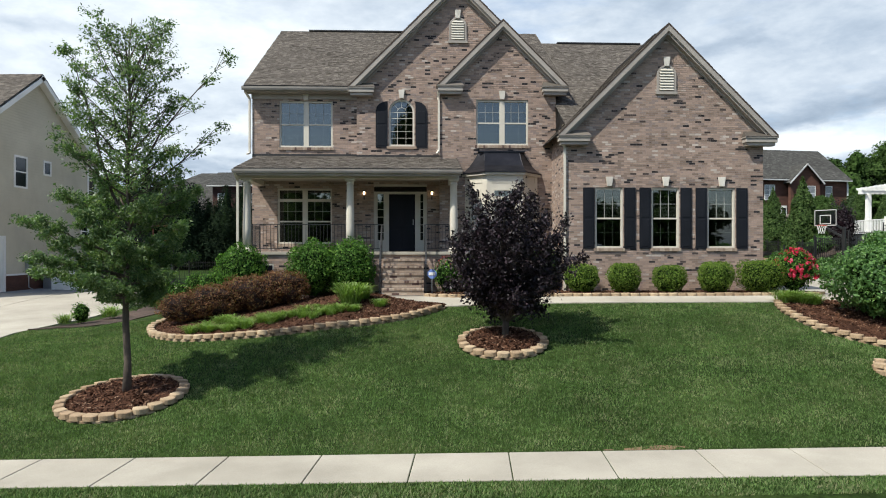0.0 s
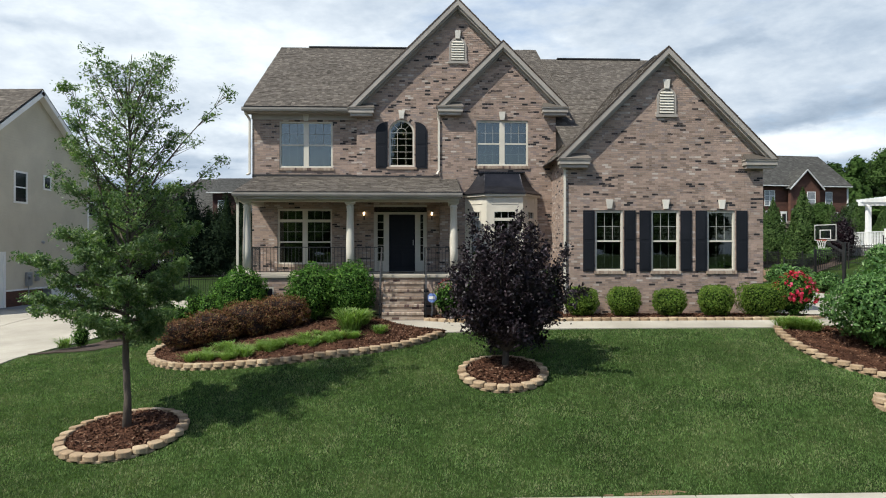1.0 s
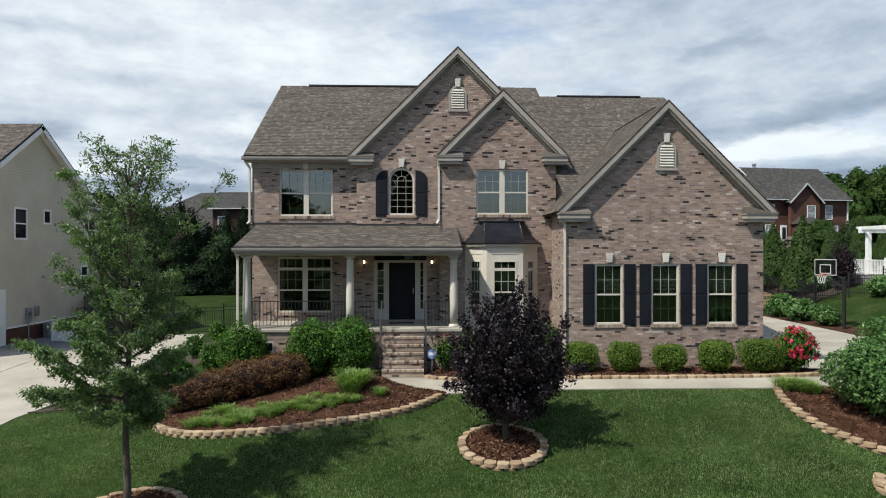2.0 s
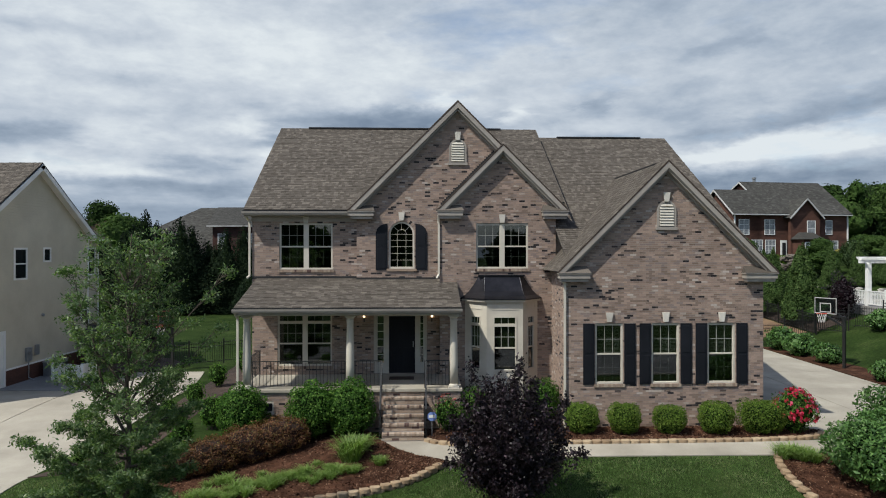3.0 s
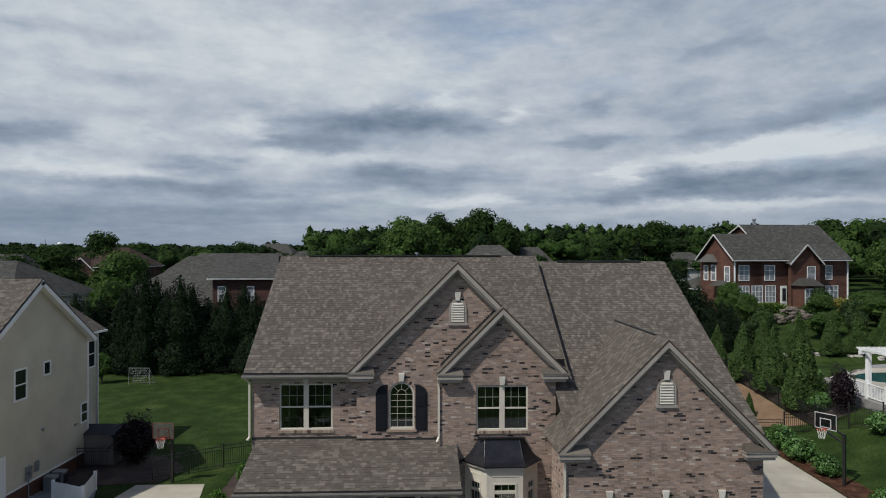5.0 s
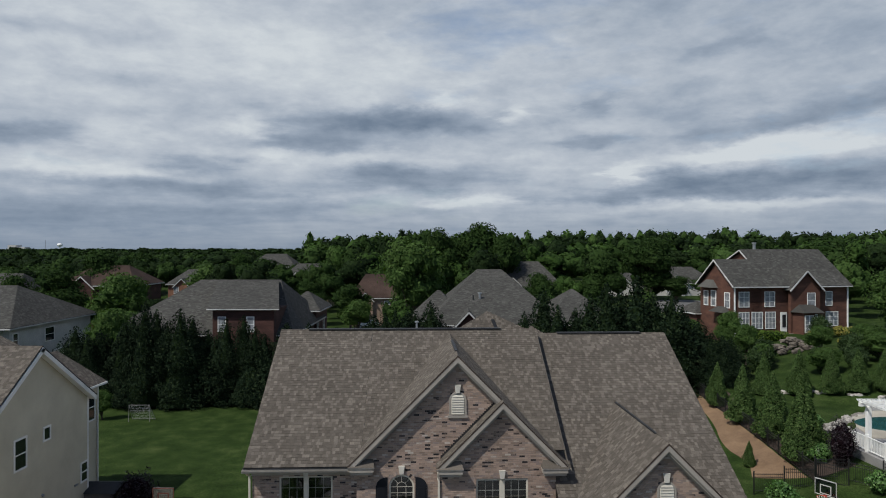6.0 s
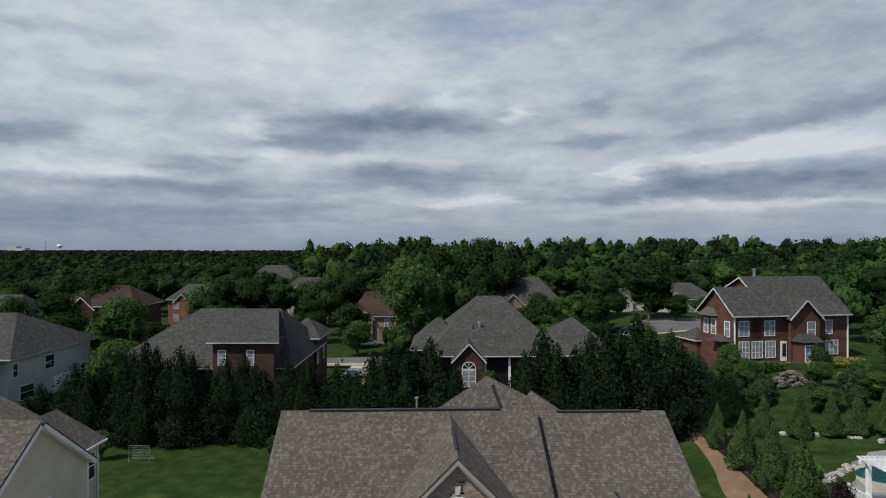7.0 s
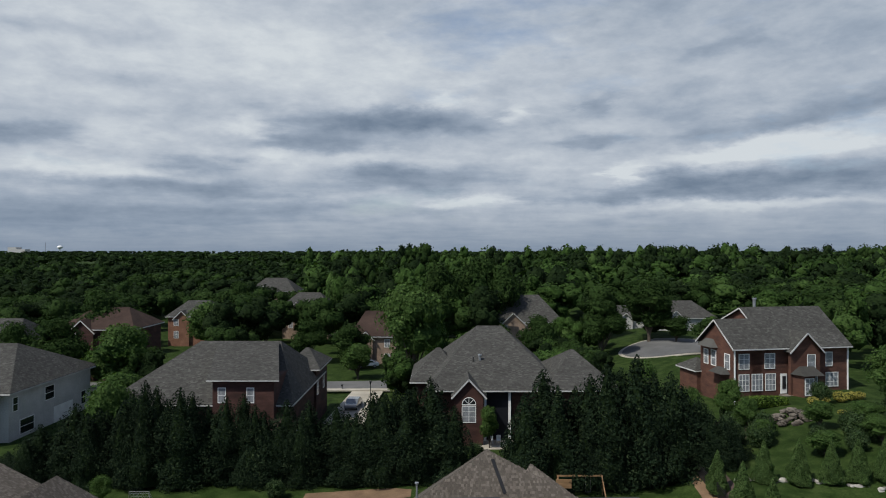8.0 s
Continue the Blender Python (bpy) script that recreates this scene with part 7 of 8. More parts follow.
part("roof_vent", Build().tube([(4.65, 86.2, 10.2), (4.65, 86.2, 11.3)], 0.16, 8).tube([(4.65, 86.2, 11.3), (4.65, 86.2, 11.45)], 0.26, 10), GALVANISED, cb)
part("roof_vent", Build().tube([(3.8, 85.9, 10.2), (3.8, 85.9, 11.2)], 0.08, 8), IRON, cb)

# pale house at the far left
wl = thing("house", "pale grey-sided house with a wide grey roof", "house", "houses behind", at=(-58, 90, 1.5))
part("wall", Build().box(-66, -52.2, 82.0, 101.0, 1.0, 7.5), STUCCO, wl, "pale grey siding")
hip_roof(wl, -67, -51.5, 81.2, 102, 7.5, 4.6, 5.6)
part("bay_wall", Build().box(-56.5, -53.4, 79.6, 82, 1.0, 7.2), STUCCO, wl)
hip_roof(wl, -57.2, -52.8, 79.0, 86.0, 7.2, 1.5, 1.7)
for y0, y1, z0, z1 in ((82.8, 83.7, 5.0, 6.6), (84.2, 87.0, 1.9, 3.6), (89.5, 91.5, 4.9, 6.6), (98.4, 99.6, 2.4, 4.2)):
    side_window(y0, y1, z0, z1, -52.2, parent=wl)
for y in (91.5,):
    part("garage_door", Build().box(-52.25, -52.15, y, y + 4.6, 1.4, 3.6), WHITE, wl, "white garage door")
front_window(-55.8, -54.4, 4.2, 6.4, 79.6, wl, 2, 3)


def far_house(name_label, x, y, width, depth, eave, rise, wall, roof, gable=True, windows=2):
    """A house seen far off between trees."""
    ob = thing("house", name_label, "house", "houses behind", at=(x, y, on_ground(x, y)))
    z = on_ground(x, y) - 0.5
    part("wall", Build().box(x - width / 2, x + width / 2, y, y + depth, z, eave), wall, ob)
    hip_roof(ob, x - width / 2 - 0.5, x + width / 2 + 0.5, y - 0.5, y + depth + 0.5, eave, rise, width * 0.3, None, roof)
    if gable:
        front_gable(ob, x - width * 0.18, width * 0.16, y - 0.6, y + depth * 0.4, eave - 0.3, width * 0.15, wall, roof, base=z)
    for k in range(windows):
        wx = x - width * 0.3 + k * width * 0.6 / max(1, windows - 1)
        front_window(wx - 0.5, wx + 0.5, eave - 2.2, eave - 0.7, y - (0.6 if gable and abs(wx - x + width * 0.18) < width * 0.16 else 0), ob, 2, 2)
        front_window(wx - 0.5, wx + 0.5, eave - 5.2, eave - 3.6, y - (0.6 if gable and abs(wx - x + width * 0.18) < width * 0.16 else 0), ob, 2, 2)
    return ob


PALE_BRICK = surface("pale_brick", [(0.1, (0.20, 0.14, 0.10)), (0.9, (0.30, 0.22, 0.165))], rough=0.9, grain=5, grain_amount=0.3)
ORANGE_BRICK = surface("orange_brick", [(0.1, (0.15, 0.070, 0.042)), (0.9, (0.21, 0.105, 0.066))], rough=0.9, grain=5, grain_amount=0.3)
far_house("dark brick house under a brown hipped roof", -61.5, 121, 13, 12, 10.6, 3.4, DARK_BRICK, BROWN_SHINGLE)
far_house("orange brick house with a grey-green roof", -61.0, 165, 11, 12, 8.6, 3.4, ORANGE_BRICK, GREY_SHINGLE)
far_house("house with grey roof among trees", -36.0, 178, 12, 12, 9.6, 3.6, PALE_BRICK, GREY_SHINGLE)
far_house("house with grey roof among trees", -54.0, 215, 14, 12, 11.6, 4.0, PALE_BRICK, GREY_SHINGLE)
far_house("pale brick house with an arched front window", -14.0, 138, 9, 12, 7.2, 4.6, PALE_BRICK, BROWN_SHINGLE)
far_house("pale brick house with a steep grey roof", 18.5, 152, 16, 14, 8.6, 5.6, PALE_BRICK, GREY_SHINGLE)
far_house("white house with grey gables at the turning circle", 54.0, 152, 13, 10, 9.6, 3.4, STUCCO, GREY_SHINGLE)
far_house("low white house with a grey roof behind a tree", 44.0, 158, 10, 10, 9.0, 2.4, STUCCO, GREY_SHINGLE)
far_house("grey-roofed house at the edge of the wood", -75.0, 112, 10, 12, 9.2, 3.6, STUCCO, GREY_SHINGLE)


# ---- parked cars far off ----
def car(x, y, turn, paint, label):
    ob = thing("car", label, "car", "parked cars")
    body = [(-2.2, 0.45), (-2.25, 0.75), (-2.1, 0.95), (-1.2, 1.02), (-0.6, 1.48), (0.9, 1.52), (1.6, 1.08), (2.15, 0.98), (2.25, 0.7), (2.2, 0.42)]
    part("body", Build().prism([(a, -0.88, b) for a, b in body], (0, 1.76, 0)), paint, ob, bevel=0.06)
    part("window_band", Build().prism([(-1.05, -0.885, 1.03), (-0.55, -0.885, 1.42), (0.85, -0.885, 1.45), (1.4, -0.885, 1.06)], (0, 1.77, 0)), DARK_GLASS, ob)
    for wx in (-1.4, 1.4):
        for wy in (-0.8, 0.8):
            ty = part("wheel", Build().tube([(wx, wy - 0.1, 0.33), (wx, wy + 0.1, 0.33)], 0.33, 16), RUBBER, ob)
            part("rim", Build().tube([(wx, wy - 0.11, 0.33), (wx, wy + 0.11, 0.33)], 0.19, 12), GALVANISED, ty)
    ob.matrix_basis = pose(x, y, on_ground(x, y) + 0.15, 0, 0, turn)


car(-14.8, 133.5, 10, CAR_WHITE, "white saloon car parked on a far drive")
car(-13.0, 99.0, 85, CAR_GREY, "grey car parked beside the brick house")
car(-36.0, 124.0, 20, CAR_GREY, "dark car parked by a far kerb")


def lamp_post(x, y, height):
    """A slim black garden lamp at the mouth of a drive."""
    z = on_ground(x, y)
    ob = thing("lamp_post", "slim black lamp post beside a far drive", "lamp post", at=(x, y, z))
    part("post", Build().tube([(x, y, z - 0.1), (x, y, z + height - 0.5)], [0.09, 0.06], 8), IRON, ob)
    lantern = part("lantern", Build().lathe(x, y, [(0.08, z + height - 0.5), (0.19, z + height - 0.1), (0.19, z + height - 0.08)], 8), DARK_GLASS, ob)
    part("cap", Build().lathe(x, y, [(0.22, z + height - 0.08), (0.05, z + height + 0.08), (0.02, z + height + 0.14)], 8), IRON, lantern)


def mailbox(x, y):
    """A dark post-mounted letter box."""
    z = on_ground(x, y)
    ob = thing("mailbox", "dark mailbox on a post by the far kerb", "mailbox", at=(x, y, z))
    part("post", Build().box(x - 0.06, x + 0.06, y - 0.06, y + 0.06, z - 0.1, z + 1.0), IRON, ob)
    part("box", Build().box(x - 0.14, x + 0.14, y - 0.3, y + 0.3, z + 1.0, z + 1.3), IRON, ob, bevel=0.05)


lamp_post(-10.8, 101.6, 3.6)
mailbox(-16.4, 111.0)


# ---- plants near the house ----
def clump(name, label, blades, height, spread, seed, material=LILY_LEAF, width=0.022):
    """Arching strap leaves from one root."""
    ob = thing(name, label, "plant", "bed plants")
    r = random.Random(seed)
    b = Build()
    for _ in range(blades):
        a, h, s = r.uniform(0, math.tau), height * r.uniform(0.6, 1.1), spread * r.uniform(0.3, 1.1)
        x0, y0 = r.uniform(-0.3, 0.3) * spread, r.uniform(-0.3, 0.3) * spread
        c, d = math.cos(a), math.sin(a)
        pts = [(x0 + c * s * t, y0 + d * s * t, h * (1.9 * t - 1.15 * t * t) * 1.25) for t in (0, 0.4, 0.75, 1.0)]
        w4 = [width, width * 0.9, width * 0.6, 0.002]
        vs = [(p[0] - d * q * e, p[1] + c * q * e, p[2]) for p, q in zip(pts, w4) for e in (-0.5, 0.5)]
        b.add(vs, [(0, 1, 3, 2), (2, 3, 5, 4), (4, 5, 7, 6)])
    part("blade_tuft", b, material, ob)
    return ob


gb = shrub("bush", "dense bright green rounded bush before the porch", BUSH_LEAF, (0.80, 0.72, 0.84), 9000, 0.066, 0.036, 3, 2.3, 0.26, "porch bushes")
place(gb, [(-4.05, 21.25, 1.95, 0, 1.0), (-2.88, 21.25, 1.98, 120, 1.02), (-6.25, 21.2, 1.85, 220, 0.98), (0.95, 22.2, 2.05, 40, 0.72), (3.35, 22.9, 2.05, 80, 0.80)])
# the copper core's dark brown is the hedge's inner shade, put into colour
ch = shrub("bush", "low reddish-copper leaved hedge shrub", COPPER_LEAF, (0.80, 0.60, 0.50), 8000, 0.050, 0.028, 5, 3.6, 0.30, "copper shrubs", core=surface("copper_twigs", [(0.2, (0.02, 0.011, 0.008)), (0.8, (0.035, 0.018, 0.012))], rough=1.0, bump=0))
place(ch, [(-6.55, 19.55, 1.45, 18, 0.92), (-5.65, 19.95, 1.62, 200, 0.98), (-4.8, 20.3, 1.78, 22, 0.96), (-7.4, 19.35, 1.36, 190, 0.78)])
bw = shrub("boxwood", "clipped bright green boxwood by the brick wall", BOX_LEAF, (0.53, 0.48, 0.45), 8000, 0.042, 0.026, 7, 3.6, 0.18, "clipped boxwoods")
place(bw, [(4.33, 21.35, 2.08, 0, 0.98), (5.66, 21.3, 2.08, 70, 1.0), (7.08, 21.3, 2.08, 160, 0.93), (8.52, 21.3, 2.08, 250, 1.05)])
bw2 = shrub("boxwood", "wide clipped green boxwood beside the roses", BOX_LEAF, (0.72, 0.52, 0.50), 9000, 0.042, 0.026, 8, 3.8, 0.18, "clipped boxwoods")
place(bw2, [(9.95, 21.3, 2.08, 0, 1.0)])
rose = shrub("rose_bush", "loose rose bush covered in crimson blooms", BUSH_LEAF, (0.62, 0.55, 0.66), 3000, 0.06, 0.035, 9, 2.2, 0.35, "roses")
d, rr = ball_points(150, 12)
d = d[d[:, 2] > -0.3]
pet = []
for q in d:
    s = 0.95 + 0.16 * rr.random()
    c = q * s * (0.62, 0.55, 0.66) + (0, 0, 0.66)
    pet += [c + rr.normal(size=3) * 0.028 for _ in range(9)]
tagged(part("bloom_cover", sheet("bloom_cover", *leaves(np.array(pet), 0.085, 0.065, 4, np.repeat(d, 9, 0), 0.9)), ROSE, rose), "crimson rose blooms", kind="stuff")
place(rose, [(11.0, 21.35, 2.08, 0, 1.0)])
nd = shrub("shrub", "open shrub with red new leaves beside the steps", BUSH_LEAF, (0.45, 0.4, 0.5), 900, 0.07, 0.03, 15, 2.0, 0.4, "bed shrubs")
d, rr = ball_points(200, 16)
d = d[d[:, 2] > 0.35]
part("red_tips", sheet("red_tips", *leaves(d * (0.36, 0.32, 0.55) + (0, 0, 0.62), 0.08, 0.03, 6)), RED_TIP, nd, "red leaf tips")
place(nd, [(0.12, 21.65, 2.07, 0, 1.0)])
lau = shrub("laurel", "large glossy green laurel mound in the side bed", LAUREL_LEAF, (1.65, 1.4, 1.02), 17000, 0.10, 0.045, 17, 2.3, 0.28, "laurels")
place(lau, [(11.75, 17.5, 1.62, 0, 1.0), (13.6, 18.6, 1.9, 130, 1.1)])
lil = clump("daylily", "arching bright green daylily clump", 420, 0.62, 0.60, 3)
place(lil, [(-2.6, 19.25, None, 0, 1.1), (-2.35, 19.85, None, 90, 0.75), (-1.75, 18.95, None, 50, 0.5)])
lirs = clump("liriope", "low grassy green border plant", 150, 0.24, 0.40, 5, width=0.014)
spots = []
r = random.Random(9)
for k in range(44):
    t = k / 43
    spots.append((-6.6 + 4.1 * t + r.uniform(-0.12, 0.12), 17.95 + 0.55 * t * t + (0, 0.25, 0.52)[k % 3] + r.uniform(-0.25, 0.3), None, r.uniform(0, 360), r.uniform(0.5, 1.05)))
spots += [(10.0 + r.uniform(-0.45, 0.45), 19.2 + r.uniform(-0.2, 0.2), None, r.uniform(0, 360), r.uniform(1.0, 1.4)) for _ in range(9)]
spots += [(-11.6, 20.9, None, 0, 1.2), (-10.9, 22.3, None, 0, 1.5), (-10.3, 24.5, None, 0, 1.4), (11.0, 16.4, None, 0, 0.8)]
spots = [(x, y, on_ground(x, y) + 0.08, a, s) for x, y, z, a, s in spots]
place(lirs, spots)
sm = shrub("shrub", "small upright green shrub in the strip bed", BUSH_LEAF, (0.26, 0.26, 0.34), 900, 0.05, 0.025, 21, 2.0, 0.3, "strip shrubs")
place(sm, [(-11.3, 21.3, None, 0, 1.0), (-10.3, 25.6, None, 90, 1.3), (-10.0, 27.5, None, 200, 1.5), (-10.2, 31.0, None, 20, 1.6), (-10.0, 34.5, None, 60, 1.8), (-9.8, 36.5, None, 100, 1.9), (-8.6, 22.5, None, 10, 1.6), (-8.3, 24.5, None, 80, 1.8)])
hy = shrub("shrub", "leafy green hydrangea beside the driveway", LAUREL_LEAF, (0.75, 0.65, 0.5), 1600, 0.12, 0.07, 23, 2.2, 0.35, "drive shrubs")
place(hy, [(19.7, 27.0, None, 0, 1.0), (19.6, 30.2, None, 50, 0.9), (19.75, 35.0, None, 100, 1.0), (19.65, 37.6, None, 190, 1.2), (19.7, 39.8, None, 260, 1.3), (24.6, 38.2, None, 30, 1.1), (24.3, 44.0, None, 70, 1.1), (24.9, 44.6, None, 10, 0.9), (27.0, 49.6, None, 40, 0.9)])
dk = shrub("shrub", "dark reddish shrub beside the neighbouring shed", PLUM_LEAF, (0.95, 0.95, 1.1), 4200, 0.09, 0.045, 25, 2.0, 0.45, "dark shrubs", core=PLUM_SHADE_CORE)
place(dk, [(-17.4, 38.7, None, 0, 1.2), ])
rp2 = shrub("shrub", "upright dark purple-leaved shrub by the terrace", PLUM_LEAF, (0.82, 0.82, 1.42), 5200, 0.09, 0.045, 26, 1.9, 0.5, "dark shrubs", core=PLUM_SHADE_CORE)
place(rp2, [(24.8, 42.4, None, 40, 1.0)])
# yard sign
sg = thing("yard_sign", "small blue and white octagonal yard sign on a stake", "sign", at=(-0.34, 21.0, 2.08))
part("stake", Build().box(-0.35, -0.33, 20.99, 21.01, 2.0, 2.62), GALVANISED, sg)
octo = [(-0.34 + 0.15 * math.cos(math.pi / 8 + k * math.pi / 4), 2.66 + 0.15 * math.sin(math.pi / 8 + k * math.pi / 4)) for k in range(8)]
plate = part("plate", Build().prism([(x, 20.985, z) for x, z in octo], (0, 0.01, 0)), BLUE, sg, "blue plate")
part("lettering_bar", Build().box(-0.44, -0.24, 20.978, 20.984, 2.62, 2.71), WHITE, plate, "white bar")


# ---- trees ----
def oak():
    """A young willow oak: a straight stem, rising limbs, narrow leaves."""
    ob = thing("oak_tree", "slender young willow oak with narrow green leaves", "tree", "front trees")
    r = random.Random(31)
    stem = [(0, 0, -0.1), (0.02, 0, 0.6), (-0.03, 0.02, 1.4), (0.0, -0.02, 2.4), (0.05, 0.03, 3.5), (0.0, 0.0, 4.6), (0.06, 0.05, 5.6), (0.02, 0.0, 6.6), (0.1, 0.0, 7.6)]
    part("trunk", Build().tube(stem, [0.10, 0.072, 0.066, 0.06, 0.05, 0.04, 0.028, 0.018, 0.007], 12), BARK, ob, smooth=True)
    limbs, pts = Build(), []

    def on_stem(z):
        for a, b in zip(stem[:-1], stem[1:]):
            if a[2] <= z <= b[2]:
                return Vector(a).lerp(Vector(b), (z - a[2]) / (b[2] - a[2]))
        return Vector(stem[-1])

    def spray(p, q, n, wide):
        for _ in range(n):
            c = p.lerp(q, r.random() ** 0.7)
            pts.append((c.x + r.gauss(0, wide), c.y + r.gauss(0, wide), c.z + r.gauss(0, wide * 0.8)))

    def limb(start, azimuth, length, rise, thick):
        path = [start]
        d = Vector((math.cos(azimuth), math.sin(azimuth), rise)).normalized()
        n = 5
        for k in range(n):
            d = (d + Vector((r.gauss(0, 0.12), r.gauss(0, 0.12), 0.05 + r.gauss(0, 0.08)))).normalized()
            path.append(path[-1] + d * length / n)
        limbs.tube(path, [thick * (1 - 0.85 * k / n) for k in range(n + 1)], 6)
        for k in range(1, n + 1):
            for s in range(5):
                a = azimuth + r.uniform(-1.5, 1.5)
                e = path[k] + Vector((math.cos(a), math.sin(a), r.uniform(-0.15, 0.7))).normalized() * r.uniform(0.2, 0.55) * (1.15 - 0.10 * k)
                limbs.tube([path[k] - (path[k] - path[k - 1]) * r.random() * 0.8, e], [thick * 0.22, 0.003], 3)
                spray(path[k].lerp(e, 0.45), e, 105 if start.z < 3.0 else 70 if start.z < 3.7 else 28 if start.z < 5.0 else 17, 0.055)
        spray(path[-2], path[-1], 30, 0.06)

    for k in range(54):
        z = 1.85 + 5.0 * (k / 54) ** 1.12
        az = k * 2.399 + r.uniform(-0.3, 0.3)
        reach = float(np.interp(z, [1.9, 2.6, 3.6, 4.6, 5.6, 6.6], [1.2, 1.7, 1.75, 1.7, 1.55, 1.1])) * r.uniform(0.65, 1.15) * (0.68 if math.cos(az) > 0.1 and z < 3.7 else 1.0)
        rise = float(np.interp(z, [1.9, 3.0, 4.5, 6.5], [-0.05, 0.22, 0.66, 1.15]))
        limb(on_stem(z), az, reach, rise, 0.032 * (1.25 - z / 9))
    limb(on_stem(3.4), 3.05, 3.6, 1.9, 0.036), limb(on_stem(4.1), 0.1, 3.3, 1.5, 0.03), limb(on_stem(3.9), 0.2, 2.4, 0.75, 0.026), limb(on_stem(2.3), 3.3, 2.1, 0.5, 0.026), limb(on_stem(5.6), 0.3, 1.9, 2.2, 0.022), limb(on_stem(6.2), 1.9, 1.6, 2.6, 0.02)
    part("branchwork", limbs, BARK, ob)
    part("foliage", sheet("foliage", *leaves(np.array(pts), 0.066, 0.024, 2)), OAK_LEAF, ob)
    ob.matrix_basis = pose(-6.42, 13.85, on_ground(-6.42, 13.85) + 0.08)


oak()


def plum():
    """A purple-leaved plum, branching low."""
    ob = thing("plum_tree", "round-headed purple-leaved plum tree, dark and dense", "tree", "front trees")
    r = random.Random(77)
    limbs, pts = Build(), []
    limbs_end = []
    part("trunk", Build().tube([(0, 0, -0.1), (0.0, 0, 0.25), (0.02, 0, 0.55)], [0.10, 0.085, 0.08], 10), BARK, ob, smooth=True)
    for k in range(70):
        a = k * 2.399
        u = (k + 0.5) / 70
        polar = math.acos(1 - 1.74 * u)
        reach = 0.96 + r.uniform(-0.24, 0.10) + (0.28 if k % 6 == 3 else 0.0)
        tip = Vector((math.sin(polar) * math.cos(a) * 1.52 * reach + 0.12, math.sin(polar) * math.sin(a) * 1.35 * reach, 2.05 + math.cos(polar) * (1.75 if polar < 1.57 else 1.75) * reach))
        tip.x *= (1 - 0.22 * max(0, (tip.z - 2.4) / 1.5)) * float(np.interp(tip.z, [0.5, 1.0, 1.8], [0.5, 0.62, 1.0]))
        tip.y *= float(np.interp(tip.z, [0.5, 1.8], [0.6, 1.0]))
        base = Vector((0.02, 0, 0.5))
        mid = base.lerp(tip, 0.5) + Vector((r.gauss(0, 0.08), r.gauss(0, 0.08), 0.22))
        limbs.tube([base, mid, tip], [0.04, 0.02, 0.004], 5)
        for _ in range(560):
            t = 0.42 + 0.60 * r.random() ** 0.75
            c = base.lerp(mid, t * 2) if t < 0.5 else mid.lerp(tip, t * 2 - 1)
            s = 0.15 if t < 0.85 else 0.07
            pts.append((c.x + r.gauss(0, s), c.y + r.gauss(0, s), c.z + r.gauss(0, s)))
    part("branchwork", limbs, BARK, ob)
    part("foliage", sheet("foliage", *leaves(np.array(pts), 0.072, 0.042, 8)), PLUM_LEAF, ob)
    ob.matrix_basis = pose(1.5, 16.45, on_ground(1.5, 16.45) - 0.08)


plum()


def conifer(name, label, material, height, radius, count, seed, size, group, power=0.66, uneven=0.75):
    """A cone of drooping sprays round a stem, with an uneven outline."""
    ob = thing(name, label, "tree", group)
    r = np.random.default_rng(seed)
    h = 1 - np.sqrt(r.random(count)) * 0.999
    a = r.random(count) * math.tau
    lobes = np.array([noise.noise(Vector((math.cos(q) * 1.5, math.sin(q) * 1.5, z * 5 + seed))) for q, z in zip(a, h)])
    rad = radius * (np.clip(1 - h, 0, 1) ** power) * (0.92 + uneven * lobes) * (1 - 0.42 * r.random(count) ** 2) * np.interp(h, [0, 0.08, 0.2, 1], [0.80, 0.95, 1, 1])
    p = np.c_[np.cos(a) * rad, np.sin(a) * rad, h * height * 0.97 + 0.15]
    f = np.c_[np.cos(a), np.sin(a), np.full(count, 0.45)]
    part("foliage", sheet("foliage", *leaves(p, size, size * 0.5, seed, f, 1.3)), material, ob)
    rings = [(radius * 0.60 * (1 - k / 9) ** 0.9 + 0.02, height * (0.03 + 0.9 * k / 9)) for k in range(10)]
    # dark cone filling the crown, inner shade painted into it
    part("inner_growth", Build().lathe(0, 0, rings, 12), SHADE_CORE, ob)
    part("trunk", Build().tube([(0, 0, -0.2), (0, 0, height * 0.9)], [radius * 0.07, 0.02], 7), BARK, ob)
    return ob


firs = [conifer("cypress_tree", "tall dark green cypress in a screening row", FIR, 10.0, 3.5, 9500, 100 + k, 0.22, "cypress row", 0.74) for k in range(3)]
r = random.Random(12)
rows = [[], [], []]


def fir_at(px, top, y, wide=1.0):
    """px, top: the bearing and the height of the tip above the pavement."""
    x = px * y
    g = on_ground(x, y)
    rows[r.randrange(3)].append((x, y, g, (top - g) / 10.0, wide))


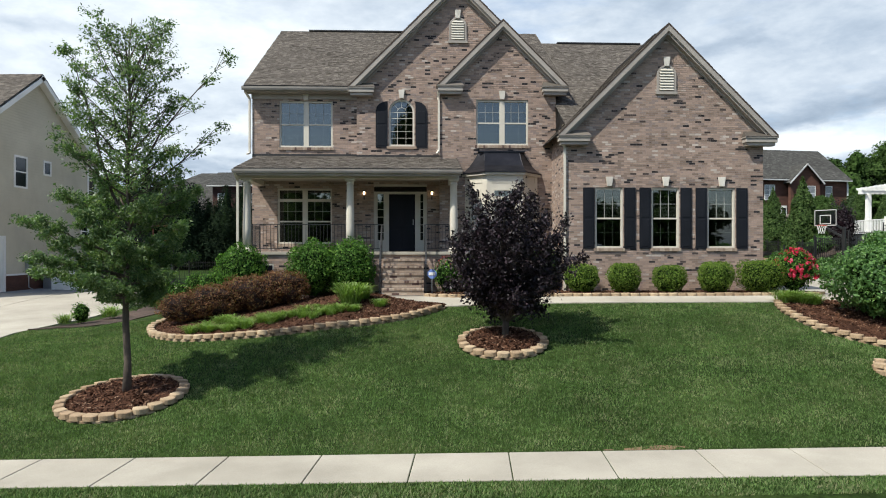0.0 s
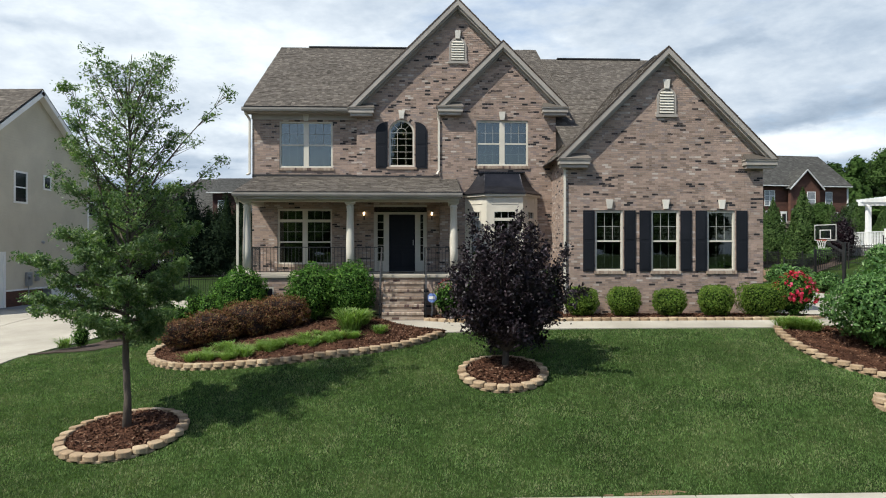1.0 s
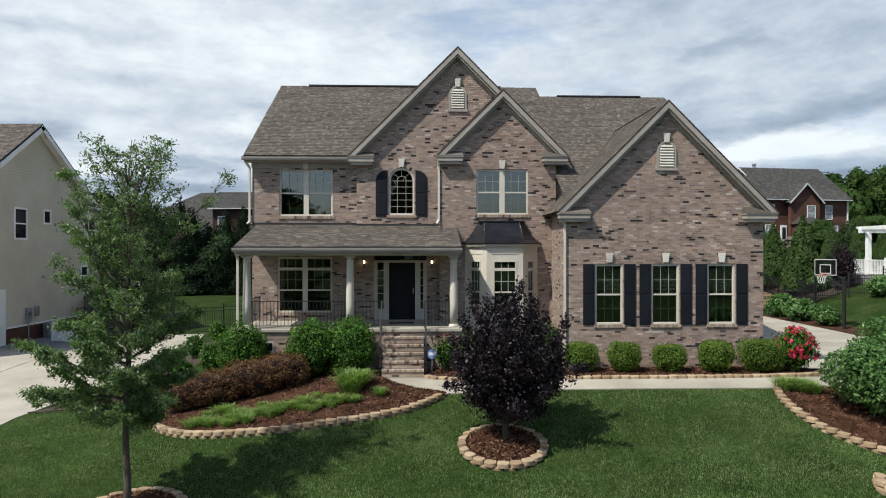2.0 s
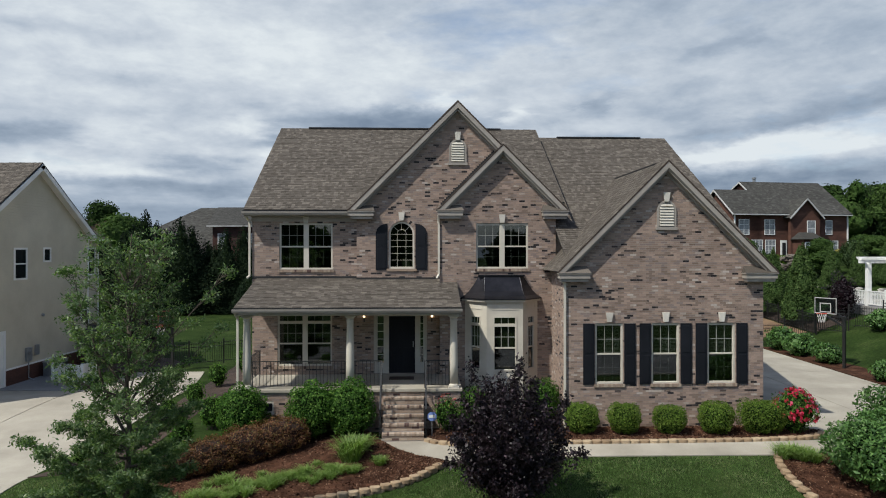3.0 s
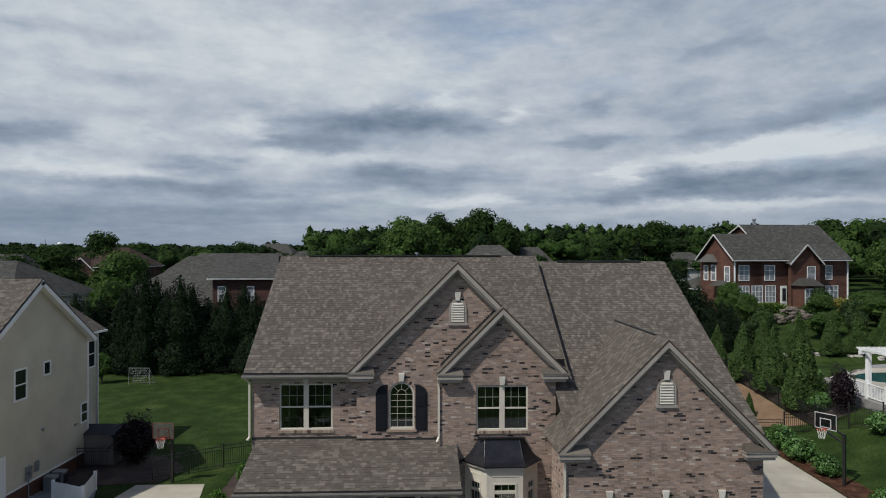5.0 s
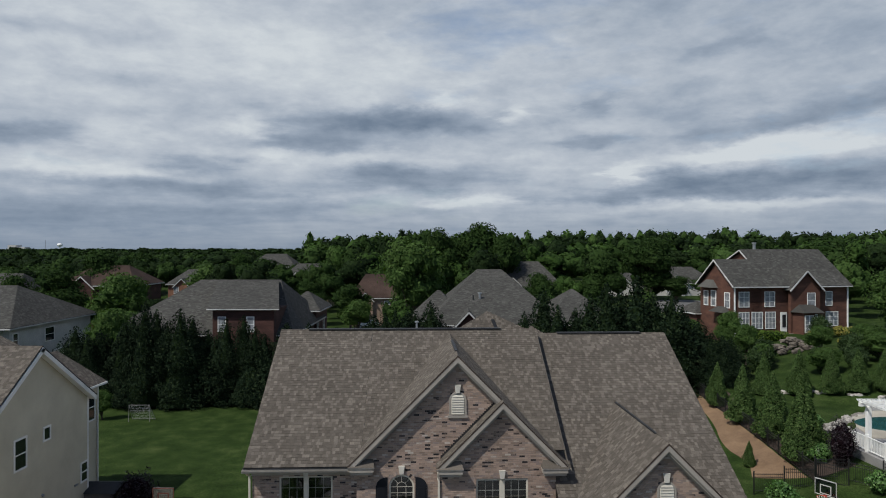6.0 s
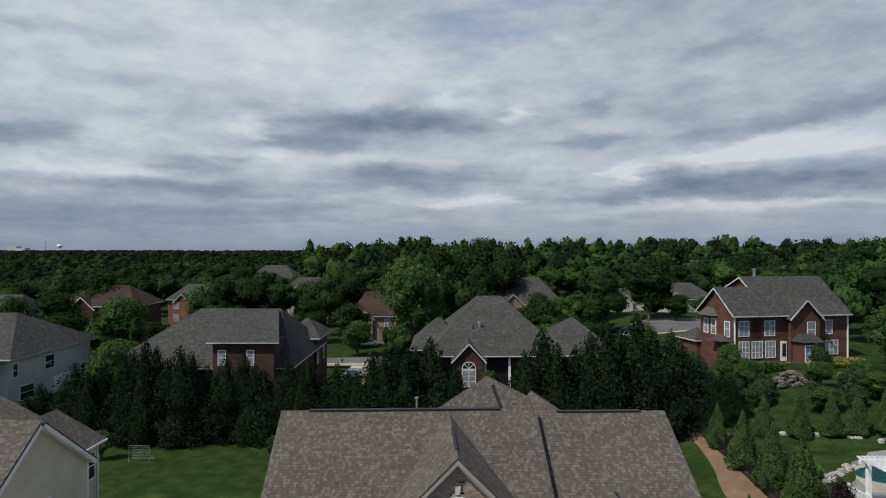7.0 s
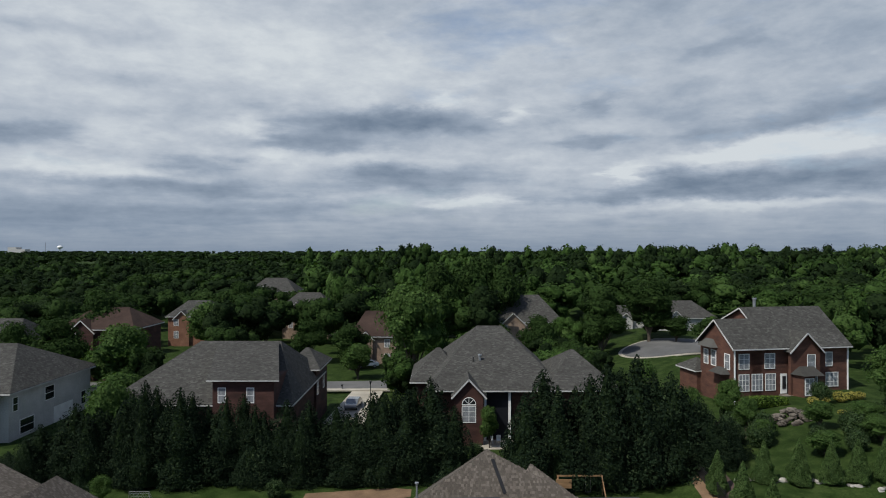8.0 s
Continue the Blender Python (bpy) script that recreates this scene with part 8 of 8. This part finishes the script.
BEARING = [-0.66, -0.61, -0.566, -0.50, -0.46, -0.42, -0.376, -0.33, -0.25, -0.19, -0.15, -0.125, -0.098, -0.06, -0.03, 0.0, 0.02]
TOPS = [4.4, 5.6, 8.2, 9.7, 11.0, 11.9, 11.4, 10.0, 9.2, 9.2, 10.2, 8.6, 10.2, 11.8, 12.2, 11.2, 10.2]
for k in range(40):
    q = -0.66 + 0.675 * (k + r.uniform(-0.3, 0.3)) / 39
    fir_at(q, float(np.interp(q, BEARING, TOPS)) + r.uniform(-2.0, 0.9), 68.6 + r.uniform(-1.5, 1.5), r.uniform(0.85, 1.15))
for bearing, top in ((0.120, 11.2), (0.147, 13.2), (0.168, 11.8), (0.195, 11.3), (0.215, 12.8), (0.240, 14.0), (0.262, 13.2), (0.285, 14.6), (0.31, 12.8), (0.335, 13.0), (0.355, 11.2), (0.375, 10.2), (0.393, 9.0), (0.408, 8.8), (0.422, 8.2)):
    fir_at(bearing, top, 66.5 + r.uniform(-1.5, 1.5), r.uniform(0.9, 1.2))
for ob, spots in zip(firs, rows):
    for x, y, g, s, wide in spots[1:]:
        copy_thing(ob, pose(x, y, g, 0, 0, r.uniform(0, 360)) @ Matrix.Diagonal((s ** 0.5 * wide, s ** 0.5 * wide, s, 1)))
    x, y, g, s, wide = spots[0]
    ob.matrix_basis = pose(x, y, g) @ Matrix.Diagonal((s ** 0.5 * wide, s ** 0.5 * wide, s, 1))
arb = conifer("arborvitae", "bright green pointed arborvitae by the fence", CEDAR, 4.4, 1.42, 12000, 140, 0.12, "arborvitae row", 0.92, 0.42)
place(arb, [(24.2, 60.2, None, 0, 0.88), (24.0, 54.6, None, 60, 1.06), (24.2, 50.0, None, 120, 1.10), (23.85, 45.2, None, 200, 1.20), (28.4, 60.4, None, 250, 0.88), (31.0, 59.4, None, 20, 0.92), (33.6, 59.0, None, 90, 0.88), (35.8, 58.8, None, 170, 0.86),
            (38.0, 58.6, None, 10, 0.86), (20.9, 46.6, None, 0, 0.40)])


def crown(seed, radius, height, base, count, size, lobes=13):
    """Leaf clumps of a broad crown, over several lobes."""
    r = np.random.default_rng(seed)
    c = r.normal(size=(lobes, 3))
    c /= np.linalg.norm(c, axis=1)[:, None]
    c = c * r.random((lobes, 1)) ** 0.4 * (radius * 0.58, radius * 0.58, height * 0.33) + (0, 0, base + height * 0.5)
    c[0] = (0, 0, base + height * 0.72)
    s = r.uniform(0.34, 0.55, lobes) * radius
    k = r.integers(0, lobes, count)
    d = r.normal(size=(count, 3))
    d /= np.linalg.norm(d, axis=1)[:, None]
    d[:, 2] = np.where(d[:, 2] < -0.5, -d[:, 2], d[:, 2])
    p = c[k] + d * s[k][:, None] * (1.14 - 0.55 * r.random((count, 1)) ** 1.6) * (1, 1, 0.9)
    return p, d, c, s


def tree(name, label, material, seed, radius=4.0, height=9.8, base=1.1, count=7500, size=0.30, group="garden trees"):
    ob = thing(name, label, "tree", group)
    p, d, c, s = crown(seed, radius, height, base, count, size)
    part("crown", sheet("crown", *leaves(p, size, size * 0.7, seed, d, 0.55)), material, ob)
    fill, br = Build(), Build()
    for q, t in zip(c, s):
        b = blob(t * 0.72, t * 0.72, t * 0.64, 0, seed, 2.0, 0.8, 6)
        fill.add([(v[0] + q[0], v[1] + q[1], v[2] + q[2]) for v in b.v], b.f)
        br.tube([(0, 0, base * 0.8), (q[0] * 0.5, q[1] * 0.5, (base + q[2]) / 2), tuple(q)], [radius * 0.03, radius * 0.02, 0.03], 5)
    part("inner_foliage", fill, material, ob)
    part("branchwork", br, BARK, ob)
    part("trunk", Build().tube([(0, 0, -0.3), (0.05, 0, base * 0.5), (0, 0, base + height * 0.3)], [radius * 0.07, radius * 0.055, radius * 0.03], 9), BARK, ob)
    return ob


def stand(ob, spots):
    """Trees by bearing, distance, height of the top and half width."""
    out = []
    for bearing, y, top, half in spots:
        x = bearing * y
        g = on_ground(x, y)
        out.append(pose(x, y, g, 0, 0, r.uniform(0, 360)) @ Matrix.Diagonal((half / 4.0, half / 4.0, (top - g) / 11.0, 1)))
    for m in out[1:]:
        copy_thing(ob, m)
    ob.matrix_basis = out[0]


stand(tree("tree", "broad dark green maple behind the houses", WOODS, 51), [(-0.572, 109, 15.2, 5.6), (-0.445, 235, 17.5, 9.0), (-0.63, 112, 14.0, 4.4), (0.233, 130, 16.4, 4.8), (-0.297, 190, 17.3, 5), (-0.198, 140, 11.3, 4.5), (-0.30, 165, 13, 4), (-0.50, 128, 18.5, 6.0), (-0.09, 150, 14, 5)])
stand(tree("tree", "tall green oak behind the houses", WOODS, 52), [(0.045, 160, 24.0, 7.6), (0.0, 152, 22.4, 5.6), (0.085, 156, 21.5, 5.4), (-0.135, 132, 10.6, 4.6), (-0.15, 205, 17, 6), (0.302, 136, 19.8, 6.0), (0.14, 125, 13.0, 4.2), (-0.43, 112, 9.0, 2.8), (-0.26, 160, 12.4, 4), (0.40, 118, 13, 5), (0.342, 133, 12.0, 3.6), (-0.66, 100, 9.5, 5)])
stand(tree("tree", "light green leafy tree in a back garden", LIME, 53), [(-0.043, 112, 20.4, 6.2), (-0.475, 105, 14.4, 5.6), (-0.475, 84, 10.4, 4.2), (-0.49, 73, 11.4, 3.0), (-0.455, 74, 9.4, 2.4), (-0.125, 122, 8.6, 3.4), (-0.34, 150, 14.4, 6.0), (-0.545, 74, 5.6, 2.0), (0.29, 74, 13.6, 2.4), (0.672, 70, 15.4, 3.6), (0.645, 64, 9.4, 2.0), (0.56, 64, 8.0, 1.9), (0.552, 71, 9.3, 1.8), (0.625, 69, 9.6, 2.1), (0.444, 73, 9.4, 1.6), (0.466, 70, 7.6, 1.4), (0.418, 78, 10.4, 1.7)])
stand(tree("tree", "small round-headed patio tree", LIME, 54), [(0.068, 78, 7.2, 1.4), (0.36, 78, 9.4, 1.7), (-0.50, 62, 4.4, 1.2)])
gs = shrub("shrub", "rounded golden-leaved garden shrub", GOLD, (0.9, 0.8, 0.6), 900, 0.16, 0.09, 61, 2.2, 0.2, "golden shrubs")
place(gs, [(43.2, 79.6, None, 0, 0.75), (44.8, 80.0, None, 60, 0.65), (47.0, 80.8, None, 130, 1.0), (48.8, 81.6, None, 200, 0.85), (50.2, 82.2, None, 20, 0.75), (46.6, 76.0, None, 80, 0.6), (43.4, 74.2, None, 30, 0.55)])
hg = shrub("hedge", "low clipped green hedge below the red brick house", BOX_LEAF, (2.6, 0.7, 0.7), 2600, 0.16, 0.09, 63, 4.0, 0.1, "garden hedges")
place(hg, [(38.6, 81.4, None, 0, 1.0), (-5.5, 108.5, None, 0, 1.2)])
mg = shrub("shrub", "loose green shrub on the garden slope", SLOPE_LEAF, (0.95, 0.9, 0.95), 3600, 0.12, 0.075, 65, 2.0, 0.5, "slope shrubs")
place(mg, [(33.0, 78.0, None, 0, 1.2), (31.6, 74.0, None, 50, 1.4), (33.6, 72.0, None, 90, 1.4), (30.4, 71.5, None, 150, 1.2), (34.4, 77.5, None, 210, 0.9), (44.6, 80.6, None, 250, 1.2), (40.2, 66.5, None, 300, 1.3), (42.0, 65.2, None, 20, 1.2),
           (37.2, 67.5, None, 40, 0.9), (3.6, 74.0, None, 10, 0.9), (7.2, 73.0, None, 40, 1.0), (-15.6, 63.5, None, 0, 0.9), (29.4, 77, None, 0, 1.2), (32.4, 69.6, None, 70, 1.3), (38.6, 63.6, None, 120, 1.0), (43.8, 68.6, None, 200, 1.3), (45.6, 66.8, None, 20, 1.2), (41.4, 69.8, None, 160, 0.9), (46.8, 70.6, None, 260, 1.1), (36.0, 64.4, None, 310, 0.8), (49.0, 74.0, None, 30, 1.2)])

# ---- the woods ----
def wood_kinds(first, count, size, grain):
    """Crowns of forest trees: lobes of foliage with loose leaf clumps over them."""
    out = []
    for s in range(first, first + 6):
        p, d, c, sz = crown(s, 5.0, 12.5, 1.7, count, 1.0, 13)
        v, q = leaves(p, size, size * 0.8, s, d, 0.45)
        vs, qs = [v], [q]
        n = len(v)
        for centre, radius in zip(c, sz):
            b = blob(radius * 0.76, radius * 0.76, radius * 0.70, 0, s + radius, 2.0, 0.9, grain)
            vs.append(np.array(b.v) + centre), qs.append(np.array(b.f) + n)
            n += len(b.v)
        out.append((np.concatenate(vs), np.concatenate(qs)))
    return out


tmpl, tmpl_far = wood_kinds(200, 1300, 0.50, 5), wood_kinds(210, 300, 1.0, 3)
far = []
p, d, c, sz = crown(300, 7.0, 10.0, 5.0, 90, 1.0, 9)
far.append(leaves(p, 3.0, 2.4, 300, d, 0.7))
homes = [(-61.5, 125), (-61, 170), (-36, 183), (-54, 220), (-14, 143), (18.5, 158), (54, 156), (44, 162), (-75, 117), (43, 128), (36, 124), (43, 91), (6, 92), (-25, 88), (-58, 92), (-14.8, 133), (0, 116), (-25, 116), (-45, 116)]
rw = np.random.default_rng(8)


def scatter(y0, y1, side, count):
    out = []
    while len(out) < count:
        y = y0 + (y1 - y0) * rw.random() ** 1.0
        b = side[0] + (side[1] - side[0]) * rw.random()
        x = b * y
        if all((x - hx) ** 2 + (y - hy) ** 2 > 13 ** 2 for hx, hy in homes) and not (y < 165 and any(abs(x / y - hx / hy) < 4.5 / hy and hy > y for hx, hy in homes)):
            out.append((x, y))
    return out


def wood(name, spots, top, kinds, label, spread):
    """Trees in three greens, each green one mesh."""
    for k, (leaf, way_of) in enumerate(((WOODS, ""), (DARK_WOODS, "darker "), (LIGHT_WOODS if top is not valley and kinds is not far else DARK_WOODS if kinds is not tmpl else WOODS, "mixed "))):
        grove(name, spots[k::3], top, kinds, way_of + label, spread, leaf)


def grove(name, spots, top, kinds, label, spread, leaf):
    vs, qs, n = [], [], 0
    for x, y in spots:
        t = kinds[rw.integers(0, len(kinds))]
        g = on_ground(x, y)
        z = top(x, y) * rw.uniform(0.86, 1.05) - g
        sx = spread * rw.uniform(0.75, 1.25)
        a = rw.random() * math.tau
        rot = np.array([[math.cos(a), -math.sin(a), 0], [math.sin(a), math.cos(a), 0], [0, 0, 1]])
        k = np.array([sx, sx, z / 15.2])
        vs.append((t[0] * k) @ rot.T + (x, y, g)), qs.append(t[1] + n)
        n += len(t[0])
    ob = part(name, sheet(name, np.concatenate(vs), np.concatenate(qs)), leaf)
    return tagged(ob, label, "woods", kind="stuff")


def high(x, y):
    return float(np.interp(y, [144, 200, 300, 345, 420], [19.0, 21.8, 25.8, 30.0, 31.0])) + 2.0 * noise.noise(Vector((x * 0.03, y * 0.02, 0)))


def valley(x, y):
    return 15.5 + 3.0 * noise.noise(Vector((x * 0.015, y * 0.015, 5))) + y * 0.006


wood("woods", scatter(144, 178, (-0.20, 0.78), 80), high, tmpl, "green broadleaf woods behind the houses", 1.08)
wood("woods", scatter(178, 420, (-0.20, 0.78), 330), high, tmpl_far, "green broadleaf woods behind the houses", 1.15)
wood("woods", scatter(135, 215, (-0.80, -0.16), 105), valley, tmpl, "green broadleaf woods in the valley", 1.0)
wood("woods", scatter(215, 520, (-0.80, -0.16), 360), valley, tmpl_far, "green broadleaf woods in the valley", 1.25)
wood("woods", scatter(96, 150, (0.56, 0.82), 34), lambda x, y: 21.0, tmpl, "green broadleaf trees beside the brick house", 1.0)
wood("woods", scatter(100, 136, (-0.80, 0.30), 110), lambda x, y: 10.5 + 3.0 * noise.noise(Vector((x * 0.05, y * 0.05, 2))), tmpl, "garden trees between the far houses", 0.6)
wood("woods", scatter(127, 147, (0.16, 0.56), 30), lambda x, y: 11.5 + 2.5 * noise.noise(Vector((x * 0.1, y * 0.1, 7))), tmpl, "garden trees round the turning circle", 0.5)
wood("woods", [(x + rw.uniform(-4, 4), -34 - 22 * rw.random()) for x in np.linspace(-95, 95, 60)], lambda x, y: 13.0, tmpl_far, "trees across the street", 0.9)
wood("far_woods", scatter(480, 3600, (-0.85, 0.85), 1700), lambda x, y: 18.0 + y * 0.0008, far, "distant green woods to the skyline", 1.9)
# far landmarks
wt = thing("water_tower", "tiny pale water tower on the skyline", "water tower", at=(-1320, 2350, 0))
part("tank", blob(9, 9, 6, 34, 3, 2.0, 0.0, 10), WHITE, wt)
wt.children[0].data.transform(Matrix.Translation((-1320, 2350, 0)))
part("tower_leg", Build().tube([(-1320, 2350, 0), (-1320, 2350, 29)], 1.6, 8), WHITE, wt)
ms = thing("radio_mast", "thin radio mast on the skyline", "mast", at=(-1370, 2350, 0))
part("mast", Build().tube([(-1370, 2350, 0), (-1370, 2350, 50)], 0.8, 5), GALVANISED, ms)
ob2 = thing("office_block", "pale distant office block on the skyline", "building", at=(-1480, 2350, 0))
part("wall", Build().box(-1500, -1470, 2350, 2380, 0, 34).box(-1470, -1440, 2350, 2380, 0, 27), STUCCO, ob2)

# trees across the street, mirrored in the upper windows
st = tree("tree", "tall green tree across the street", WOODS, 61, group="street trees")
copy_thing(st, pose(-13.6, -26, on_ground(-13.6, -26), 0, 0, 110) @ Matrix.Diagonal((0.9, 0.9, 1.3, 1)))
st.matrix_basis = pose(1.4, -26, on_ground(1.4, -26)) @ Matrix.Diagonal((1.15, 1.0, 2.05, 1))

# ---- grass ----
rg = np.random.default_rng(21)
COUNT = 620000
px = rg.uniform(-15, 15, COUNT)
py = 9.0 + 12.2 * rg.random(COUNT) ** 1.15
keep = (np.abs(px) < 0.68 * py + 0.6) & ~((py > 9.66) & (py < 11.05))
poly_front, poly_back = smooth_line(BED_FRONT, 200), smooth_line(BED_BACK, 200)
keep &= ~((px > -8.3) & (px < 0.05) & (py > np.interp(px, poly_front[12:, 0], poly_front[12:, 1]) - 0.05))
pf = smooth_line(PATH_FRONT, 200)
keep &= ~((px > -2) & (py > np.interp(px, pf[40:, 0], pf[40:, 1]) - 0.04))
rf2 = smooth_line(RIGHT_FRONT, 200)[::-1]
keep &= ~((py > 14.4) & (px > np.interp(py, rf2[:, 1], rf2[:, 0]) - 0.06))
for x, y, q in ((-6.42, 13.72, 1.26), (1.42, 16.2, 1.09)):
    keep &= (px - x) ** 2 + (py - y) ** 2 > q * q
edge = smooth_line(RIGHT_EDGE, 100)
keep &= px > np.interp(py, edge[:, 1], edge[:, 0]) + np.where(py > 20, 2.2, 0.05)
px, py = px[keep], py[keep]
n = len(px)
pz = ground_at(px, py)
a, lean, hgt, wid = rg.random(n) * math.tau, rg.random(n) * 0.05, rg.uniform(0.018, 0.044, n), rg.uniform(0.0055, 0.012, n)
b0 = np.c_[px - np.sin(a) * wid, py + np.cos(a) * wid, pz - 0.01]
b1 = np.c_[px + np.sin(a) * wid, py - np.cos(a) * wid, pz - 0.01]
t1 = np.c_[px + np.cos(a) * lean + np.sin(a) * wid * 0.2, py + np.sin(a) * lean, pz + hgt]
t0 = np.c_[px + np.cos(a) * lean - np.sin(a) * wid * 0.2, py + np.sin(a) * lean, pz + hgt]
gr = part("lawn_grass", sheet("lawn_grass", np.stack([b0, b1, t1, t0], 1).reshape(-1, 3), np.arange(4 * n).reshape(-1, 4)), GRASS)
tagged(gr, "short mown green lawn grass with pale dry blades", "grass", kind="stuff")


# ---- bricks and shingles, piece by piece ----
def clip(outline, z):
    """The stretch of a convex outline at the height z."""
    hits = []
    for (xa, za), (xb, zb) in zip(outline, outline[1:] + outline[:1]):
        if (za - z) * (zb - z) < 0:
            hits.append(xa + (xb - xa) * (z - za) / (zb - za))
    return (min(hits), max(hits)) if len(hits) > 1 else None


def courses(outline, holes):
    """Bricks (x0, x1, z) of a wall in running bond."""
    z, k = min(p[1] for p in outline), 0
    top = max(p[1] for p in outline)
    while z + 0.06 < top:
        span = clip(outline, z + 0.03)
        if span:
            cuts = [(h[0], h[1]) for h in holes if h[2] - 0.02 < z + 0.03 < h[3] + 0.02]
            x = math.floor(span[0] / 0.2032) * 0.2032 + (0.1016 if k % 2 else 0)
            while x < span[1]:
                bits = [(max(x, span[0]), min(x + 0.194, span[1]))]
                for a, b in cuts:
                    bits = [q for p, r in bits for q in ((p, min(r, a)), (max(p, b), r)) if q[1] - q[0] > 0.02]
                for p, r in bits:
                    if r - p > 0.02:
                        yield p, r, z
                x += 0.2032
        z, k = z + 0.0677, k + 1


FULL = Build().box(0, 0.194, -0.012, 0.004, 0, 0.0575).mesh("brick")
FULL.materials.append(BRICK)
side_bricks = Build()
for wall, *rest in BRICKS:
    if wall is None:
        z, spans, x = rest
        for a, b in spans:
            side_bricks.box(x - 0.012, x + 0.004, a, b, z, z + 0.0575)
        continue
    outline, y, holes = rest
    joined = Build()
    for a, b, z in courses(outline, holes):
        if wall.name.startswith("garage_wall") and 5.80 < z < 6.70 and 4.4 < a < 10.2 and b - a > 0.19:
            o = new("brick", FULL)
            o.parent, o.matrix_basis = wall, pose(a, y, z)
        else:
            joined.box(a, b, y - 0.012, y + 0.004, z, z + 0.0575)
    tagged(part("brickwork", joined, BRICK, wall), kind="stuff")
tagged(part("brickwork", side_bricks, BRICK, house), kind="stuff")

rs = random.Random(5)
PIECE = {}
for roof, origin, u, v, n, flat, row, piece, material in SHINGLES:
    joined = Build()
    top = max(p[1] for p in flat)
    t, own = 0.0, 0
    while t < top:
        low_span, span = clip(flat, t + 0.001), clip(flat, min(t + row, top - 0.001))
        if low_span and span:
            s = min(low_span[0], span[0]) - rs.uniform(0, 0.2)
            end = max(low_span[1], span[1])
            while s < end:
                wide = rs.uniform(*piece)
                a, b = max(s, low_span[0]), min(s + wide, low_span[1])
                c, d = max(s, span[0]), min(s + wide, span[1])
                if b - a > 0.02 or d - c > 0.02:
                    a, b = (a, b) if b >= a else ((a + b) / 2,) * 2
                    c, d = (c, d) if d >= c else ((c + d) / 2,) * 2
                    e = min(row + 0.01, top - t)
                    thick = rs.choice((0.007, 0.010, 0.016))
                    base = origin + v * t
                    if roof.name.startswith("porch_roof") and row * 4 < t < row * 16 and 1.0 < a < 6.6 and own < 300:
                        key = (round(wide, 1), thick)
                        if key not in PIECE:
                            PIECE[key] = Build().add([(0, 0, 0.001), (key[0], 0, 0.001), (key[0], e, 0.001), (0, e, 0.001), (0, 0, thick), (key[0], 0, thick), (key[0], e, 0.003), (0, e, 0.003)],
                                                     [(4, 5, 6, 7), (0, 1, 5, 4), (1, 2, 6, 5), (3, 0, 4, 7)]).mesh("shingle")
                            PIECE[key].materials.append(material)
                        o = new("shingle", PIECE[key])
                        o.parent = roof
                        o.matrix_basis = Matrix.Translation(base + u * a) @ Matrix((u, v, n)).transposed().to_4x4()
                        own += 1
                        wide = key[0]
                    else:
                        p = [base + u * a, base + u * b, base + u * d + v * e, base + u * c + v * e]
                        joined.add([q - n * 0.008 for q in p] + [p[0] + n * thick, p[1] + n * thick, p[2] + n * 0.003, p[3] + n * 0.003], [(4, 5, 6, 7), (0, 1, 5, 4), (1, 2, 6, 5), (3, 0, 4, 7)])
                s += wide + 0.005
        t += row
    tagged(part("shingles", joined, material, roof), kind="stuff")

# the house and its porch railings stand slightly turned to the street
TURN = Matrix.Translation((2.1, 23.5, 0)) @ Matrix.Rotation(radians(2.2), 4, "Z") @ Matrix.Translation((-2.1, -23.5, 0))
for ob in [o for o in scene.objects if o.parent is None and (o == house or o.name.startswith(("porch_railing", "handrail")))]:
    ob.matrix_basis = TURN @ ob.matrix_basis
